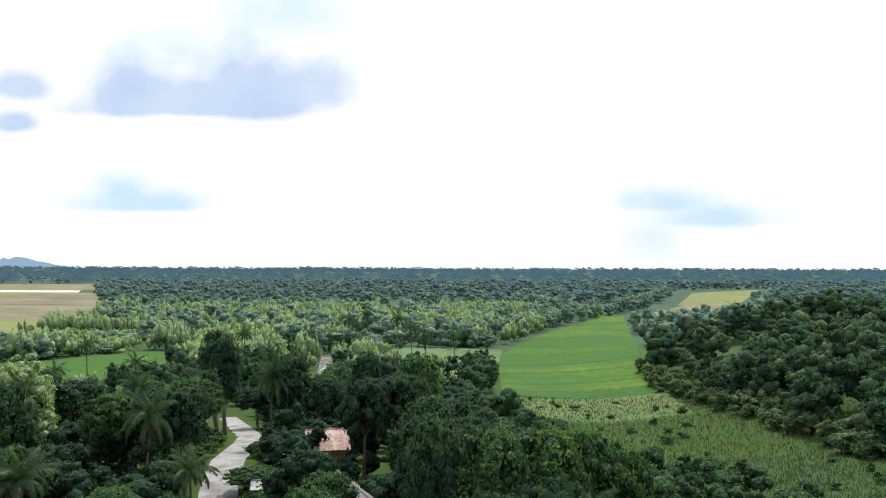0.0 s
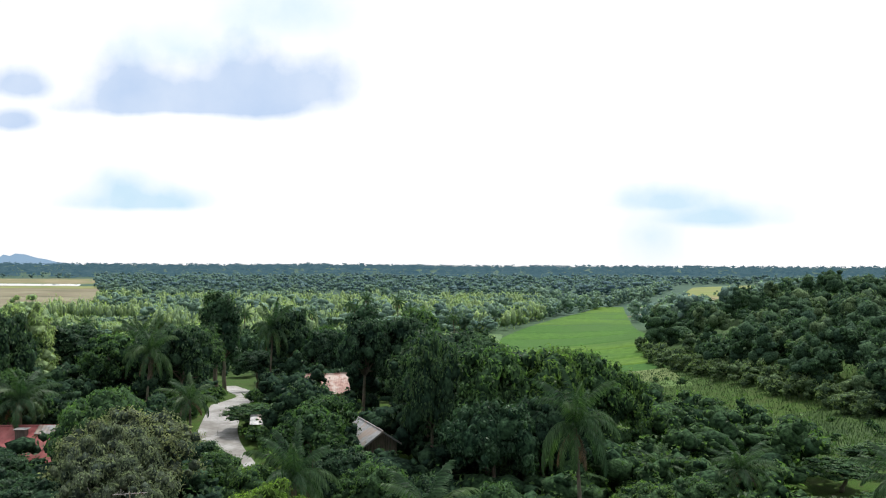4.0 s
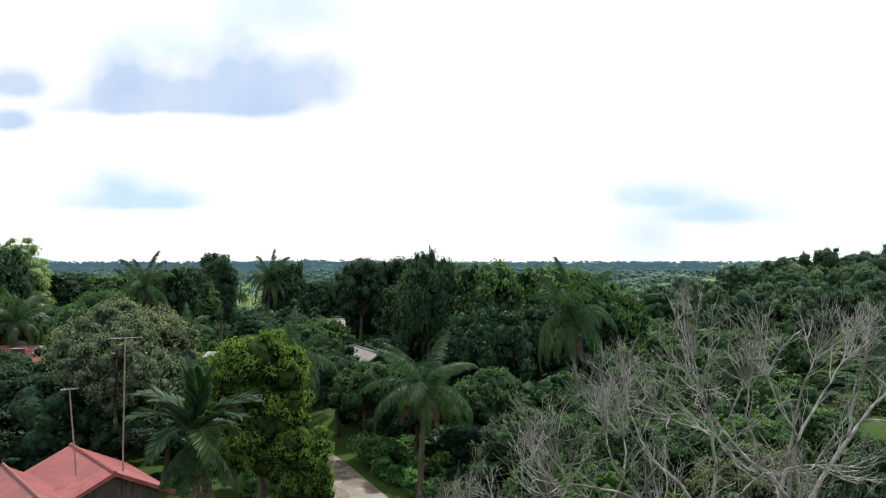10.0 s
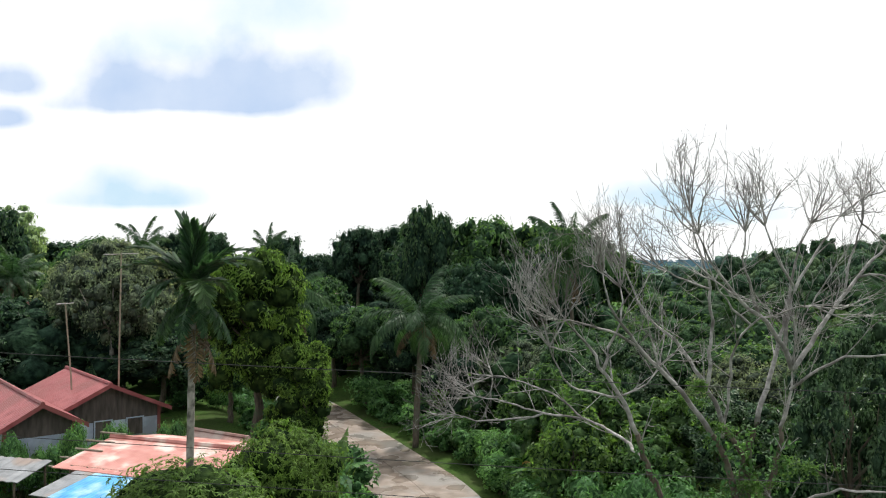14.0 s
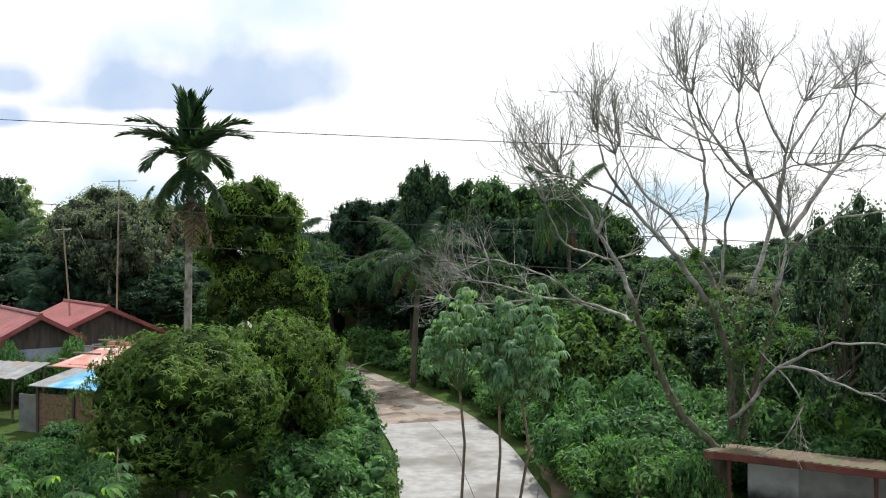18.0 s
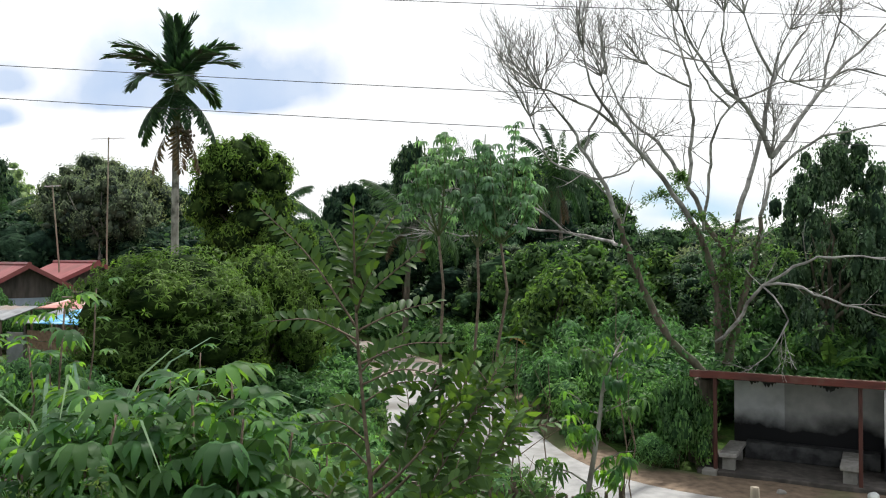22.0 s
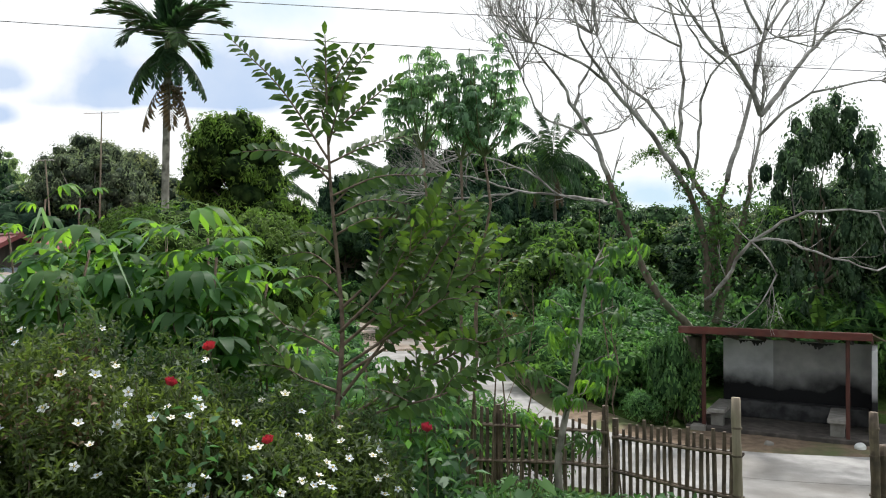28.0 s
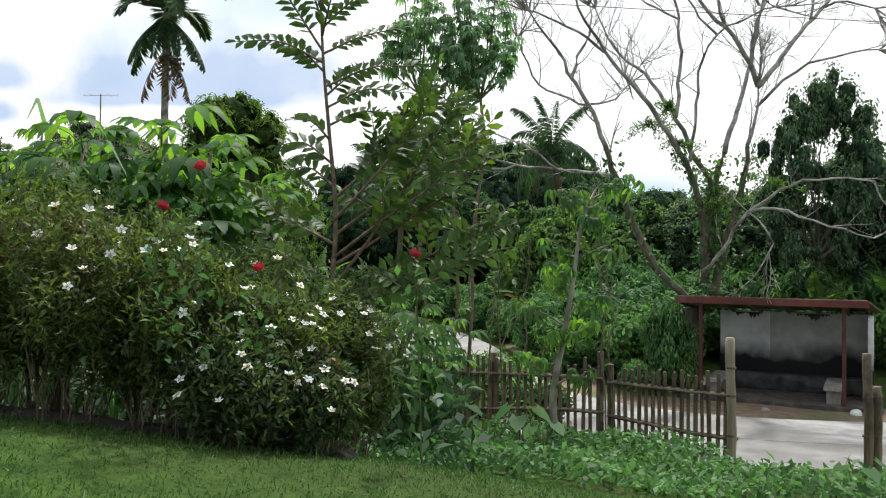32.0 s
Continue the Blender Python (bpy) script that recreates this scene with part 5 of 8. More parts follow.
for k, (a_, h_) in enumerate(prof):
    x_ = -2560 + a_ * 620 + 300
    v += [(x_, 4700, -20), (x_, 4700, 8 + h_ * 62), (x_, 4900, -20)]
for k in range(len(prof) - 1):
    o = 3 * k
    f += [(o, o + 3, o + 4, o + 1), (o + 1, o + 4, o + 5, o + 2)]
# even blue glow paints the hills as seen through haze
mm, t_, out_ = nodes_of("distant_hills")
em = t_.nodes.new("ShaderNodeEmission")
em.inputs[0].default_value, em.inputs[1].default_value = (0.30, 0.45, 0.62, 1), 1.0
t_.links.new(em.outputs[0], out_.inputs[0])
tagged(new("backdrop_hills", raw("backdrop_hills", v, f, mm, True)), "faint blue hills on the horizon", "hills", kind="structure")

# ---------------------------------------------------------------- trees of the middle distance
for key, x, y, top, w in (
        ("dark", -49, 86, 17.1, 8), ("dark", -58, 92, 15.5, 9), ("dark2", -54, 110, 16.6, 11), ("bigleaf", -44, 78, 12, 8), ("dark", -38, 102, 16, 9), ("column", -43, 154, 17.2, 7),
        ("column", -47.5, 157, 17.6, 7.5), ("mid", -18.2, 61, 7.9, 5.5), ("dark", -23.0, 71, 6.6, 5), ("mid", -22, 130, 13.5, 9), ("column", -15.2, 130, 16.2, 6), ("dark2", -1.5, 90, 15, 11), ("dark2", -3.2, 86, 13.6, 9), ("dark", -2, 70, 15.7, 6),
        ("bigleaf", 3, 72, 15.4, 9), ("bigleaf", 8, 74, 15.0, 9), ("dark2", -0.8, 74, 14.6, 8.5), ("bigleaf", -6.6, 70, 5.3, 5.5), ("dark2", 5, 75, 14.6, 12), ("bigleaf", 10.5, 76, 14.8, 8), ("bigleaf", 12.7, 77, 14.2, 8), ("bigleaf", 15.6, 78, 12.4, 7), ("mid", 29.5, 100, 6.2, 9), ("mid", 25, 96, 4.0, 8), ("dark", 8, 68, 11.4, 8), ("dark2", 3, 66, 11.0, 9),
        ("olive", -22, 54, 12.2, 10), ("olive", -24.5, 58, 11.0, 8), ("dark", -27, 50, 8.5, 7), ("dark", -33, 56, 8.8, 7), ("mango", -9.3, 38.5, 11.8, 5.6), ("mango", -6.9, 37.0, 7.4, 3.6),
        ("mid", -16, 70, 9.5, 7), ("mid", -24, 72, 9, 7), ("dark", -12, 62, 8.2, 6), ("mid", -6.5, 58, 7.8, 6), ("bigleaf", -9, 66, 8.6, 6), ("dark", -2.4, 55, 7.6, 5),
        ("mid", 2.5, 52, 8.2, 6), ("olive", 4.5, 47, 6.2, 6), ("mid", 8.5, 52, 6.8, 6), ("light", 10.5, 47, 6.0, 5), ("mid", 14, 58, 6.6, 6),
        ("mid", -40, 120, 13, 10), ("dark", -64, 118, 14, 11), ("mid", -72, 105, 14, 10), ("dark", -44, 135, 12, 10), ("dark", -11.8, 101, 15.4, 8), ("dark", -7.5, 103, 15.6, 9), ("mid", -6.5, 128, 15.6, 9), ("dark", -14, 125, 9.6, 10), ("mid", -4, 112, 10, 9),
        ("dark2", 0, 100, 12.2, 11), ("dark", 8, 95, 10.5, 9), ("mid", 14, 92, 8.6, 7), ("mid", -50, 72, 8.6, 8), ("dark", -46, 62, 7.8, 7), ("olive", -40, 60, 8.0, 7), ("mid", -60, 80, 10.5, 9),
        ("olive", -21.4, 50, 12.0, 7), ("mid", -26.3, 60, 13.0, 8), ("olive", -19.6, 46.5, 10.8, 7), ("dark", -31, 52, 8.4, 7), ("mid", -13.5, 57, 8.0, 6),
        ("dark", -21, 124, 14.9, 8), ("dark", -27, 128, 15.4, 9), ("mid", -25, 96, 14.0, 8), ("dark", -34, 98, 14.6, 8), ("mid", -43, 100, 15.0, 9), ("dark", -60, 108, 15.6, 9), ("mid", -13, 78, 9.6, 7), ("dark", 0.5, 80, 14.6, 8),
        ("bigleaf", 24, 88, 4.2, 8), ("mid", 19, 74, 5.4, 6), ("olive", 24, 70, 4.8, 6), ("dark", 30, 80, 4.2, 7), ("mid", 34, 72, 5.0, 7), ("bigleaf", 40, 78, 4.6, 7), ("mid", 46, 86, 3.4, 8),
        ("mid", 18, 60, 6.4, 6), ("olive", 27, 58, 5.4, 6), ("mid", 33, 60, 5.8, 7), ("mid", 22, 48, 6.2, 6), ("mid", 29, 46, 6.4, 6), ("mid", 16, 42, 6.8, 6),
        ("glossy", 12.3, 24.6, 9.5, 4.0), ("glossy", 16.6, 24.8, 7.4, 6), ("glossy", 14.5, 28, 7.6, 6), ("glossy", 18.5, 30, 8.2, 7), ("glossy", 20.5, 26, 7.4, 6), ("glossy", 10.8, 30, 6.0, 5),
        ("light", 8.6, 32, 6.0, 4.2), ("light", 4.9, 30.5, 5.6, 3.6), ("light", 6.3, 34, 6.6, 4.4), ("light", 7.4, 29.6, 5.0, 3.4), ("light", 4.4, 37.5, 6.4, 4.2), ("glossy", 8.0, 38, 7.4, 5), ("mid", 11.5, 40, 7.2, 6), ("light", 5.6, 39, 5.0, 4), ("mid", 6.5, 44, 6.6, 5), ("olive", 13, 35, 6.8, 6),
        ("mid", -12, 44, 6.2, 5), ("dark", -16.5, 46, 6.6, 6), ("dark", -27, 43, 7.2, 6), ("mid", -33, 46, 7, 6), ("bamboo", -55.5, 101, 18.4, 9), ("bamboo", -66, 100, 16, 9),
        ("mid", -14, 155, 4, 10), ("dark", -44, 165, 4, 10), ("mid", -58, 150, 8, 10), ("dark", -80, 140, 9, 11), ("mid", -96, 150, 7, 11), ("dark", -30, 180, 2, 10), ("mid", -70, 185, 2, 11),
        ("dark", -4, 150, 3.5, 10), ("mid", 6, 135, 4, 9), ("mid", -100, 190, 1, 11), ("dark", -120, 210, 0, 12), ("mid", -46, 205, 0.5, 11), ("dark", -10, 195, 0, 10)):
    near = ROAD_LINE[np.argmin(np.hypot(*(ROAD_LINE - [x, y]).T))]
    gap_ = np.array([x, y]) - near
    if np.hypot(*gap_) < 4.2:
        x, y = near + unit(gap_) * 4.2
    # open sight lines between the groups of trees
    if y > 44:
        for u0, base, rise, end in ((-0.288, 18.8, -0.142, 146), (-0.296, 18.9, -0.178, 90), (-0.106, 18.6, -0.178, 76), (-0.173, 22.4, -0.163, 106), (-0.262, 11.2, 0.0, 300), (-0.165, 7.4, 0.038, 300), (-0.49, 12.6, 0.01, 300), (-0.4, 12.6, 0.01, 300)):
            if y < end and abs(x / y - u0) < 0.008 + 0.36 * w / y:
                top = min(top, base + rise * y)
    if y > 60 and top - gz1(x, y) < 2.2:
        continue
    h = max(top - gz1(x, y), 3.0)
    nominal = NOMINAL[key]
    if y > 70 and key in ("dark", "mid", "bigleaf", "dark2"):
        key = "mid_far" if key in ("mid", "bigleaf") else "dark_far"
        nominal = (10, 8.5)
    plant(key, x, y, h / nominal[0], wide=w / nominal[1])

for x, y, crown, s, rz in ((-1.9, 46, 7.3, 1.0, 20), (-10.2, 51, 8.2, 0.8, 80), (8.8, 56.4, 10.6, 0.85, 140), (-41.5, 75.7, 9.0, 1.0, 250), (-29.4, 125, 11.6, 0.9, 310),
                           (-36, 92, 11.5, 0.9, 15), (22, 62, 6.5, 0.8, 190), (30, 54, 7.5, 0.85, 60), (-28, 84, 7.5, 0.85, 100), (-47, 118, 10.5, 0.9, 130), (17, 68, 5.0, 0.7, 33),
                           (-18, 140, 7.5, 0.9, 200), (-30, 150, 6.5, 0.9, 77)):
    h = (crown - gz1(x, y)) / 8.0
    plant("coconut", x, y, h, wide=s, rz=rz)
for x, y, k in ((4.3, 26.6, 1.3), (5.5, 27.8, 1.7), (6.4, 26.2, 1.2), (7.6, 27.4, 1.6), (8.8, 27.0, 1.3), (5.0, 24.6, 0.9), (6.2, 24.2, 0.8)):
    plant("fern", x, y, k, wide=0.9 + 0.3 * k)
for x, y in ((-49, 430), (-52, 405), (-65, 350), (-21.6, 375), (-1.5, 342), (-60, 255), (-114, 226), (-97, 240), (-57, 425), (-30, 395), (-88, 330), (-140, 300), (-12, 300)):
    plant("coconut_far", x, y, (0.5 + 2 * sin(x) - gz1(x, y)) / 14.0, wide=1.0)
for x, y, top, s in ((-6.5, 20.4, 5.8, 1.12), (-4.9, 24.8, 5.9, 0.86)):
    plant("low_mango", x, y, (top - gz1(x, y)) / 5.0, wide=s)

# hedges and undergrowth along the road and round the houses
RB = np.random.default_rng(9)
for k in range(120):
    i = int(RB.integers(14, 72))
    px, py = ROAD_LINE[min(i, len(ROAD_LINE) - 1)]
    t2 = unit(ROAD_LINE[i + 1] - ROAD_LINE[i - 1])
    sgn = 1 if k % 2 else -1
    off = (ROAD_W / 2 + 1.5 + 5.5 * RB.random() ** 1.6) * sgn
    x, y = px - t2[1] * off, py + t2[0] * off
    if y < 22.5 or (x > 5.5 and y < 24) or (abs(x + 10) < 8 and 24 < y < 34) or (-20 < x < -9 and 33 < y < 46):
        continue
    if np.min(np.hypot(*(ROAD_LINE - [x, y]).T)) < ROAD_W / 2 + 1.3:
        continue
    key = ("shrub", "shrub_dark", "shrub_light", "fern")[int(RB.integers(4))]
    s = 0.6 + 0.5 * RB.random()
    plant(key, x, y, s, wide=s * (1 + 0.3 * RB.random()))
for k in range(46):
    x, y = RB.uniform(4, 30), RB.uniform(40, 92)
    if np.min(np.hypot(*(ROAD_LINE - [x, y]).T)) < 5:
        continue
    plant(("shrub", "shrub_dark", "fern", "shrub_light")[k % 4], x, y, 0.9 + 0.6 * RB.random(), wide=1.2 + 0.8 * RB.random())
for x, y, s in ((-3.4, 16.2, 0.8), (-5.2, 15.4, 0.95), (-7.2, 16.8, 0.9), (-9.0, 15.0, 0.9), (-2.4, 18.6, 0.7), (-8.6, 18.5, 0.8), (-4.4, 23.0, 0.8), (-2.8, 22.5, 0.6), (-2.6, 26.0, 0.75),
                (-11.5, 18, 0.9), (-6.6, 13.2, 0.75), (-4.2, 13.2, 0.7), (-8.6, 12.6, 0.8), (-2.2, 14.6, 0.6), (-10.5, 22.5, 0.5), (-13.5, 22, 0.5), (-11, 24, 0.4), (-3.6, 25.2, 0.8)):
    plant(("shrub", "fern", "shrub_light", "shrub_dark")[int(abs(x * 7 + y)) % 4], x, y, s, wide=s)
for k in range(44):
    t_ = k / 43
    bx, by = np.interp(t_, [0, 0.35, 1], [6.4, 5.0, 1.0]), np.interp(t_, [0, 0.35, 1], [21.6, 24.5, 42])
    hx, hy = bx + RB.uniform(0.2, 2.4), by + RB.uniform(-0.5, 1.2)
    if hx > 6.7 and hy < 24:
        continue
    plant(("shrub", "fern", "shrub_light", "shrub_dark", "shrub")[k % 5], hx, hy, 0.5 + 0.5 * RB.random(), wide=0.6 + 0.4 * RB.random())
for x, y, s, w in ((6.5, 21.0, 1.05, 0.45), (7.0, 20.95, 0.8, 0.35), (5.9, 20.9, 0.5, 0.5), (9.6, 25.2, 1.0, 0.9), (11.8, 24.2, 0.9, 0.8), (13.8, 23.0, 0.9, 0.8), (15.0, 21.4, 0.8, 0.8), (9.6, 25.2, 1.2, 1.0), (11.8, 25.6, 1.2, 1.0), (14.4, 23, 1.1, 1.0),
                   (16.2, 21.6, 1.0, 1.0), (7.4, 25.4, 1.1, 1.0), (15.5, 26, 1.2, 1.1), (18, 23.5, 1.1, 1.1), (13, 28.5, 1.3, 1.2), (8.8, 28.2, 1.2, 1.1)):
    plant(("shrub_light", "shrub_dark", "fern", "shrub")[int(x * 5 + y) % 4], x, y, s, wide=w)
for x, y, s in ((0.9, 13.5, 0.75), (1.6, 13.3, 0.7), (2.3, 12.9, 0.5), (-13.6, 20.4, 0.55), (-12.2, 21.2, 0.5), (-15.2, 22.6, 0.6), (-16.5, 24.6, 0.6), (-14.6, 23.8, 0.45), (-17.6, 22.4, 0.9), (-12.8, 18.6, 0.55), (-10.2, 20.2, 0.55), (-15.0, 19.0, 0.6), (13.0, 25.6, 1.5), (14.4, 25.4, 1.4), (15.8, 24, 1.4), (17.0, 24.2, 1.4), (12.4, 24.6, 0.9), (-1.8, 17.2, 0.6), (-2.0, 20.2, 0.7), (-1.5, 14.6, 0.55), (-0.4, 12.6, 0.5), (0.6, 12.9, 0.45), (-2.6, 13.6, 0.6), (-1.9, 24.2, 0.6)):
    plant("shrub_dark" if x < -9 else ("shrub_light", "fern", "shrub")[int(y) % 3], x, y, s, wide=s)
for k in range(14):
    plant("fern", -18.4 + k * 0.52, 28.6 + k * 0.34 + 0.5 * sin(k * 2.1), (1.15 if k % 3 == 1 else 0.75) + 0.25 * RB.random(), wide=0.55)
for x, y, h, s in ((-4.4, 32, 3.6, 1), (4.6, 29, 3.0, 2), (5.8, 31, 3.4, 3), (4.2, 34, 3.2, 4), (6.8, 28, 3.0, 5), (7.6, 33.5, 3.6, 6), (3.3, 36.4, 3.0, 8), (14.0, 23.4, 3.4, 10), (12.0, 24.2, 3.0, 9)):
    banana(x, y, h, 40 + s, s * 50)


# ---------------------------------------------------------------- the dead tree
def dead_tree():
    rng = np.random.default_rng(31)
    bx, by = 7.35, 21.7
    ob = thing("dead_tree", "bare grey leafless tree with many fine twigs", "tree", (bx, by, gz1(bx, by)))
    o = np.array([bx, by, gz1(bx, by)])
    part("trunk", Soup().tube([(0, 0, -0.3), (0.0, -0.05, 0.6), (0.03, -0.08, 1.4), (0.02, -0.1, 2.2)], [0.4, 0.34, 0.3, 0.24], 10).mesh("trunk", BARK, True), ob)
    twigs = Soup()

    def grow(p, d, length, r, depth):
        n = 4
        pts = [p]
        for _ in range(n):
            d = unit(d + rng.normal(0, 0.1, 3) + np.array([0, 0, 0.06]))
            pts.append(pts[-1] + d * length / n)
        twigs.tube(pts, np.maximum(np.linspace(r, r * 0.5, n + 1), 0.0045), 4 if r > 0.012 else 3)
        if depth == 0:
            return
        for _ in range(3):
            k = int(rng.integers(1, n + 1))
            nd = unit(d + rng.normal(0, 0.46, 3) + np.array([0, 0, 0.06]))
            grow(pts[k], nd, length * (0.55 + 0.3 * rng.random()), r * 0.52, depth - 1)

    def limb(kind, r0, *pts):
        line = smooth_line(np.array(pts) - o, 0.3)
        line[1:-1] += rng.normal(0, 0.025, line[1:-1].shape)
        n = len(line)
        rad = 0.016 + (r0 * (0.5 if kind == "low" else 0.72) - 0.016) * np.linspace(1, 0, n) ** 0.85
        dark = min(int(np.sum(line[:, 2] + o[2] < 6.3)), n - 4) if kind == "lower" else 0
        if dark > 2:
            part("limb", Soup().tube(line[:dark + 1], rad[:dark + 1], 7).mesh("limb", BARK, True), ob, "dark lower limb")
        else:
            dark = 0
        part("limb", Soup().tube(line[dark:], rad[dark:], 7).mesh("limb", BARK_DEAD, True), ob)
        if kind == "lower":
            c_ = line[line[:, 2] + o[2] < 6.4]
            m_ = 300
            p_ = c_[rng.integers(0, len(c_), m_)] + rng.normal(0, 0.15, (m_, 3))
            part("vine", quads("vine", leaf_quads(rng, p_, rng.normal(0, 0.6, (m_, 3)) + [0, 0, -0.5], 0.15 * (0.6 + 0.8 * rng.random(m_)), 0.09), LEAF_MID), ob, "green climbing vine on the limb")
        low = kind == "low"
        for i in range(int(n * (0.55 if kind == "lower" else 0.2)), n, 4 if low else 3):
            k = i / n
            d0 = unit(line[min(i + 1, n - 1)] - line[i - 1])
            d = unit(d0 * 0.9 + rng.normal(0, 0.5, 3) + np.array([0, 0, 0.2]))
            grow(line[i], d, 0.5 + (0.2 if low else 0.9) * k * rng.random() + 0.2, max(rad[i] * 0.35, 0.014), 1 if low or k < 0.6 else 2)
        for _ in range(1 if low else 5):
            grow(line[-1], unit(unit(line[-1] - line[-2]) + rng.normal(0, 0.5, 3)), 1.0, 0.024, 3)

    limb("lower", 0.17, (7.73, 21.7, 2.08), (6.49, 21.4, 3.24), (5.77, 21.2, 4.45), (5.17, 20.8, 5.70), (4.77, 20.6, 6.78), (4.45, 20.4, 7.44), (3.94, 20.2, 8.10), (3.58, 20.0, 8.74), (3.16, 19.8, 9.20), (2.82, 19.6, 9.60))
    limb("upper", 0.06, (3.94, 20.2, 8.10), (4.22, 20.4, 8.85), (4.52, 20.7, 9.56), (4.53, 20.9, 10.19))
    limb("upper", 0.075, (5.17, 20.8, 5.70), (4.9, 22.4, 5.95), (4.1, 23.8, 6.2), (2.9, 24.0, 6.35), (1.9, 24.0, 6.65), (0.9, 24.0, 6.85))
    limb("upper", 0.045, (2.9, 24.0, 6.35), (2.0, 24.0, 6.2), (1.0, 24.0, 6.15), (0.3, 24.0, 6.3))
    limb("upper", 0.045, (4.1, 23.8, 6.2), (3.2, 24.0, 6.9), (2.2, 24.0, 7.3), (1.4, 24.0, 7.45))
    limb("upper", 0.045, (4.45, 20.4, 7.44), (3.67, 20.0, 7.64), (3.01, 19.7, 7.82), (2.73, 19.4, 8.30), (2.50, 19.2, 8.84))
    limb("upper", 0.04, (4.48, 20.4, 7.49), (5.11, 20.8, 7.66), (5.59, 21.1, 8.13))
    limb("lower", 0.15, (7.77, 21.6, 2.92), (7.68, 21.5, 4.29), (7.48, 21.4, 5.34), (7.12, 21.2, 6.08), (6.45, 20.9, 7.02), (5.79, 20.6, 7.79), (5.00, 20.3, 8.54), (4.41, 20.0, 9.24), (4.02, 19.8, 9.78), (3.84, 19.6, 10.57))
    limb("upper", 0.055, (4.77, 20.2, 8.77), (4.06, 19.8, 9.14), (3.46, 19.5, 9.30), (2.67, 19.1, 9.49))
    limb("lower", 0.13, (7.87, 21.7, 3.52), (7.93, 21.8, 5.50), (7.57, 21.9, 6.34), (7.10, 22.0, 7.43), (6.48, 22.2, 8.44), (5.78, 22.4, 9.14), (5.36, 22.6, 9.81), (5.05, 22.8, 10.66))
    limb("upper", 0.08, (7.10, 22.0, 7.43), (7.20, 22.0, 9.06), (7.12, 21.9, 10.12), (6.93, 21.8, 10.87), (6.70, 21.7, 11.48), (6.54, 21.6, 12.16))
    limb("upper", 0.045, (7.12, 21.9, 10.12), (6.54, 21.7, 10.31), (5.86, 21.4, 10.61))
    limb("upper", 0.065, (7.37, 21.6, 6.18), (7.36, 21.1, 7.41), (7.37, 20.7, 8.53), (7.68, 20.4, 9.27), (8.21, 20.1, 9.56), (8.93, 19.8, 9.79))
    limb("upper", 0.045, (7.68, 20.4, 9.27), (7.05, 20.2, 9.80), (6.66, 20.0, 10.39))
    limb("lower", 0.14, (7.98, 21.8, 3.51), (8.10, 21.9, 4.73), (8.29, 22.0, 6.04), (8.78, 22.2, 7.37), (9.18, 22.4, 8.65), (9.48, 22.5, 9.62), (9.75, 22.6, 10.91), (10.25, 22.8, 11.93))
    limb("lower", 0.18, (8.05, 21.8, 2.59), (8.37, 21.6, 4.13), (8.68, 21.4, 5.49), (8.80, 21.2, 6.52), (8.95, 21.1, 7.55), (8.96, 21.0, 8.07))
    limb("upper", 0.1, (8.96, 21.0, 8.07), (8.73, 20.9, 8.65), (8.08, 20.6, 9.38), (7.54, 20.4, 9.77), (6.98, 20.2, 10.37), (6.52, 20.0, 10.95), (6.19, 19.8, 11.52))
    limb("upper", 0.06, (7.97, 20.6, 9.51), (7.70, 20.4, 10.20), (7.42, 20.2, 10.86), (7.41, 20.0, 11.58))
    limb("upper", 0.1, (8.96, 21.0, 8.07), (9.71, 21.3, 8.92), (10.65, 21.7, 10.03), (11.42, 22.0, 10.75), (12.41, 22.4, 11.61), (13.13, 22.7, 12.28))
    limb("upper", 0.08, (8.73, 20.9, 8.65), (9.00, 21.1, 9.93), (9.77, 21.4, 11.05), (10.52, 21.7, 12.05))
    limb("upper", 0.055, (9.04, 21.1, 10.23), (8.56, 20.9, 10.99), (8.20, 20.8, 11.77))
    limb("upper", 0.06, (8.95, 21.1, 7.55), (9.40, 20.6, 8.13), (10.03, 20.1, 8.49), (10.76, 19.6, 8.61), (11.21, 19.3, 8.61))
    limb("upper", 0.05, (11.06, 21.9, 10.41), (11.55, 21.6, 10.49), (12.19, 21.3, 10.23))
    limb("upper", 0.05, (10.65, 21.7, 10.03), (10.89, 21.8, 11.01), (11.22, 21.9, 11.88))
    limb("low", 0.11, (7.68, 21.5, 3.23), (8.00, 20.8, 3.87), (8.42, 20.2, 4.76), (8.95, 19.6, 5.23), (9.72, 19.2, 5.51), (10.81, 18.8, 5.40))
    limb("low", 0.07, (8.42, 20.2, 4.77), (8.85, 19.7, 4.80), (9.44, 19.2, 4.50), (10.69, 18.6, 4.06))
    limb("low", 0.05, (8.42, 20.2, 4.73), (8.61, 19.8, 4.37), (8.74, 19.5, 3.95))
    for cx, cy, cz, r_ in ((6.2, 21.4, 7.15, 0.55), (6.75, 21.3, 7.6, 0.45), (6.9, 21.2, 6.6, 0.5), (8.0, 21.3, 5.0, 0.6), (9.4, 21.0, 5.6, 0.6)):
        m_ = 420
        sd_ = rng.normal(0, 1, (7, 3)) * [1, 0.6, 0.35]
        k_ = rng.integers(0, 7, m_)
        f_ = rng.random((m_, 1))
        p_ = np.array([cx, cy, cz]) - o + sd_[k_] * f_ * r_ + rng.normal(0, 0.05, (m_, 3)) - np.array([0, 0, 0.18]) * f_ ** 2
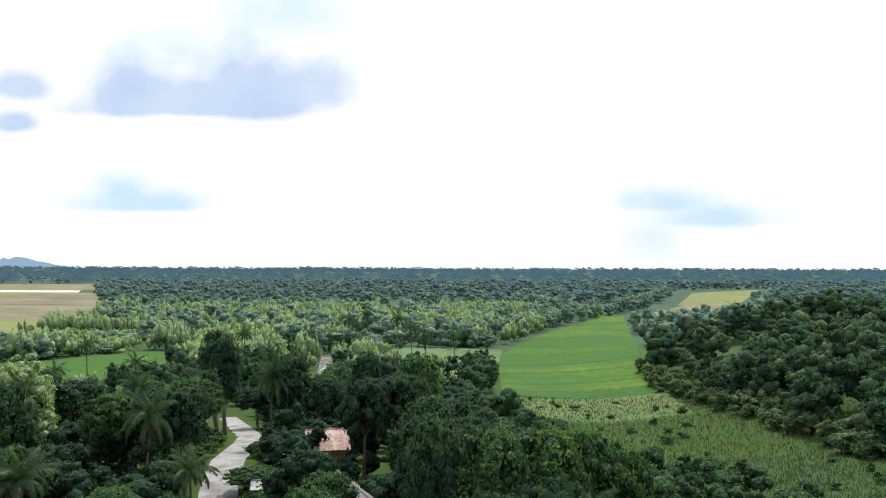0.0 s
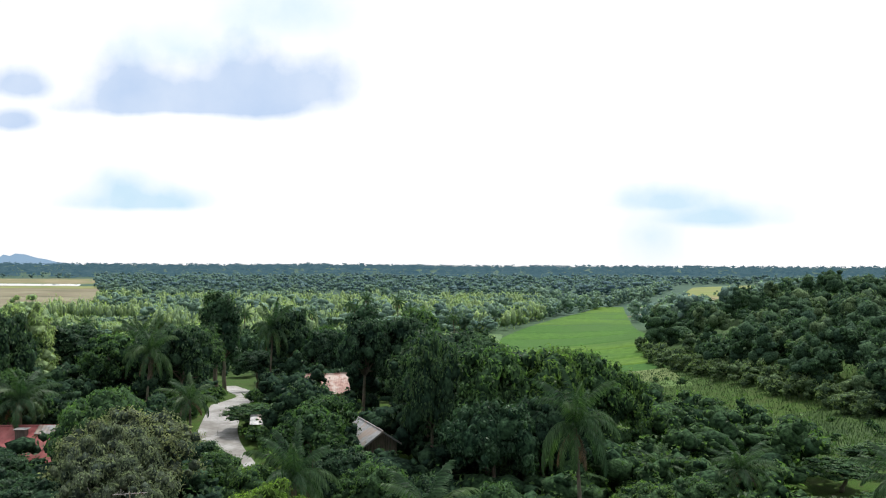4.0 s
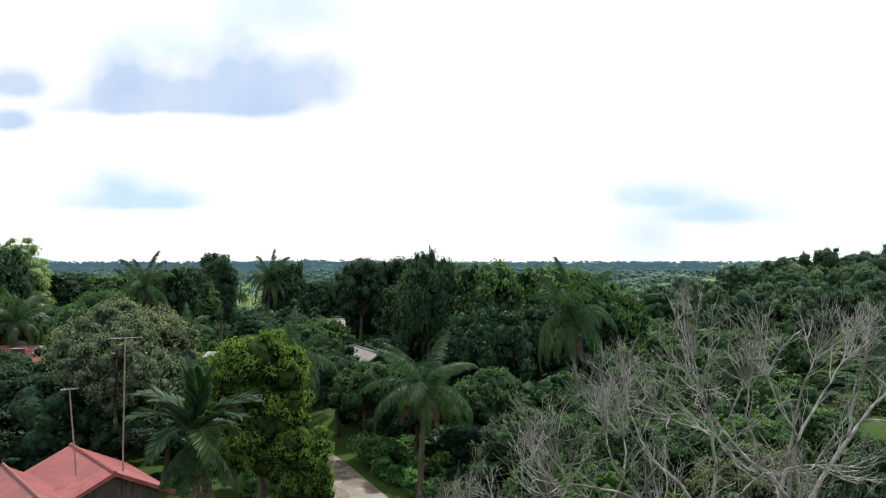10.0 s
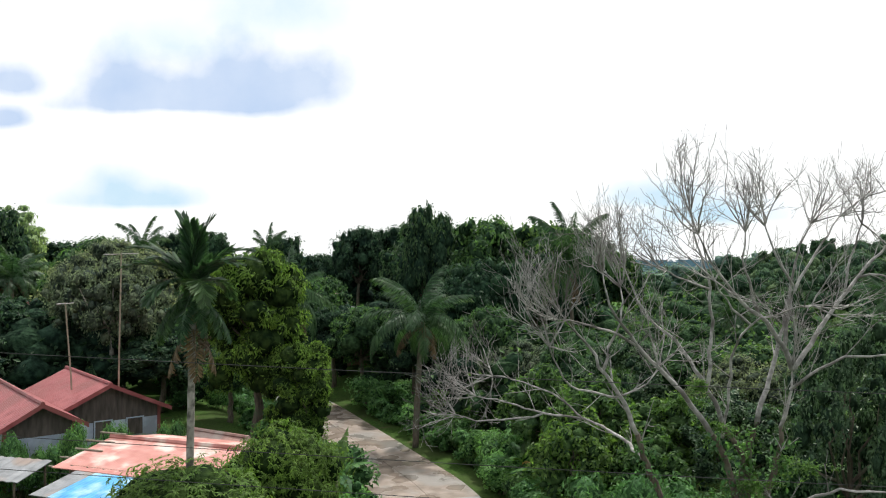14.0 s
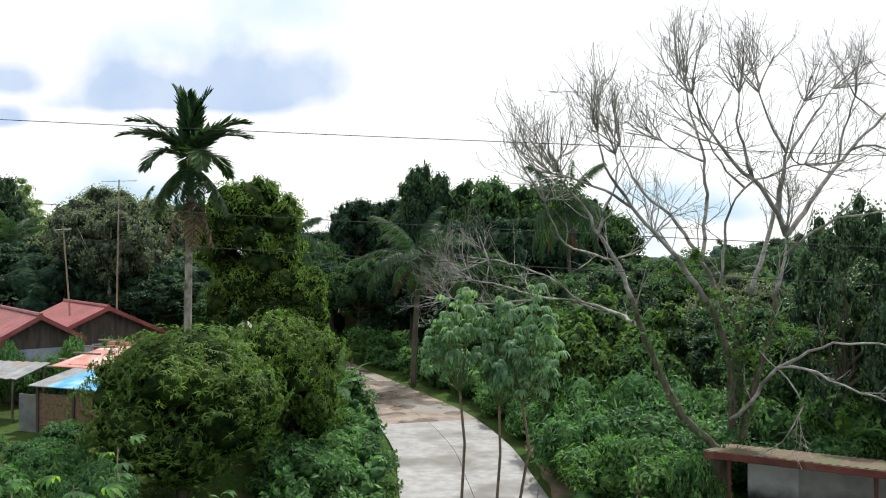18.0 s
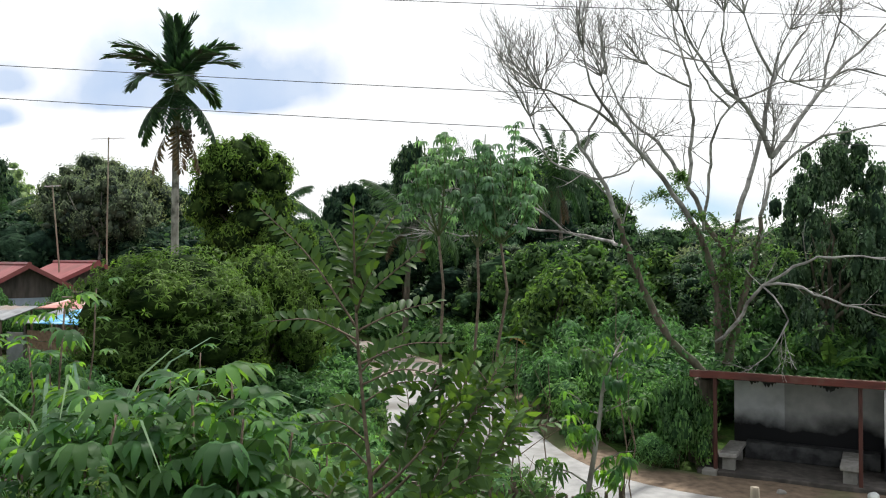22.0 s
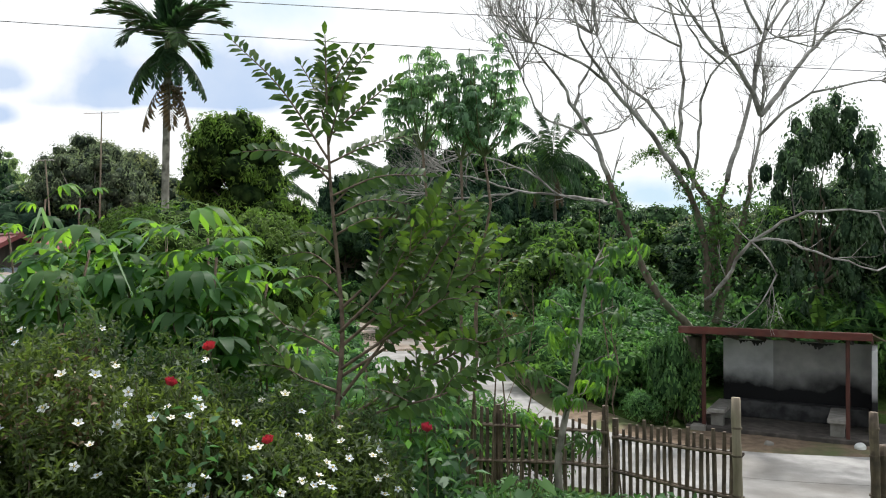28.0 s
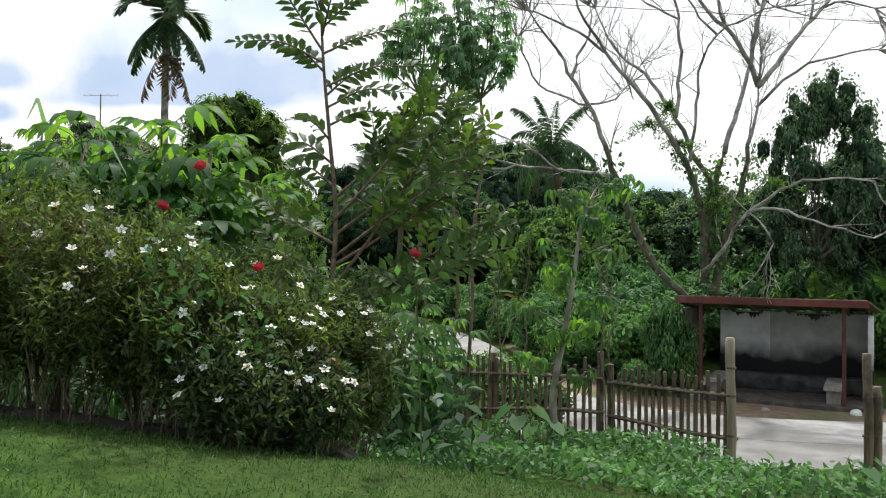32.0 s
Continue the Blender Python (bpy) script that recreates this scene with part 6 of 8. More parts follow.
        part("vine", quads("vine", leaf_quads(rng, p_, sd_[k_] * 0.4 + rng.normal(0, 0.5, (m_, 3)), 0.12 * (0.6 + 0.7 * rng.random(m_)), 0.035), LEAF_LIGHT), ob, "feathery light green climber on the bare limbs")
    part("twig_spray", twigs.mesh("twig_spray", BARK_DEAD), ob)
    return ob


dead_tree()


# ---------------------------------------------------------------- areca palm
def areca():
    rng = np.random.default_rng(51)
    x, y = -6.85, 21.6
    z = gz1(x, y)
    ob = thing("areca_palm", "tall slender betel palm with a tuft of stiff dark fronds", "palm tree", (x, y, z))
    top = 10.12 - z
    t = np.linspace(0, 1, 26)
    rad = 0.115 - 0.03 * t + 0.006 * (np.arange(26) % 2)
    part("trunk", Soup().tube(np.stack([0.1 * t, 0 * t, -0.4 + t * (top - 0.9 + 0.4)], 1), rad, 10).mesh("trunk", BARK_PALE, True), ob)
    part("crownshaft", Soup().tube([(0.1, 0, top - 0.95), (0.1, 0, top - 0.6), (0.1, 0, top + 0.1)], [0.11, 0.125, 0.06], 10).mesh("crownshaft", STEM_GREEN, True), ob, "smooth green sheath below the fronds")
    kinds = [frond_mesh(rng, 1.85, a, 46, 0.62, 0.12, LEAF_PALM, d, stiff=0.9) for a, d in ((0.7, 0.0), (1.35, 0.05), (1.9, 0.12))]
    for i, (a, tilt, s, k) in enumerate(((165, -46, 1.12, 0), (12, -42, 1.1, 0), (265, -50, 1.0, 0), (80, -46, 0.95, 0), (184, -18, 1.16, 1), (-4, -16, 1.14, 1), (150, -8, 1.1, 1), (32, -8, 1.1, 1), (212, -2, 1.1, 1), (328, -4, 1.1, 1),
                                         (240, 16, 1.0, 2), (300, 16, 1.0, 2), (110, 14, 1.0, 2), (60, 14, 0.95, 2))):
        m = Matrix.Translation((0.1, 0, top)) @ Matrix.Rotation(radians(a), 4, "Z") @ Matrix.Rotation(radians(tilt), 4, "Y") @ Matrix.Scale(s * 0.94, 4)
        part("frond", kinds[k], ob, m=m)
    low_frond = frond_mesh(rng, 1.9, 0.8, 40, 0.42, 0.08, LEAF_PALM, 0.5)
    for a, s in ((165, 0.95), (200, 0.85), (15, 0.9), (345, 0.8), (270, 0.85), (95, 0.85), (230, 0.75), (310, 0.75)):
        m = Matrix.Translation((0.1, 0, top - 0.1)) @ Matrix.Rotation(radians(a), 4, "Z") @ Matrix.Rotation(radians(84), 4, "Y") @ Matrix.Scale(s, 4)
        part("hanging_frond", low_frond, ob, m=m)
    nuts = Soup()
    for q_ in range(46):
        c_ = np.array([0.38, -0.05, top - 1.5]) + rng.normal(0, 1, 3) * [0.09, 0.09, 0.22]
        nuts.add(c_ + BALLS[1][0] * [0.035, 0.035, 0.05], BALLS[1][1].tolist())
    part("fruit_bunch", nuts.mesh("fruit_bunch", STEM_BROWN, True), ob, "hanging bunch of brownish nuts")["kind"] = "stuff"
    brown = frond_mesh(rng, 1.5, 0.5, 20, 0.4, 0.07, LEAF_BROWN, 0.5)
    for a, zz in ((190, 0.95), (30, 0.9), (300, 1.0)):
        m = Matrix.Translation((0.1, 0, top - zz)) @ Matrix.Rotation(radians(a), 4, "Z") @ Matrix.Rotation(radians(104), 4, "Y")
        part("dead_frond", brown, ob, "withered brown frond hanging on the trunk", m)
    return ob


areca()


# ---------------------------------------------------------------- houses
def slope_sheet(a, b, c, d, thick=0.05, waves=0, wave_h=0.03):
    """A roof sheet between eave a-b and ridge d-c, corrugated down its fall, with thickness."""
    a, b, c, d = (np.asarray(q, float) for q in (a, b, c, d))
    n = max(2, waves * 2 + 1)
    nrm = unit(np.cross(b - a, d - a))
    nrm = nrm if nrm[2] > 0 else -nrm
    v, f = [], []
    for k in range(n):
        t = k / (n - 1)
        lift = nrm * (wave_h * (k % 2) if waves else 0)
        lo, hi = a + (b - a) * t + lift, d + (c - d) * t + lift
        v += [lo, hi, lo - nrm * thick, hi - nrm * thick]
    for k in range(n - 1):
        o = 4 * k
        f += [(o, o + 4, o + 5, o + 1), (o + 2, o + 3, o + 7, o + 6), (o, o + 2, o + 6, o + 4), (o + 1, o + 5, o + 7, o + 3)]
    f += [(0, 1, 3, 2), (4 * n - 4, 4 * n - 2, 4 * n - 1, 4 * n - 3)]
    return [tuple(q) for q in v], f


def gable_house(name, label, at, rz, length, half, eave, ridge, roof_mat, wall_mat, low=0.0, over=0.45, gable_mat=None, wing=None, windows=(), waves=18, trim=None):
    """A house whose ridge runs along local x from -length to 0, front gable at x = 0. Heights from its ground."""
    ob = thing(name, label, "house", at, rz)
    th = 0.12

    def body(x0, x1, yc, hw, ev, rg, tag):
        for nm, lo, hi in (("wall", (x0, yc - hw, low), (x1, yc - hw + th, ev)), ("wall", (x0, yc + hw - th, low), (x1, yc + hw, ev)),
                           ("wall", (x1 - th, yc - hw + th, low), (x1, yc + hw - th, ev)), ("wall", (x0, yc - hw + th, low), (x0 + th, yc + hw - th, ev))):
            part(nm, Soup().box(lo, hi).mesh("wall", wall_mat), ob)
        for x in (x0 + 0.02, x1 - th - 0.01):
            s = Soup()
            lo_ = ev - 0.6 if gable_mat else ev
            f0, f1 = x + (0.0 if x < x1 - 1 else 0.02), x + th + (0.0 if x < x1 - 1 else 0.02)
            v = [(q, yy, zz) for q in (f0, f1) for yy, zz in ((yc - hw, lo_), (yc + hw, lo_), (yc + hw, ev + 0.01), (yc, rg - 0.12), (yc - hw, ev + 0.01))]
            part("gable_board", s.add(v, [(0, 1, 2, 3, 4), (9, 8, 7, 6, 5), (0, 5, 6, 1), (1, 6, 7, 2), (2, 7, 8, 3), (3, 8, 9, 4), (4, 9, 5, 0)]).mesh("gable_board", gable_mat or wall_mat), ob, "dark boarded gable")
        k = (rg - ev) / hw
        for sgn in (-1, 1):
            e = yc + sgn * (hw + over)
            ez = ev - k * over
            v, f = slope_sheet((x0 - over, e, ez), (x1 + over, e, ez), (x1 + over, yc, rg), (x0 - over, yc, rg), 0.03, waves * 2, 0.014)
            part("roof_sheet", Soup().add(v, f).mesh("roof_sheet", roof_mat), ob)
            for x in (x1 + over - 0.03,):
                q = Soup()
                q.add([(x, e, ez - 0.14), (x + 0.05, e, ez - 0.14), (x + 0.05, yc, rg - 0.14), (x, yc, rg - 0.14), (x, e, ez + 0.05), (x + 0.05, e, ez + 0.05), (x + 0.05, yc, rg + 0.05), (x, yc, rg + 0.05)],
                      [(0, 1, 2, 3), (4, 7, 6, 5), (0, 4, 5, 1), (1, 5, 6, 2), (2, 6, 7, 3), (3, 7, 4, 0)])
                part("bargeboard", q.mesh("bargeboard", trim or roof_mat), ob)
        part("ridge_cap", Soup().tube([(x0 - over, yc, rg + 0.03), (x1 + over, yc, rg + 0.03)], [0.09, 0.09], 6).mesh("ridge_cap", roof_mat), ob)
        for y in (yc - hw, yc + hw):
            part("corner_post", Soup().box((x1 - 0.06, y - 0.07, low), (x1 + 0.06, y + 0.07, ev)).mesh("corner_post", trim or WALL_DARK), ob)

    body(-length, 0, 0, half, eave, ridge, "")
    if wing:
        body(*wing, "")
    for y, z0, w, h in windows:
        wd = part("window", Soup().box((0.0, y - w / 2, z0), (0.05, y + w / 2, z0 + h)).mesh("window", WALL_DARK), ob, "dark louvred window")
        part("frame", Soup().box((0.05, y - w / 2, z0), (0.08, y - w / 2 + 0.06, z0 + h)).box((0.05, y + w / 2 - 0.06, z0), (0.08, y + w / 2, z0 + h)).box((0.05, y - w / 2, z0 + h - 0.05), (0.08, y + w / 2, z0 + h)).mesh("frame", WALL_BLUE), wd)
    return ob


# red-roofed house with pale blue walls; its ridge points towards the garden
gA = min(gz1(-14.8, 35.5), gz1(-13, 38), gz1(-18, 36))
gable_house("village_house", "pale blue house with a red painted iron roof", (-15.28, 36.05, gA), -49.6, 6.3, 2.3, 4.22 - gA, 5.31 - gA, ROOF_RED, WALL_BLUE, low=-0.4, gable_mat=WALL_DARK,
            wing=(-4.2, 3.1, -3.5, 1.25, 4.55 - gA, 5.25 - gA), windows=((-0.2, 0.9, 0.8, 0.8), (1.2, 0.9, 0.8, 0.8)), trim=ROOF_RED)
gB = gz1(-10.5, 29)


def hut_pink():
    ob = thing("village_house", "low hut with a faded salmon iron roof and woven bamboo walls", "house", (-13.0, 26.95, gB), -19)
    rid, ev = 4.27 - gB, 3.88 - gB
    for lo, hi in (((0, 0.5, -0.4), (5.0, 0.6, ev)), ((0, 5.0, -0.4), (5.0, 5.1, ev)), ((0, 0.6, -0.4), (0.1, 5.0, ev)), ((4.9, 0.6, -0.4), (5.0, 5.0, ev))):
        part("wall", Soup().box(lo, hi).mesh("wall", WALL_BROWN), ob)
    for k in range(8):
        part("wall_post", Soup().box((0.1 + k * 0.68, 0.44, -0.4), (0.17 + k * 0.68, 0.5, ev)).mesh("wall_post", BAMBOO), ob)
    v, f = slope_sheet((-0.5, 0.2, ev - 0.06), (5.4, 0.2, ev - 0.06), (5.4, 3.0, rid), (-0.5, 3.0, rid), 0.03, 52, 0.014)
    part("roof_sheet", Soup().add(v, f).mesh("roof_sheet", ROOF_PINK), ob)
    v, f = slope_sheet((-0.5, 5.7, ev - 0.06), (5.4, 5.7, ev - 0.06), (5.4, 3.0, rid), (-0.5, 3.0, rid), 0.03, 52, 0.014)
    part("roof_sheet", Soup().add(v, f).mesh("roof_sheet", ROOF_PINK), ob)
    part("ridge_cap", Soup().tube([(-0.5, 3.0, rid + 0.03), (5.4, 3.0, rid + 0.03)], [0.1, 0.1], 6).mesh("ridge_cap", ROOF_PINK), ob)
    for k in range(5):
        part("rafter", Soup().tube([(-0.9 - 0.1 * (k % 2), 0.5 + 0.6 * k, ev - 0.12 + 0.17 * k), (0.3, 0.5 + 0.6 * k, ev - 0.12 + 0.17 * k)], [0.035, 0.035], 6).mesh("rafter", BAMBOO_PALE), ob, "bamboo pole end sticking out")
    return ob


hut_pink()


def lean_to():
    z = gz1(-12.3, 26)
    ob = thing("lean_to", "lean-to of brown boards with a blue tarpaulin and zinc roof", "hut", (-12.85, 25.45, z), -21)
    ev, hi = 3.48 - z, 3.82 - z
    v, f = slope_sheet((0.55, -0.2, ev), (2.75, -0.2, ev), (2.75, 1.55, hi), (0.75, 1.55, hi), 0.03, 14, 0.012)
    part("roof_sheet", Soup().add(v, f).mesh("roof_sheet", ROOF_BLUE), ob, "blue tarpaulin over the sheet")
    v, f = slope_sheet((-0.2, -0.2, ev - 0.01), (0.55, -0.2, ev - 0.01), (0.75, 1.55, hi - 0.01), (-0.1, 1.55, hi - 0.01), 0.03, 6, 0.014)
    part("roof_sheet", Soup().add(v, f).mesh("roof_sheet", ROOF_ZINC), ob, "pale zinc sheet")
    for k in range(5):
        part("board", Soup().box((0.0, 0.0, -0.4 + k * 0.34), (2.9, 0.05, -0.08 + k * 0.34)).mesh("board", WALL_BROWN), ob)
    for x in (0.0, 1.5, 2.9):
        part("post", Soup().box((x, -0.05, -0.4), (x + 0.09, 0.0, ev - 0.02)).mesh("post", WALL_DARK), ob)
    part("panel", Soup().box((-0.9, 0.1, -0.4), (-0.05, 0.14, ev - 0.35)).mesh("panel", ROOF_ZINC), ob, "upright pale metal sheet")
    return ob


lean_to()


def zinc_shelter():
    z = gz1(-15.5, 28)
    ob = thing("shelter", "open shelter with a grey corrugated sheet roof", "shelter", (-16.1, 27.2, z), -14)
    v, f = slope_sheet((-1.2, 0, 3.45 - z), (1.9, 0, 3.45 - z), (1.9, 1.6, 3.8 - z), (-1.2, 1.6, 3.8 - z), 0.03, 8, 0.03)
    part("roof_sheet", Soup().add(v, f).mesh("roof_sheet", ROOF_ZINC), ob)
    for x in (-1.0, 0.4, 1.7):
        for y, h in ((0.1, 3.42), (1.5, 3.73)):
            part("post", Soup().tube([(x, y, -0.3), (x, y, h - z)], [0.045, 0.04], 6).mesh("post", BAMBOO), ob)
    return ob


zinc_shelter()
for x, y, rz, L, hw, ev, rg, mat, lab in ((-8.6, 33.5, -30, 2.4, 1.3, 2.9, 3.5, ROOF_RUST, "small hut with a dark rusty roof"), (-36.4, 73.6, 4, 9, 3.6, 4.6, 6.9, ROOF_RED, "house with a red painted roof among palms"),
                                          (-15.6, 110.5, 14, 5.0, 2.8, 4.9, 6.8, ROOF_RUST, "house with a rusty streaked roof among trees"), (-7.3, 77.4, -65, 15, 1.5, 4.9, 5.9, ROOF_ZINC, "house with a shiny zinc roof under trees"),
                                          (-22.2, 93.5, 10, 1.5, 0.8, 3.7, 4.2, ROOF_ZINC, "tiny roadside stall with a zinc roof"), (-5.2, 69, -15, 4, 2.2, 3.2, 4.2, ROOF_RUST, "low house with a patched rusty roof"),
                                          (-30, 48, -40, 5, 2.4, 3.9, 4.7, ROOF_ZINC, "house with a pale zinc roof under trees")):
    z = gz1(x, y)
    hb = gable_house("village_house", lab, (x, y, z), rz, L, hw, ev - z, rg - z, mat, WALL_DARK if mat is ROOF_ZINC else WALL_BROWN, low=-0.6, waves=12)
    if mat is ROOF_RED:
        v, f = slope_sheet((-2.2, -1.1, rg - z - 0.5), (0.4, -1.1, rg - z - 0.5), (0.4, 0, rg - z + 0.1), (-2.2, 0, rg - z + 0.1), 0.03, 8, 0.02)
        part("roof_patch", Soup().add(v, f).mesh("roof_patch", ROOF_ZINC), hb, "pale zinc sheets patching the ridge")
        part("roof_vent", Soup().box((-3.7, -1.5, rg - z - 0.9), (-2.8, -0.8, rg - z - 0.05), 0.03).mesh("roof_vent", WALL_DARK), hb, "small raised vent with a zinc lid")
        part("vent_lid", Soup().box((-3.85, -1.65, rg - z - 0.05), (-2.65, -0.65, rg - z), 0.02).mesh("vent_lid", ROOF_ZINC), hb)


# ---------------------------------------------------------------- roadside shelter
def waiting_shed():
    x, y = 6.75, 20.6
    z = 0.02
    ob = thing("waiting_shed", "open roadside waiting shed with red timber roof and white back wall", "shed", (x, y, z), -28.7)
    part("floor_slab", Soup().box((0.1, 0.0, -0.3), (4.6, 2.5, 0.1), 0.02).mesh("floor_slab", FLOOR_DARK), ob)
    # roof falls to the back
    v, f = slope_sheet((-0.05, 2.9, 2.18), (4.6, 2.9, 2.18), (4.3, -0.05, 2.6), (-0.05, -0.05, 2.6), 0.035, 22, 0.02)
    part("roof_sheet", Soup().add(v, f).mesh("roof_sheet", SHED_DIRT), ob, "mossy rusted roof sheet")
    part("fascia", Soup().box((-0.05, -0.09, 2.42), (4.31, -0.05, 2.6), 0.01).mesh("fascia", SHED_RED), ob, "long red painted fascia board")
    for x0 in (-0.05, 4.27):
        q = Soup().add([(x0, -0.05, 2.44), (x0 + 0.04, -0.05, 2.44), (x0 + 0.04, 2.9, 2.03), (x0, 2.9, 2.03), (x0, -0.05, 2.57), (x0 + 0.04, -0.05, 2.57), (x0 + 0.04, 2.9, 2.15), (x0, 2.9, 2.15)],
                       [(0, 3, 2, 1), (4, 5, 6, 7), (0, 1, 5, 4), (1, 2, 6, 5), (2, 3, 7, 6), (3, 0, 4, 7)])
        part("side_board", q.mesh("side_board", SHED_RED), ob)
    for k in range(6):
        x0 = 0.3 + k * 0.7
        q = Soup().add([(x0, -0.04, 2.4), (x0 + 0.06, -0.04, 2.4), (x0 + 0.06, 2.85, 2.0), (x0, 2.85, 2.0), (x0, -0.04, 2.5), (x0 + 0.06, -0.04, 2.5), (x0 + 0.06, 2.85, 2.1), (x0, 2.85, 2.1)],
                       [(0, 3, 2, 1), (4, 5, 6, 7), (0, 1, 5, 4), (1, 2, 6, 5), (2, 3, 7, 6), (3, 0, 4, 7)])
        part("rafter", q.mesh("rafter", WALL_DARK), ob)
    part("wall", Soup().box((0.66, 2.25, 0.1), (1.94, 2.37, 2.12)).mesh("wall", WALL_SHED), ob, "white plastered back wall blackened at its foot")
    part("wall", Soup().box((1.94, 2.253, 0.1), (4.4, 2.373, 2.12)).mesh("wall", WALL_SHED_SHADED), ob, "back wall in a shaded copy of the plaster, blackened at its foot")
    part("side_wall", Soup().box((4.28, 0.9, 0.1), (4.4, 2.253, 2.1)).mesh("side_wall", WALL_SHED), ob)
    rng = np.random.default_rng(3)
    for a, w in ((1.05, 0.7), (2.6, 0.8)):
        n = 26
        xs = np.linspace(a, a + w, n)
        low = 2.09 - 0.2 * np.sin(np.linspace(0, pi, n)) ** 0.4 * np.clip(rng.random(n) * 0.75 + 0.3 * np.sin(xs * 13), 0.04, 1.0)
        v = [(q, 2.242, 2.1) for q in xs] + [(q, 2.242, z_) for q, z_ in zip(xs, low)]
        part("stain", raw("stain", v, [(k, n + k, n + k + 1, k + 1) for k in range(n - 1)], SHED_BLACK), ob, "dark ragged stain under the roof")
    for a in (0.5, 3.75):
        part("post", Soup().box((a, 0.05, 0.05), (a + 0.09, 0.14, 2.45), 0.012).mesh("post", SHED_POST), ob)
    part("post", Soup().box((4.24, 2.38, 0.0), (4.34, 2.48, 2.1)).mesh("post", SHED_RED), ob)
    part("back_bench", Soup().box((1.0, 1.75, 0.1), (4.2, 2.2, 0.52), 0.02).mesh("back_bench", SHED_BLACK), ob, "near-black bench along the wall")
    for a in (0.62, 3.35):
        b = part("bench", Soup().box((a, 0.12, 0.42), (a + 0.42, 1.75, 0.53), 0.015).mesh("bench", BENCH), ob, "concrete bench slab")
        for yy_ in (0.25, 1.35):
            part("support", Soup().box((a + 0.06, yy_, 0.08), (a + 0.36, yy_ + 0.2, 0.43)).mesh("support", BENCH), b)
    part("step", Soup().box((0.25, -0.15, -0.1), (0.6, 0.2, 0.13), 0.02).mesh("step", BENCH), ob)
    return ob


waiting_shed()


def lump(name, label, cat, x, y, r, material, seed, squash=0.75):
    rng = np.random.default_rng(seed)
    bm = bmesh.new()
    bmesh.ops.create_icosphere(bm, subdivisions=3, radius=r)
    for q in bm.verts:
        q.co *= 1 + 0.35 * noise.noise(q.co * (2.2 / r * 0.35) + Vector((seed, 0, 0)))
        q.co.z *= squash
    me = bpy.data.meshes.new(name)
    bm.to_mesh(me)
    bm.free()
    me.materials.append(material)
    ob = new(name, me)
    ob.matrix_basis = pose(x, y, gz1(x, y) + r * squash * 0.7)
    return tagged(ob, label, cat)


lump("sack", "crumpled white plastic sack by the shed", "sack", 10.15, 18.35, 0.13, PETAL_WHITE, 4)
lump("stone", "grey stone on the verge", "stone", 8.2, 18.7, 0.1, BENCH, 9)


# ---------------------------------------------------------------- bamboo fence and gate
def fence_run(name, label, a, b, n, height, rails, seed, post_at=(0.0, 0.5, 1.0), post_h=1.12, top=None):
    rng = np.random.default_rng(seed)
    ob = thing(name, label, "fence")
    a, b = np.array(a, float), np.array(b, float)
    d = unit(b - a)
    kinds = []
    for k in range(4):
        w = 0.025 + 0.006 * k / 3
        h = height * (0.96 + 0.03 * k)
        s = Soup().tube([(0, 0, -0.1), (0, 0, h * 0.33), (0.004, 0, h * 0.66), (0, 0, h)], [w, w * 0.95, w * 0.95, w * 0.85], 6)
        kinds.append(s.mesh("slat", BAMBOO))
    for i in range(n):
        t = (i + 0.5) / n
        p = a + (b - a) * t
        m = pose(p[0], p[1], gz1(*p), rng.normal(0, 0.5), rng.normal(0, 0.7), rng.random() * 360) @ Matrix.Diagonal((1, 1, (1 if top is None else (top - gz1(*p)) / height) + rng.normal(0, 0.022), 1))
        part("slat", kinds[int(rng.integers(4))], ob, m=m)
    for h in rails:
        ts = np.linspace(-0.01, 1.01, 7)
        for off in (-0.04, 0.04):
            pts = [(*(a + (b - a) * t + np.array([-d[1], d[0]]) * off), gz1(*(a + (b - a) * t)) + h * (height if top is None else top - gz1(*(a + (b - a) * t)))) for t in ts]
            part("rail", Soup().tube(pts, [0.022] * 7, 6).mesh("rail", BAMBOO), ob)
    for t in post_at:
        p = a + (b - a) * t
        part("post", Soup().tube([(p[0], p[1] + 0.07, gz1(*p) - 0.2), (p[0], p[1] + 0.07, gz1(*p) + height * post_h)], [0.05, 0.045], 8).mesh("post", BAMBOO), ob, "thicker bamboo post")
    return ob


fence_run("bamboo_fence", "weathered dark bamboo picket fence along the garden", (0.0, 12.45), (2.95, 11.35), 30, 1.1, (0.38, 0.84), 1, top=2.08)
fence_run("bamboo_fence", "weathered bamboo fence half hidden behind the flowers", (-7.0, 12.3), (-0.1, 12.46), 48, 1.05, (0.3, 0.86), 2, (0, 0.25, 0.5, 0.75))
fence_run("bamboo_gate", "open-work bamboo gate with widely spaced slats", (3.05, 11.3), (4.5, 10.42), 18, 1.08, (0.36, 0.82), 3, (0.02, 0.98), 1.0, top=2.05)
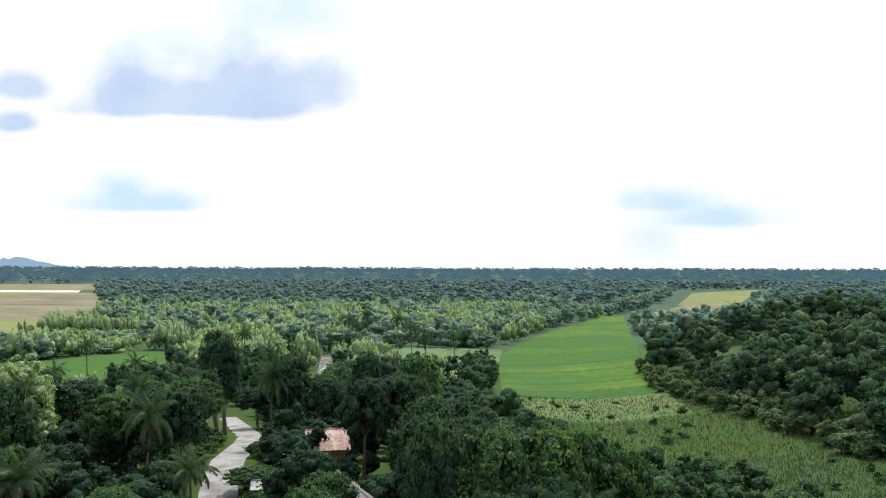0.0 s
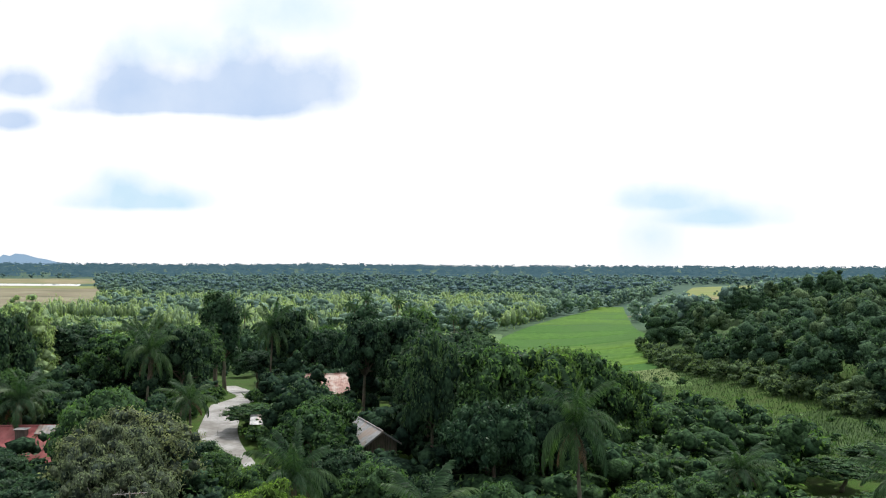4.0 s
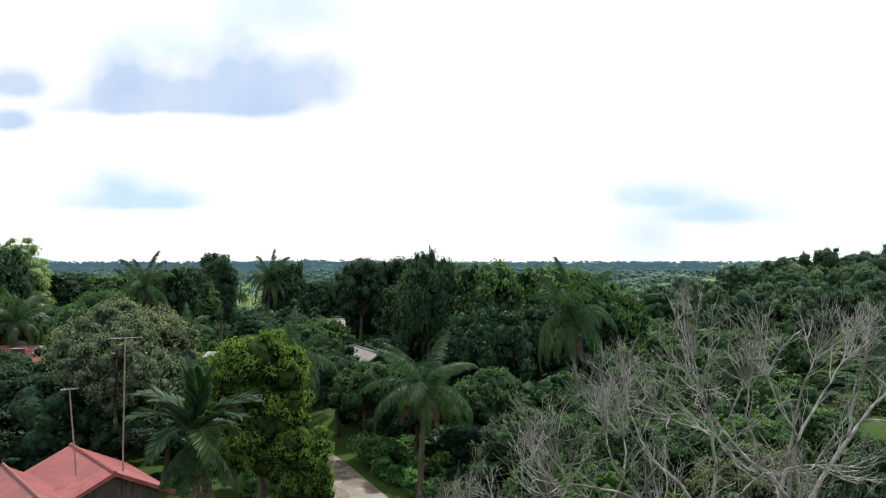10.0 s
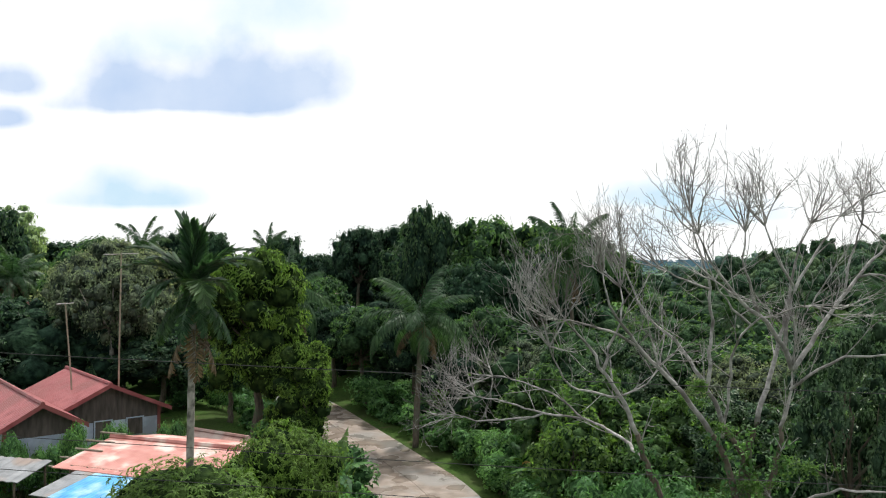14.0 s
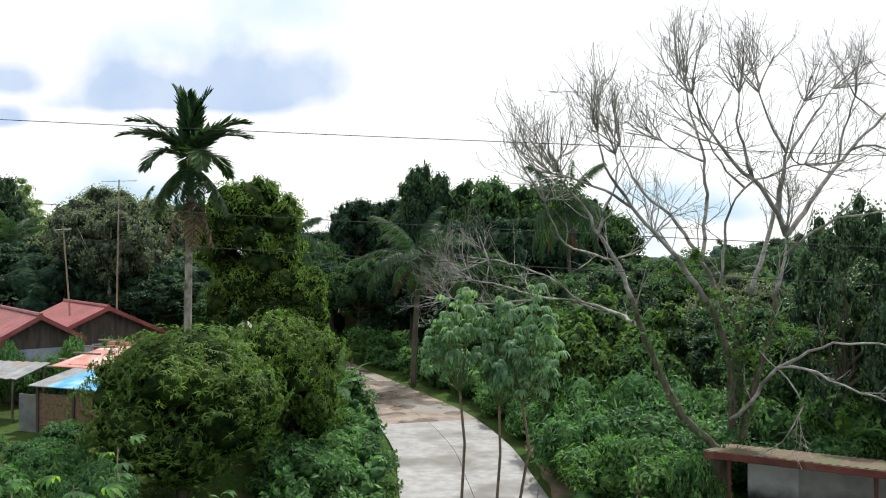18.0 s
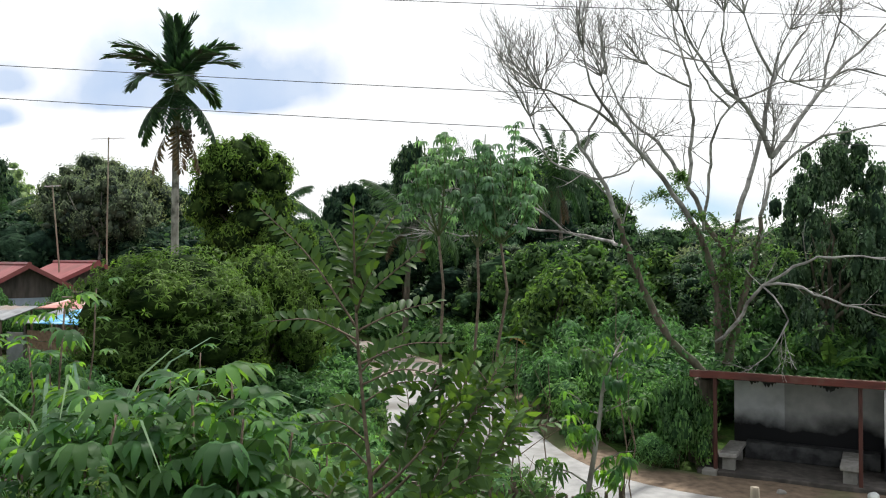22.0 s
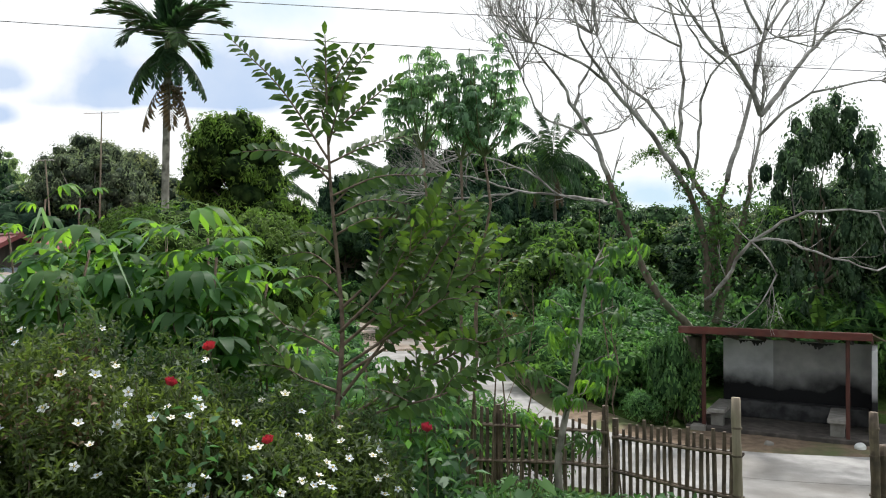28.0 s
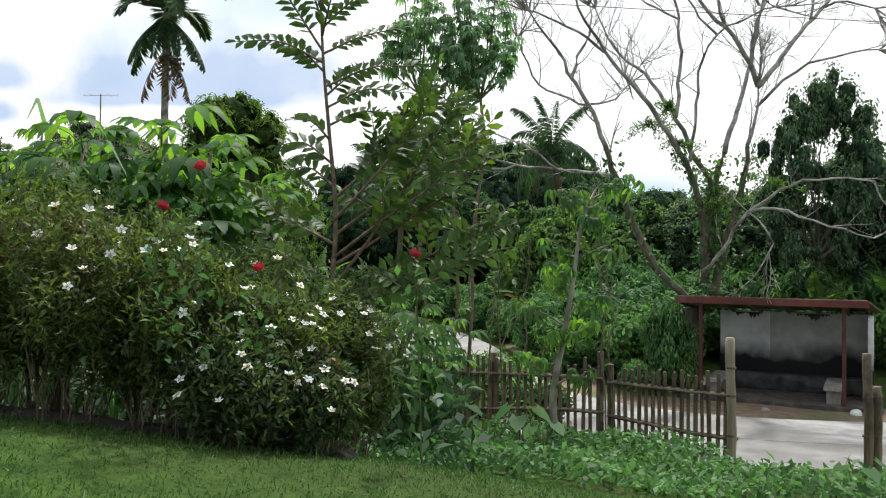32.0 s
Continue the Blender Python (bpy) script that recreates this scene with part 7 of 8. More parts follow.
for x, y, top, lab in ((4.35, 10.2, 2.6, "tall pale bamboo gate post"), (6.18, 10.4, 2.38, "dark weathered gate post"), (6.32, 10.45, 1.95, "short dark post tied to the gate post")):
    z = gz1(x, y)
    ob = thing("gate_post", lab, "post", (x, y, z))
    hh = top - z
    mat = BAMBOO_PALE if "pale" in lab else BAMBOO
    zs = np.linspace(-0.25, hh, 9)
    part("pole", Soup().tube(np.stack([0.012 * np.sin(zs * 3), 0 * zs, zs], 1), 0.055 + 0.006 * (np.arange(9) % 2), 9).mesh("pole", mat, True), ob)
    for zz in (0.45, 0.95, 1.3):
        if zz < hh:
            part("node_ring", Soup().tube([(0, 0, zz), (0, 0, zz + 0.025)], [0.066, 0.066], 9).mesh("node_ring", BAMBOO), ob)


# ---------------------------------------------------------------- garden plants
def merged_leaves(name, kinds, mats, material):
    v, f, o = [], [], 0
    for k, m in mats:
        me = kinds[k]
        co = np.empty(len(me.vertices) * 3)
        me.vertices.foreach_get("co", co)
        M = np.array(m)
        v.append(co.reshape(-1, 3) @ M[:3, :3].T + M[:3, 3])
        f += [tuple(i + o for i in p.vertices) for p in me.polygons]
        o += len(me.vertices)
    return raw(name, np.concatenate(v), f, material, True)


def tall_cassava():
    rng = np.random.default_rng(61)
    x, y = 0.72, 10.5
    z = gz1(x, y)
    ob = thing("tall_cassava", "tall bare-stemmed cassava tree with an umbrella of drooping leaves", "tree", (x, y, z))
    small = [palmate_leaf(rng, 1.0, 7, droop=d, petiole=p) for d, p in ((0.5, 0.7), (0.7, 0.8), (0.6, 0.6))]
    for bx, tx, fork, spread, boughs in ((-0.16, -0.32, 5.75, 0.46, 10), (0.1, 0.18, 5.6, 0.36, 6), (0.3, 0.48, 5.65, 0.56, 13)):
        path = bent(rng, (bx, 0.05, -0.2), (tx, rng.normal(0, 0.1), fork - z), 8, 0.008)
        part("stem", Soup().tube(path, np.linspace(0.026, 0.017, 8), 7).mesh("stem", STEM_BROWN, True), ob)
        mats = []
        for j in range(boughs):
            a, r = j * 2.4 + rng.random(), spread * sqrt((j + 0.6) / boughs)
            end = path[-1] + np.array([cos(a) * r, sin(a) * r, 1.4 - 0.75 * (r / spread) ** 2 + rng.normal(0, 0.1)])
            mid_ = path[-1] * 0.5 + end * 0.5 + np.array([cos(a) * r * 0.2, sin(a) * r * 0.2, -0.08])
            tw = smooth_line([path[-1], mid_, end], 0.12)
            part("branch", Soup().tube(tw, np.linspace(0.014, 0.006, len(tw)), 5).mesh("branch", STEM_GREEN), ob)
            for i in range(20):
                k = 0.3 + 0.72 * rng.random() ** 0.7
                p = np.array([np.interp(k, np.linspace(0, 1, len(tw)), tw[:, q]) for q in range(3)])
                mats.append((int(rng.integers(3)), Matrix.Translation(p) @ Matrix.Rotation(rng.random() * 6.28, 4, "Z") @ Matrix.Rotation(radians(-10 + 60 * rng.random()), 4, "Y") @ Matrix.Scale(0.09 + 0.045 * rng.random(), 4)))
        part("foliage", merged_leaves("foliage", small, mats, LEAF_TALL), ob)
    return ob


tall_cassava()
for x, y, top, s in ((-1.0, 5.6, 4.35, 1), (-1.5, 5.9, 4.5, 2), (-1.9, 5.6, 4.4, 3), (-1.3, 6.3, 4.5, 4), (-2.3, 6.1, 4.25, 5), (-0.75, 6.1, 4.15, 6), (-2.6, 5.7, 4.05, 7)):
    cassava(x, y, top - gz1(x, y), 100 + s, 0.25, 78, 3)
for x, y, top, s in ((-3.6, 8.2, 4.95, 1), (-4.1, 10.0, 5.1, 2), (-4.9, 8.8, 4.4, 3), (-3.2, 9.3, 4.0, 4), (-5.6, 10.4, 4.4, 5), (-1.9, 8.4, 3.7, 6), (-0.9, 8.6, 3.4, 7), (-5.4, 7.6, 4.4, 9), (-4.4, 7.4, 4.2, 10), (-3.0, 10.8, 4.2, 11), (-1.7, 10.2, 3.4, 12), (-6.4, 9.4, 4.6, 13), (-2.4, 9.4, 3.9, 14), (-0.4, 10.0, 3.0, 15), (0.5, 9.0, 2.6, 8), (-0.35, 9.5, 3.05, 16), (0.3, 9.9, 3.0, 17), (0.75, 10.2, 2.85, 18), (-0.9, 9.9, 3.2, 19), (0.12, 8.0, 3.05, 20), (0.42, 8.4, 2.95, 21)):
    cassava(x, y, top - gz1(x, y), 120 + s, 0.22, 26)


def sapling():
    rng = np.random.default_rng(71)
    x, y = -0.02, 5.5
    z = gz1(x, y)
    ob = thing("soursop_sapling", "slender soursop sapling with glossy leaves in two rows along each twig", "tree", (x, y, z))
    H = 5.62 - z
    trunk = smooth_line(np.array([(0, 0, -0.2), (-0.02, 0, 0.9), (0.02, 0, 1.6), (-0.03, 0.02, 2.2), (-0.07, 0, 2.7), (-0.1, 0, H)]), 0.12)
    part("trunk", Soup().tube(trunk, np.linspace(0.026, 0.006, len(trunk)), 7).mesh("trunk", STEM_BROWN, True), ob)

    def at_h(h):
        return np.array([np.interp(h, trunk[:, 2], trunk[:, j]) for j in range(3)])

    LEAF_V = [(0, 0, 0), (0.25, 0.16, 0.05), (0.25, 0, 0), (0.25, -0.16, 0.05), (0.65, 0.21, 0.05), (0.65, 0, -0.02), (0.65, -0.21, 0.05), (1, 0, -0.1)]
    LEAF_F = [(0, 1, 2), (0, 2, 3), (1, 4, 5, 2), (2, 5, 6, 3), (4, 7, 5), (5, 7, 6)]
    leaf_piece = raw("leaf", LEAF_V, LEAF_F, LEAF_SAPLING, True)
    count = [0]

    def row(path, size, gap, up):
        """Seats, directions, sides and sizes of the two rows of leaves along a twig."""
        step = np.r_[0, np.cumsum(np.linalg.norm(np.diff(path, axis=0), axis=1))]
        n = max(5, int(step[-1] / gap))
        k = np.linspace(0.14, 1.0, n) * step[-1]
        p = np.stack([np.interp(k, step, path[:, j]) for j in range(3)], 1)
        tan = unit(np.stack([np.interp(k, step, np.gradient(path[:, j])) for j in range(3)], 1))
        side = unit(np.cross(tan, up))
        sg = np.where(np.arange(n) % 2, 1.0, -1.0)[:, None]
        ax = unit(tan * 0.5 + side * sg * 0.85 + rng.normal(0, 0.1, (n, 3)))
        ax[-1] = tan[-1]
        sd = unit(np.cross(np.broadcast_to(up, ax.shape) + rng.normal(0, 0.25, (n, 3)), ax))
        return p, ax, sd, size * rng.uniform(0.85, 1.15, n) * (1.0 - 0.3 * (k / step[-1]) ** 3)

    def branch(pts, size=0.118, gap=0.026, twigs=0, parent=None, bare=0.0):
        path = smooth_line(np.array(pts, float), 0.06)
        br = part("branch", Soup().tube(path, np.linspace(0.009 if twigs == 0 else 0.013, 0.003, len(path)), 5).mesh("branch", STEM_BROWN, True), parent or ob)
        # the flat spray of leaves leans towards the open side
        up = unit(np.array([rng.normal(0, 0.25), -0.75 + rng.normal(0, 0.2), 0.65]))
        sets = [row(path[int(bare * len(path)):], size, gap, up)]
        for j in range(twigs):
            c = path[int(len(path) * (0.25 + 0.7 * (j + 0.5) / twigs))]
            d = unit(unit(path[-1] - path[0]) * 0.6 + np.array([rng.normal(0, 0.5), rng.normal(0, 0.5), 0.35 + rng.normal(0, 0.3)]))
            L = rng.uniform(0.2, 0.36)
            q = smooth_line([c, c + d * L * 0.5 + [0, 0, 0.02], c + d * L + [0, 0, -0.01]], 0.05)
            part("twig", Soup().tube(q, np.linspace(0.005, 0.002, len(q)), 4).mesh("twig", STEM_BROWN), br)
            sets.append(row(q, size, gap, unit(up + rng.normal(0, 0.4, 3))))
        rest = Soup()
        for p, ax, sd, Ln in sets:
            for i in range(len(p)):
                up_ = np.cross(ax[i], sd[i])
                if twigs == 0 and count[0] < 290:
                    count[0] += 1
                    m = Matrix([(ax[i][k], sd[i][k], up_[k], p[i][k]) for k in range(3)] + [(0, 0, 0, 1)])
                    part("leaf", leaf_piece, br, m=m @ Matrix.Scale(Ln[i], 4))
                else:
                    rest.add([p[i] + Ln[i] * (ax[i] * q[0] + sd[i] * q[1] + up_ * q[2]) for q in LEAF_V], LEAF_F)
        if rest.v:
            f_ = part("foliage", rest.mesh("foliage", LEAF_SAPLING, True), br)
            f_["kind"] = "stuff"
        return path

    # upper sprays: height on the trunk, then the tip
    for h0, tx, ty, tz, sag in ((5.0, -0.74, 0.0, 5.8, 0.05), (5.22, -0.3, 0.1, 5.66, 0.02), (5.15, 0.34, -0.05, 5.52, -0.02), (4.98, 0.43, 0.05, 5.17, 0.0), (4.92, -0.66, -0.05, 5.05, 0.04), (4.76, 0.55, 0.0, 4.9, 0.03),
                                (4.62, 0.46, -0.1, 4.7, 0.04), (4.86, -0.4, 0.1, 5.06, 0.02), (4.7, 0.2, 0.25, 4.95, 0.0), (4.24, -0.4, 0.0, 4.36, 0.05), (4.08, -0.36, 0.1, 4.2, 0.05), (5.3, 0.15, 0.1, 5.75, 0.0), (5.28, -0.1, -0.15, 5.8, 0.0),
                                (4.5, 0.35, 0.2, 4.62, 0.02), (5.1, 0.05, -0.3, 5.4, 0.0), (4.4, -0.25, -0.2, 4.5, 0.03), (5.4, 0.06, 0.0, 5.72, 0.0)):
        a = at_h(h0 - z)
        b = np.array([tx - x, ty, tz - z])
        branch([a, (a + b) / 2 + [0, 0, sag + 0.03], b])
    top_ = at_h(H)
    branch([at_h(H - 0.35), at_h(H - 0.15), top_ + [0, 0, 0.06]])
    # leafy lower limbs that reach out to one side
    for pts in (((0.0, 0, 1.15), (0.3, -0.05, 1.55), (0.62, 0, 2.05), (0.86, 0.05, 2.48)), ((0.0, 0, 1.3), (0.4, 0.1, 1.55), (0.85, 0.15, 1.85), (1.1, 0.2, 2.1)), ((0.0, 0, 1.0), (0.35, 0.15, 1.2), (0.8, 0.2, 1.45), (1.25, 0.1, 1.6)),
                ((0, 0, 1.6), (0.25, -0.12, 1.85), (0.5, -0.15, 2.15), (0.66, -0.1, 2.42)), ((0, 0, 1.75), (0.2, 0.1, 1.95), (0.36, 0.15, 2.2), (0.46, 0.2, 2.4)), ((0, 0, 0.95), (0.3, -0.1, 1.1), (0.65, -0.15, 1.2), (1.0, -0.1, 1.35)),
                ((0, 0, 1.45), (-0.2, 0.1, 1.55), (-0.42, 0.12, 1.62)), ((0, 0, 1.2), (-0.2, -0.1, 1.3), (-0.4, -0.1, 1.36)), ((0, 0, 1.5), (0.3, 0.2, 1.75), (0.6, 0.3, 2.0), (0.9, 0.3, 2.3)), ((0, 0, 1.35), (0.35, -0.2, 1.6), (0.7, -0.2, 1.85), (1.0, -0.15, 2.15))):
        branch(pts, 0.115, 0.028, 9 if len(pts) > 3 else 4, bare=0.25)
    return ob


sapling()


def crooked_sapling():
    rng = np.random.default_rng(73)
    x, y = 2.1, 9.7
    z = gz1(x, y)
    ob = thing("garden_sapling", "crooked thin garden sapling with sparse feathery leaves", "tree", (x, y, z))
    line = smooth_line([(0, 0, -0.2), (-0.06, 0, 0.5), (0.08, 0, 1.3), (0.2, 0.02, 2.0), (0.28, 0, 2.6), (0.5, 0, 3.1)], 0.12)
    part("trunk", Soup().tube(line, np.linspace(0.055, 0.012, len(line)), 7).mesh("trunk", BARK_PALE, True), ob)
    kinds = [palmate_leaf(rng, 1.0, 5, droop=0.8, petiole=0.8)]
    for k in range(14):
        b = line[int(len(line) * (0.25 + 0.72 * k / 14))]
        d = unit(np.array([cos(k * 2.4), sin(k * 2.4) * 0.7, 0.6]))
        tip = b + d * (0.4 + 0.45 * rng.random())
        path = bent(rng, b, tip, 4, 0.06)
        part("branch", Soup().tube(path, np.linspace(0.013, 0.004, 4), 4).mesh("branch", BARK_PALE), ob)
        mats = [(0, Matrix.Translation(path[0] + (path[-1] - path[0]) * (0.4 + 0.6 * rng.random())) @ Matrix.Rotation(rng.random() * 6.28, 4, "Z") @ Matrix.Rotation(radians(10 + 40 * rng.random()), 4, "Y") @ Matrix.Scale(0.12 + 0.07 * rng.random(), 4)) for _ in range(9)]
        part("foliage", merged_leaves("foliage", kinds, mats, LEAF_CASSAVA if k % 4 else LEAF_LIGHT), ob)
    return ob


crooked_sapling()


def thin_stems():
    """Bare thin sticks left standing by the road edge of the garden."""
    rng = np.random.default_rng(74)
    for k, (x, y, top) in enumerate(((1.3, 10.9, 4.4), (1.55, 10.6, 3.9), (1.75, 11.2, 4.0), (2.9, 10.8, 5.0), (1.0, 11.2, 4.2), (3.2, 11.4, 3.8))):
        z = gz1(x, y)
        ob = thing("bare_sapling", "thin bare leafless sapling", "sapling", (x, y, z), group="bare saplings by the fence")
        path = bent(rng, (0, 0, -0.2), (0.3 * (-1) ** k * 0.5, 0, top - z), 7, 0.012)
        part("stem", Soup().tube(path, np.linspace(0.016, 0.005, 7), 5).mesh("stem", STEM_BROWN), ob)
        for j in range(4):
            b = path[2 + j]
            part("twig", Soup().tube(bent(rng, b, b + [rng.normal(0, 0.25), rng.normal(0, 0.2), 0.4], 3, 0.05), [0.007, 0.005, 0.003], 4).mesh("twig", STEM_BROWN), ob)


thin_stems()


# soil under the flowers, coloured dark for the deep shade beneath the shrubs
v, f = [], []
for j in range(13):
    for i in range(25):
        x_, y_ = -3.2 + i * 0.148, 3.85 + j * 0.1 + 0.12 * sin(i * 0.9) * (j == 0)
        v.append((x_, y_, gz1(x_, y_) + (0.035 + 0.02 * noise.noise((x_ * 4, y_ * 4, 0)) if 0 < i < 24 and 0 < j < 12 else -0.03)))
for j in range(12):
    for i in range(24):
        o_ = j * 25 + i
        f.append((o_, o_ + 1, o_ + 26, o_ + 25))
tagged(new("flower_bed", raw("flower_bed", v, f, FLOOR_DARK, True)), "flower bed soil darkened for the shade under the shrubs", "flower bed", kind="structure")

# ---------------------------------------------------------------- flowering shrubs
def flower_mesh(petals, r, material, cup=0.25):
    s = Soup()
    for i in range(petals):
        a = i * 2 * pi / petals
        d, n = np.array([cos(a), sin(a), 0]), np.array([-sin(a), cos(a), 0])
        s.add([d * 0.1 * r, d * r * 0.55 + n * r * 0.36 + [0, 0, cup * r * 0.6], d * r + n * r * 0.12 + [0, 0, cup * r], d * r - n * r * 0.12 + [0, 0, cup * r], d * r * 0.55 - n * r * 0.36 + [0, 0, cup * r * 0.6]], [(0, 1, 2, 3, 4)])
    return s.mesh("flower", material)


FLOWER = [flower_mesh(5, 0.037, PETAL_WHITE, c) for c in (0.15, 0.4, -0.1)]
CENTRE = Soup().tube([(0, 0, -0.004), (0, 0, 0.008)], [0.009, 0.006], 6).mesh("centre", PETAL_YELLOW)


def rose_mesh():
    s = Soup()
    for ring, (n, r, h) in enumerate(((4, 0.018, 0.05), (5, 0.034, 0.042), (6, 0.046, 0.025))):
        for i in range(n):
            a = i * 2 * pi / n + ring * 0.5
            d, t = np.array([cos(a), sin(a), 0]), np.array([-sin(a), cos(a), 0])
            s.add([d * r * 0.4 + t * r * 0.5 + [0, 0, -0.03], d * r + t * r * 0.75 + [0, 0, h * 0.4], d * r * 1.05 + [0, 0, h], d * r - t * r * 0.75 + [0, 0, h * 0.4], d * r * 0.4 - t * r * 0.5 + [0, 0, -0.03]], [(0, 1, 2, 3, 4)])
    return s.mesh("bloom", PETAL_RED, True)


ROSE = rose_mesh()


def flower_shrub(x, y, height, width, seed, flowers, brown=False):
    rng = np.random.default_rng(seed)
    ob = thing("flowering_shrub", "bushy garden shrub with small white five-petalled flowers", "shrub", (x, y, gz1(x, y)), group="flower bed shrubs")
    tips = []
    for i in range(46):
        a, r = i * 2.4, width / 2 * sqrt((i + 0.5) / 46)
        b = np.array([cos(a) * r * 0.35, sin(a) * r * 0.35, -0.1])
        tp = np.array([cos(a) * r, sin(a) * r, height * (1.04 - 0.42 * (r / (width / 2)) ** 2 + rng.normal(0, 0.09))])
        path = bent(rng, b, tp, 6, 0.035)
        tips.append(path)
        if i % 3 == 0:
            part("stem", Soup().tube(path, np.linspace(0.005, 0.002, 6), 4).mesh("stem", STEM_BROWN), ob)
    n = 9500
    k = rng.integers(0, 46, n)
    h = 1 - rng.random(n) ** 1.3 * 0.56
    P = np.array(tips)
    idx = h * 5
    i0 = np.minimum(idx.astype(int), 4)
    fr = (idx - i0)[:, None]
    p = P[k, i0] * (1 - fr) + P[k, i0 + 1] * fr + rng.normal(0, 0.03, (n, 3))
    ax = rng.normal(0, 0.8, (n, 3)) + [0, 0, 0.25]
    part("foliage", quads("foliage", leaf_quads(rng, p, ax, 0.044 * (0.6 + 0.9 * rng.random(n)), 0.015 * (0.7 + 0.6 * rng.random(n))), LEAF_SHRUB), ob)
    if brown:
        m = 500
        k = rng.integers(0, 20, m)
        p = P[k, 4] + rng.normal(0, 0.06, (m, 3))
        part("dry_foliage", quads("dry_foliage", leaf_quads(rng, p, rng.normal(0, 1, (m, 3)), 0.05, 0.02), LEAF_BROWN), ob, "dry brownish leaves")
    for j in range(int(flowers * 1.9)):
        if j % 4:
            a, r = pi * (1.02 + 0.96 * rng.random()), width / 2 * (0.45 + 0.65 * rng.random())
            q = np.array([cos(a) * r, sin(a) * r, height * (1.07 - 0.4 * (r / (width / 2)) ** 2) + 0.05])
            out = np.array([cos(a) * 0.4, -0.55, 0.85])
        else:
            a, zf = pi * (1.08 + 0.84 * rng.random()), rng.random() ** 0.5
            r = width / 2 * (1.22 - 0.3 * zf)
            q = np.array([cos(a) * r, sin(a) * r, height * (0.5 + 0.36 * zf)])
            out = np.array([cos(a) * 0.5, sin(a) * 0.5, 1.0])
        out = Vector(unit(out + rng.normal(0, 0.2, 3)))
        m = Matrix.Translation(q) @ out.to_track_quat("Z", "Y").to_matrix().to_4x4() @ Matrix.Rotation(rng.random() * 6.28, 4, "Z") @ Matrix.Scale(0.5 + 0.28 * rng.random(), 4)
        fl = part("flower", FLOWER[int(rng.integers(3))], ob, "white flower", m)
        part("centre", CENTRE, fl, "yellow flower centre")
    return ob


for i, (x, y, top, w, fl) in enumerate(((-2.7, 4.6, 4.05, 1.1, 6), (-2.2, 4.1, 3.92, 1.0, 9), (-1.65, 3.95, 3.88, 0.95, 10), (-1.1, 3.9, 3.84, 0.95, 11), (-0.6, 3.95, 3.66, 0.85, 11), (-0.18, 4.1, 3.46, 0.75, 9), (0.12, 4.5, 3.35, 0.7, 7),
                                       (-2.0, 4.7, 4.0, 1.0, 6), (-1.4, 4.6, 3.95, 1.0, 6), (-0.85, 4.6, 3.82, 0.9, 6), (-0.35, 4.7, 3.6, 0.85, 6), (-0.2, 3.75, 3.2, 0.6, 7), (0.05, 3.95, 3.12, 0.55, 6),
                                       (0.16, 4.8, 3.4, 0.7, 7), (-2.9, 4.0, 3.8, 0.9, 5))):
    flower_shrub(x, y, top - gz1(x, y), w, 200 + i, fl, i in (3, 8, 12))
for i, (x, y, zt) in enumerate(((0.6, 3.57, 3.63), (-0.28, 3.42, 3.99), (-0.47, 3.52, 3.83), (-0.08, 3.6, 3.57))):
    z = gz1(x, y)
    ob = thing("rose_bush", "thin rose stem with a red bloom", "rose", (x, y, z), group="red roses")
    part("stem", Soup().tube([(0.02, 0.5, -0.1), (0.0, 0.42, (zt - z) * 0.6), (0, 0, zt - z - 0.03)], [0.005, 0.004, 0.003], 5).mesh("stem", STEM_GREEN), ob)
    part("bloom", ROSE, ob, "red bloom", Matrix.Translation((0, 0, zt - z)) @ Matrix.Rotation(radians(25 * (-1) ** i), 4, "Y") @ Matrix.Scale(0.5, 4))
    rng = np.random.default_rng(300 + i)
    p = np.stack([rng.normal(0, 0.05, 40), rng.normal(0, 0.05, 40), (zt - z) * (0.35 + 0.55 * rng.random(40))], 1)
    part("foliage", quads("foliage", leaf_quads(rng, p, rng.normal(0, 1, (40, 3)), 0.06, 0.03), LEAF_MID), ob)


def blade_tuft(x, y, height, n, seed):
    rng = np.random.default_rng(seed)
    ob = thing("grass_clump", "clump of tall arching green grass blades", "grass clump", (x, y, gz1(x, y)))
    for i in range(n):
        a, L = rng.random() * 6.28, height * (0.7 + 0.5 * rng.random())
        t = np.linspace(0, 1, 8)
        ang = 1.52 - 0.2 * rng.random() - t ** 2.6 * (2.4 + rng.random())
        r = np.r_[0, np.cumsum(np.cos(ang[:-1]))] * L / 7
        z = np.r_[0, np.cumsum(np.sin(ang[:-1]))] * L / 7
        c = np.stack([cos(a) * r, sin(a) * r, z], 1)
        sd = np.array([-sin(a), cos(a), 0])
        w = 0.022 * np.sin(pi * (0.15 + 0.85 * t)) + 0.002
        v = np.concatenate([c + sd * w[:, None], c - sd * w[:, None]])
        part("blade", raw("blade", v, [(k, k + 1, 9 + k, 8 + k) for k in range(7)], LEAF_TALL, True), ob)
    return ob


blade_tuft(-2.45, 6.7, 3.0, 20, 1)
blade_tuft(-2.9, 6.9, 2.8, 15, 2)
blade_tuft(-2.05, 6.9, 2.7, 14, 3)

# ground cover along the fence, and the lawn
rng = np.random.default_rng(81)
n = 13000
x, y = rng.uniform(-0.2, 6.0, n), rng.uniform(6.3, 9.9, n)
ok = (y > np.interp(x, [-0.2, 1, 3, 6], [6.9, 6.5, 6.2, 6.6])) & ((x < 4.5) | (y < 8.2))
x, y = x[ok], y[ok]
h = (0.05 + 0.27 * rng.random(len(x)) * (0.5 + 0.5 * np.sin(x * 3) * np.cos(y * 2.3)))
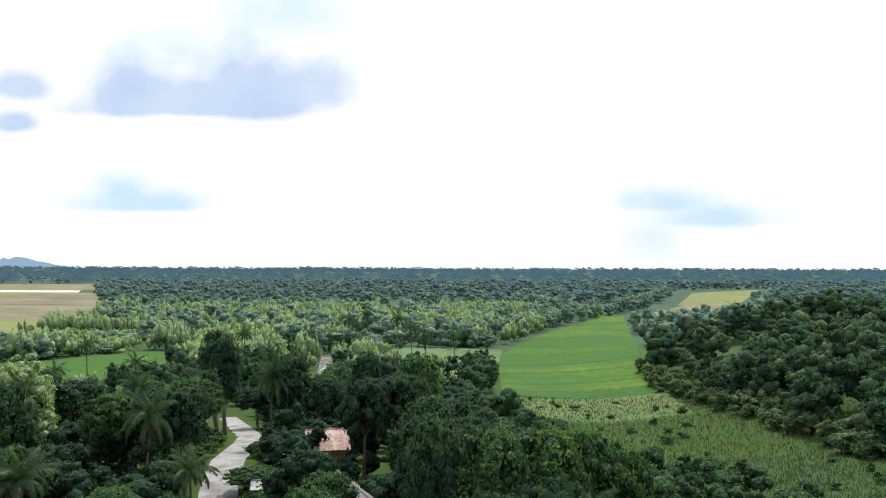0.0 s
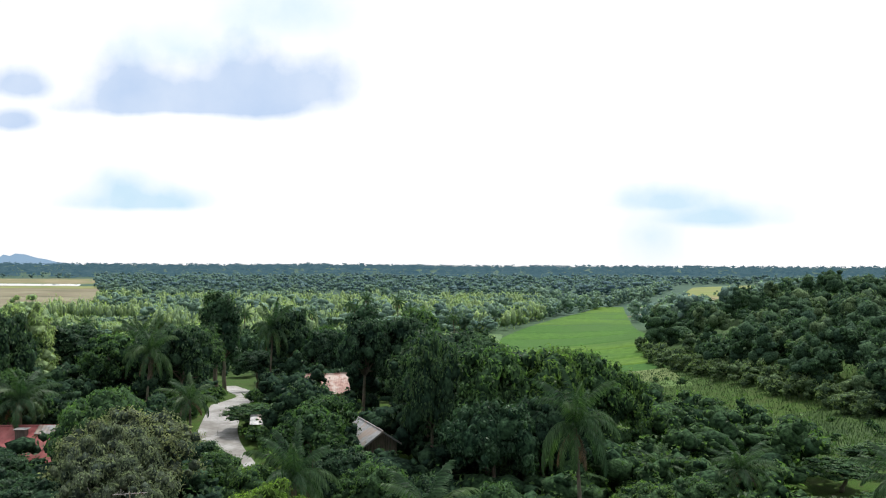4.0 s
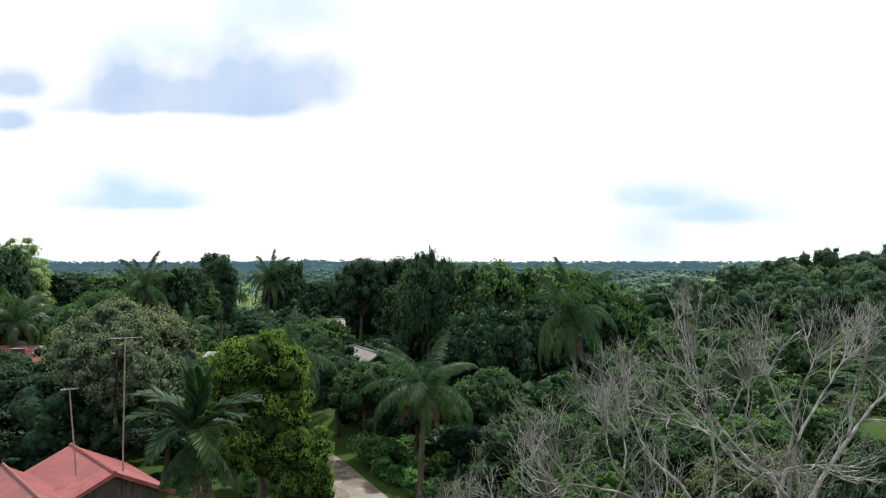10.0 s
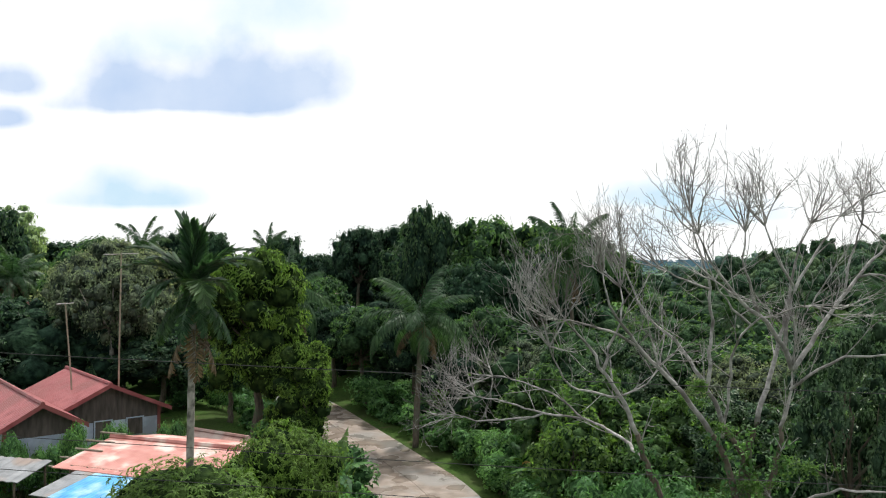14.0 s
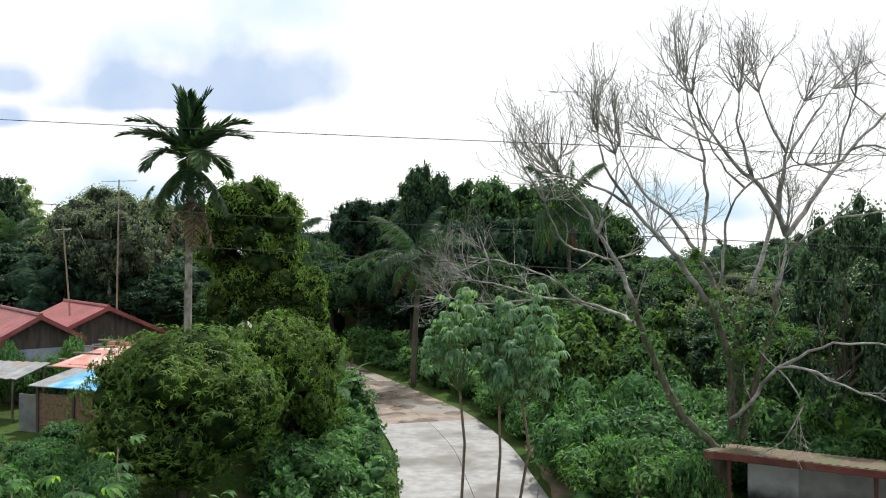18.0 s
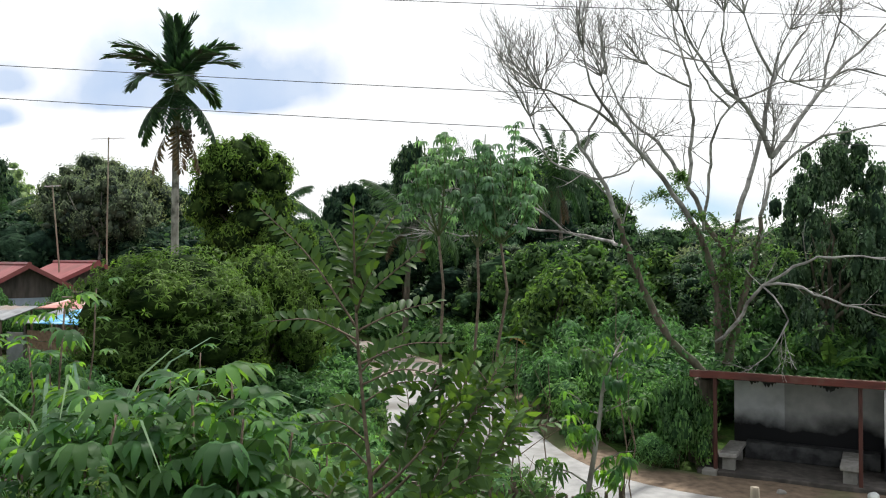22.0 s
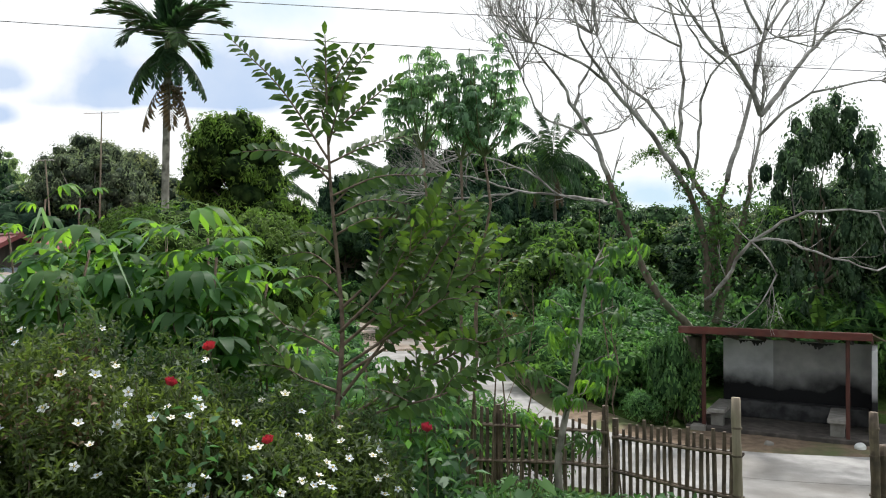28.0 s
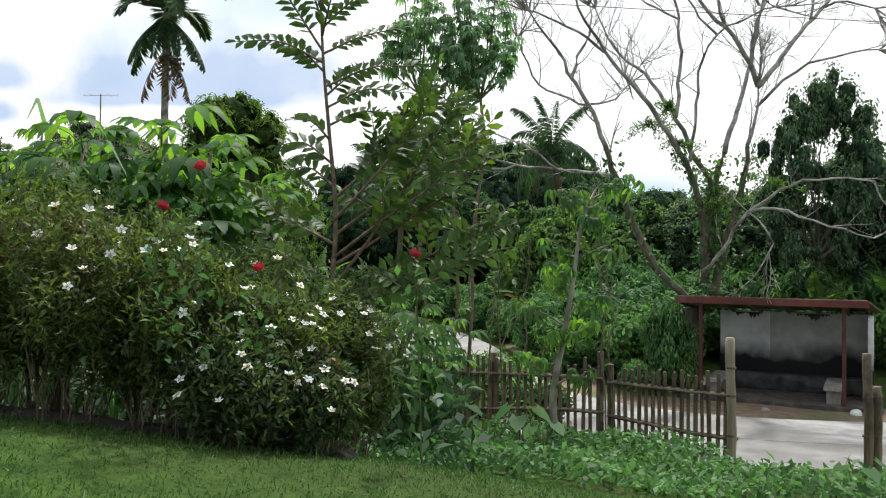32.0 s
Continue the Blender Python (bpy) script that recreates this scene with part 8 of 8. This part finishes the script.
p = np.stack([x, y, gz(x, y) + h], 1)
ax = unit(rng.normal(0, 0.8, p.shape) + [0, -0.25, -0.15])
tagged(new("ground_cover", quads("ground_cover", leaf_quads(rng, p, ax, 0.09 * (0.4 + 1.2 * rng.random(len(p)) ** 2), 0.032 + 0.03 * rng.random(len(p))), LEAF_MID)), "low broad-leaved green ground cover below the fence", "ground cover", kind="stuff")
n = 2600
x, y = rng.uniform(-7, 1.0, n), rng.uniform(6.4, 10.5, n)
p = np.stack([x, y, gz(x, y) + 0.1 + 0.7 * rng.random(n)], 1)
tagged(new("garden_weeds", quads("garden_weeds", leaf_quads(rng, p, rng.normal(0, 0.8, p.shape), 0.17, 0.08), LEAF_DARK)), "dense dark green weeds under the cassava", "weeds", kind="stuff")


def taro(x, y, size, seed):
    rng = np.random.default_rng(seed)
    ob = thing("taro_plant", "taro plant with a few large pale green heart-shaped leaves", "taro plant", (x, y, gz1(x, y)))
    for k in range(4):
        a = k * 1.7 + seed
        tp = np.array([cos(a) * 0.16, sin(a) * 0.16 - 0.05, size * (1.0 + 0.25 * rng.random())])
        part("stalk", Soup().tube([(0, 0, -0.05), tp * [0.4, 0.4, 0.6], tp], [0.012, 0.01, 0.007], 5).mesh("stalk", STEM_GREEN), ob)
        d = unit(np.array([cos(a), sin(a) - 0.8, -0.9]))
        s = unit(np.cross(d, [0, 0, 1.0]))
        L = size * 0.62
        pts = [tp, tp - d * L * 0.25 + s * L * 0.28, tp + d * L * 0.15 + s * L * 0.4, tp + d * L * 0.55 + s * L * 0.27, tp + d * L, tp + d * L * 0.55 - s * L * 0.27, tp + d * L * 0.15 - s * L * 0.4, tp - d * L * 0.25 - s * L * 0.28]
        part("leaf", raw("leaf", pts, [(0, 1, 2), (0, 2, 3), (0, 3, 4), (0, 4, 5), (0, 5, 6), (0, 6, 7)], LEAF_CASSAVA), ob)


taro(1.55, 8.6, 0.38, 1)
taro(1.75, 8.3, 0.3, 2)
taro(4.6, 7.6, 0.3, 3)
n = 90000
x, y = rng.uniform(-2.4, 4.2, n), 2.3 + 4.2 * rng.random(n) ** 1.5
p = np.stack([x, y, gz(x, y) - 0.01], 1)
ax = rng.normal(0, 0.45, p.shape) + [0, 0, 0.8]
L = 0.03 * (0.5 + 0.8 * rng.random(n)) * (1 + 1.6 * (rng.random(n) > 0.985))
tagged(new("lawn_grass", quads("lawn_grass", leaf_quads(rng, p, ax, L, 0.0055), GRASS)), "short uneven green lawn grass", "grass", kind="stuff")

# ---------------------------------------------------------------- overhead cables, aerial poles
for k, (z0, slope) in enumerate(((9.5, -0.045), (8.3, -0.055), (7.82, -0.06))):
    xs = np.linspace(-34, 30, 40)
    pts = [(a, 11.8, z0 + slope * (a + 6.3) + 0.0006 * (a + 2) ** 2) for a in xs]
    ob = thing("overhead_cable", "thin dark overhead power cable", "cable", (0, 0, 0), group="overhead cables")
    part("wire", Soup().tube(pts, [0.0055] * 40, 5).mesh("wire", WIRE), ob)
for x in (-34, 30):
    z = gz1(x, 11.8)
    ob = thing("utility_pole", "plain wooden pole carrying the cables", "pole", (x, 11.8, z))
    part("pole", Soup().tube([(0, 0, -0.5), (0, 0, 12.5 - z)], [0.14, 0.1], 9).mesh("pole", BARK, True), ob)


def aerial(x, y, top, lean, bar, seed):
    z = gz1(x, y)
    ob = thing("aerial_pole", "thin bamboo pole with a television aerial", "aerial", (x, y, z))
    tp = (lean, 0, top - z)
    part("pole", Soup().tube([(0, 0, -0.3), (lean * 0.4, 0, (top - z) * 0.5), tp], [0.05, 0.04, 0.03], 7).mesh("pole", BAMBOO_PALE), ob)
    part("boom", Soup().tube([(tp[0] - bar / 2, -0.1, tp[2] - 0.1), (tp[0] + bar / 2, 0.1, tp[2] - 0.02)], [0.014, 0.014], 5).mesh("boom", METAL), ob)
    for k in range(6):
        u = tp[0] - bar / 2 + bar * (k + 0.5) / 6
        part("element", Soup().tube([(u, -0.3, tp[2] - 0.06), (u, 0.3, tp[2] - 0.06)], [0.005, 0.005], 4).mesh("element", METAL), ob)


aerial(-15.5, 37.7, 11.2, 0.1, 1.6, 1)
aerial(-17.2, 37.0, 8.9, -0.5, 0.7, 2)
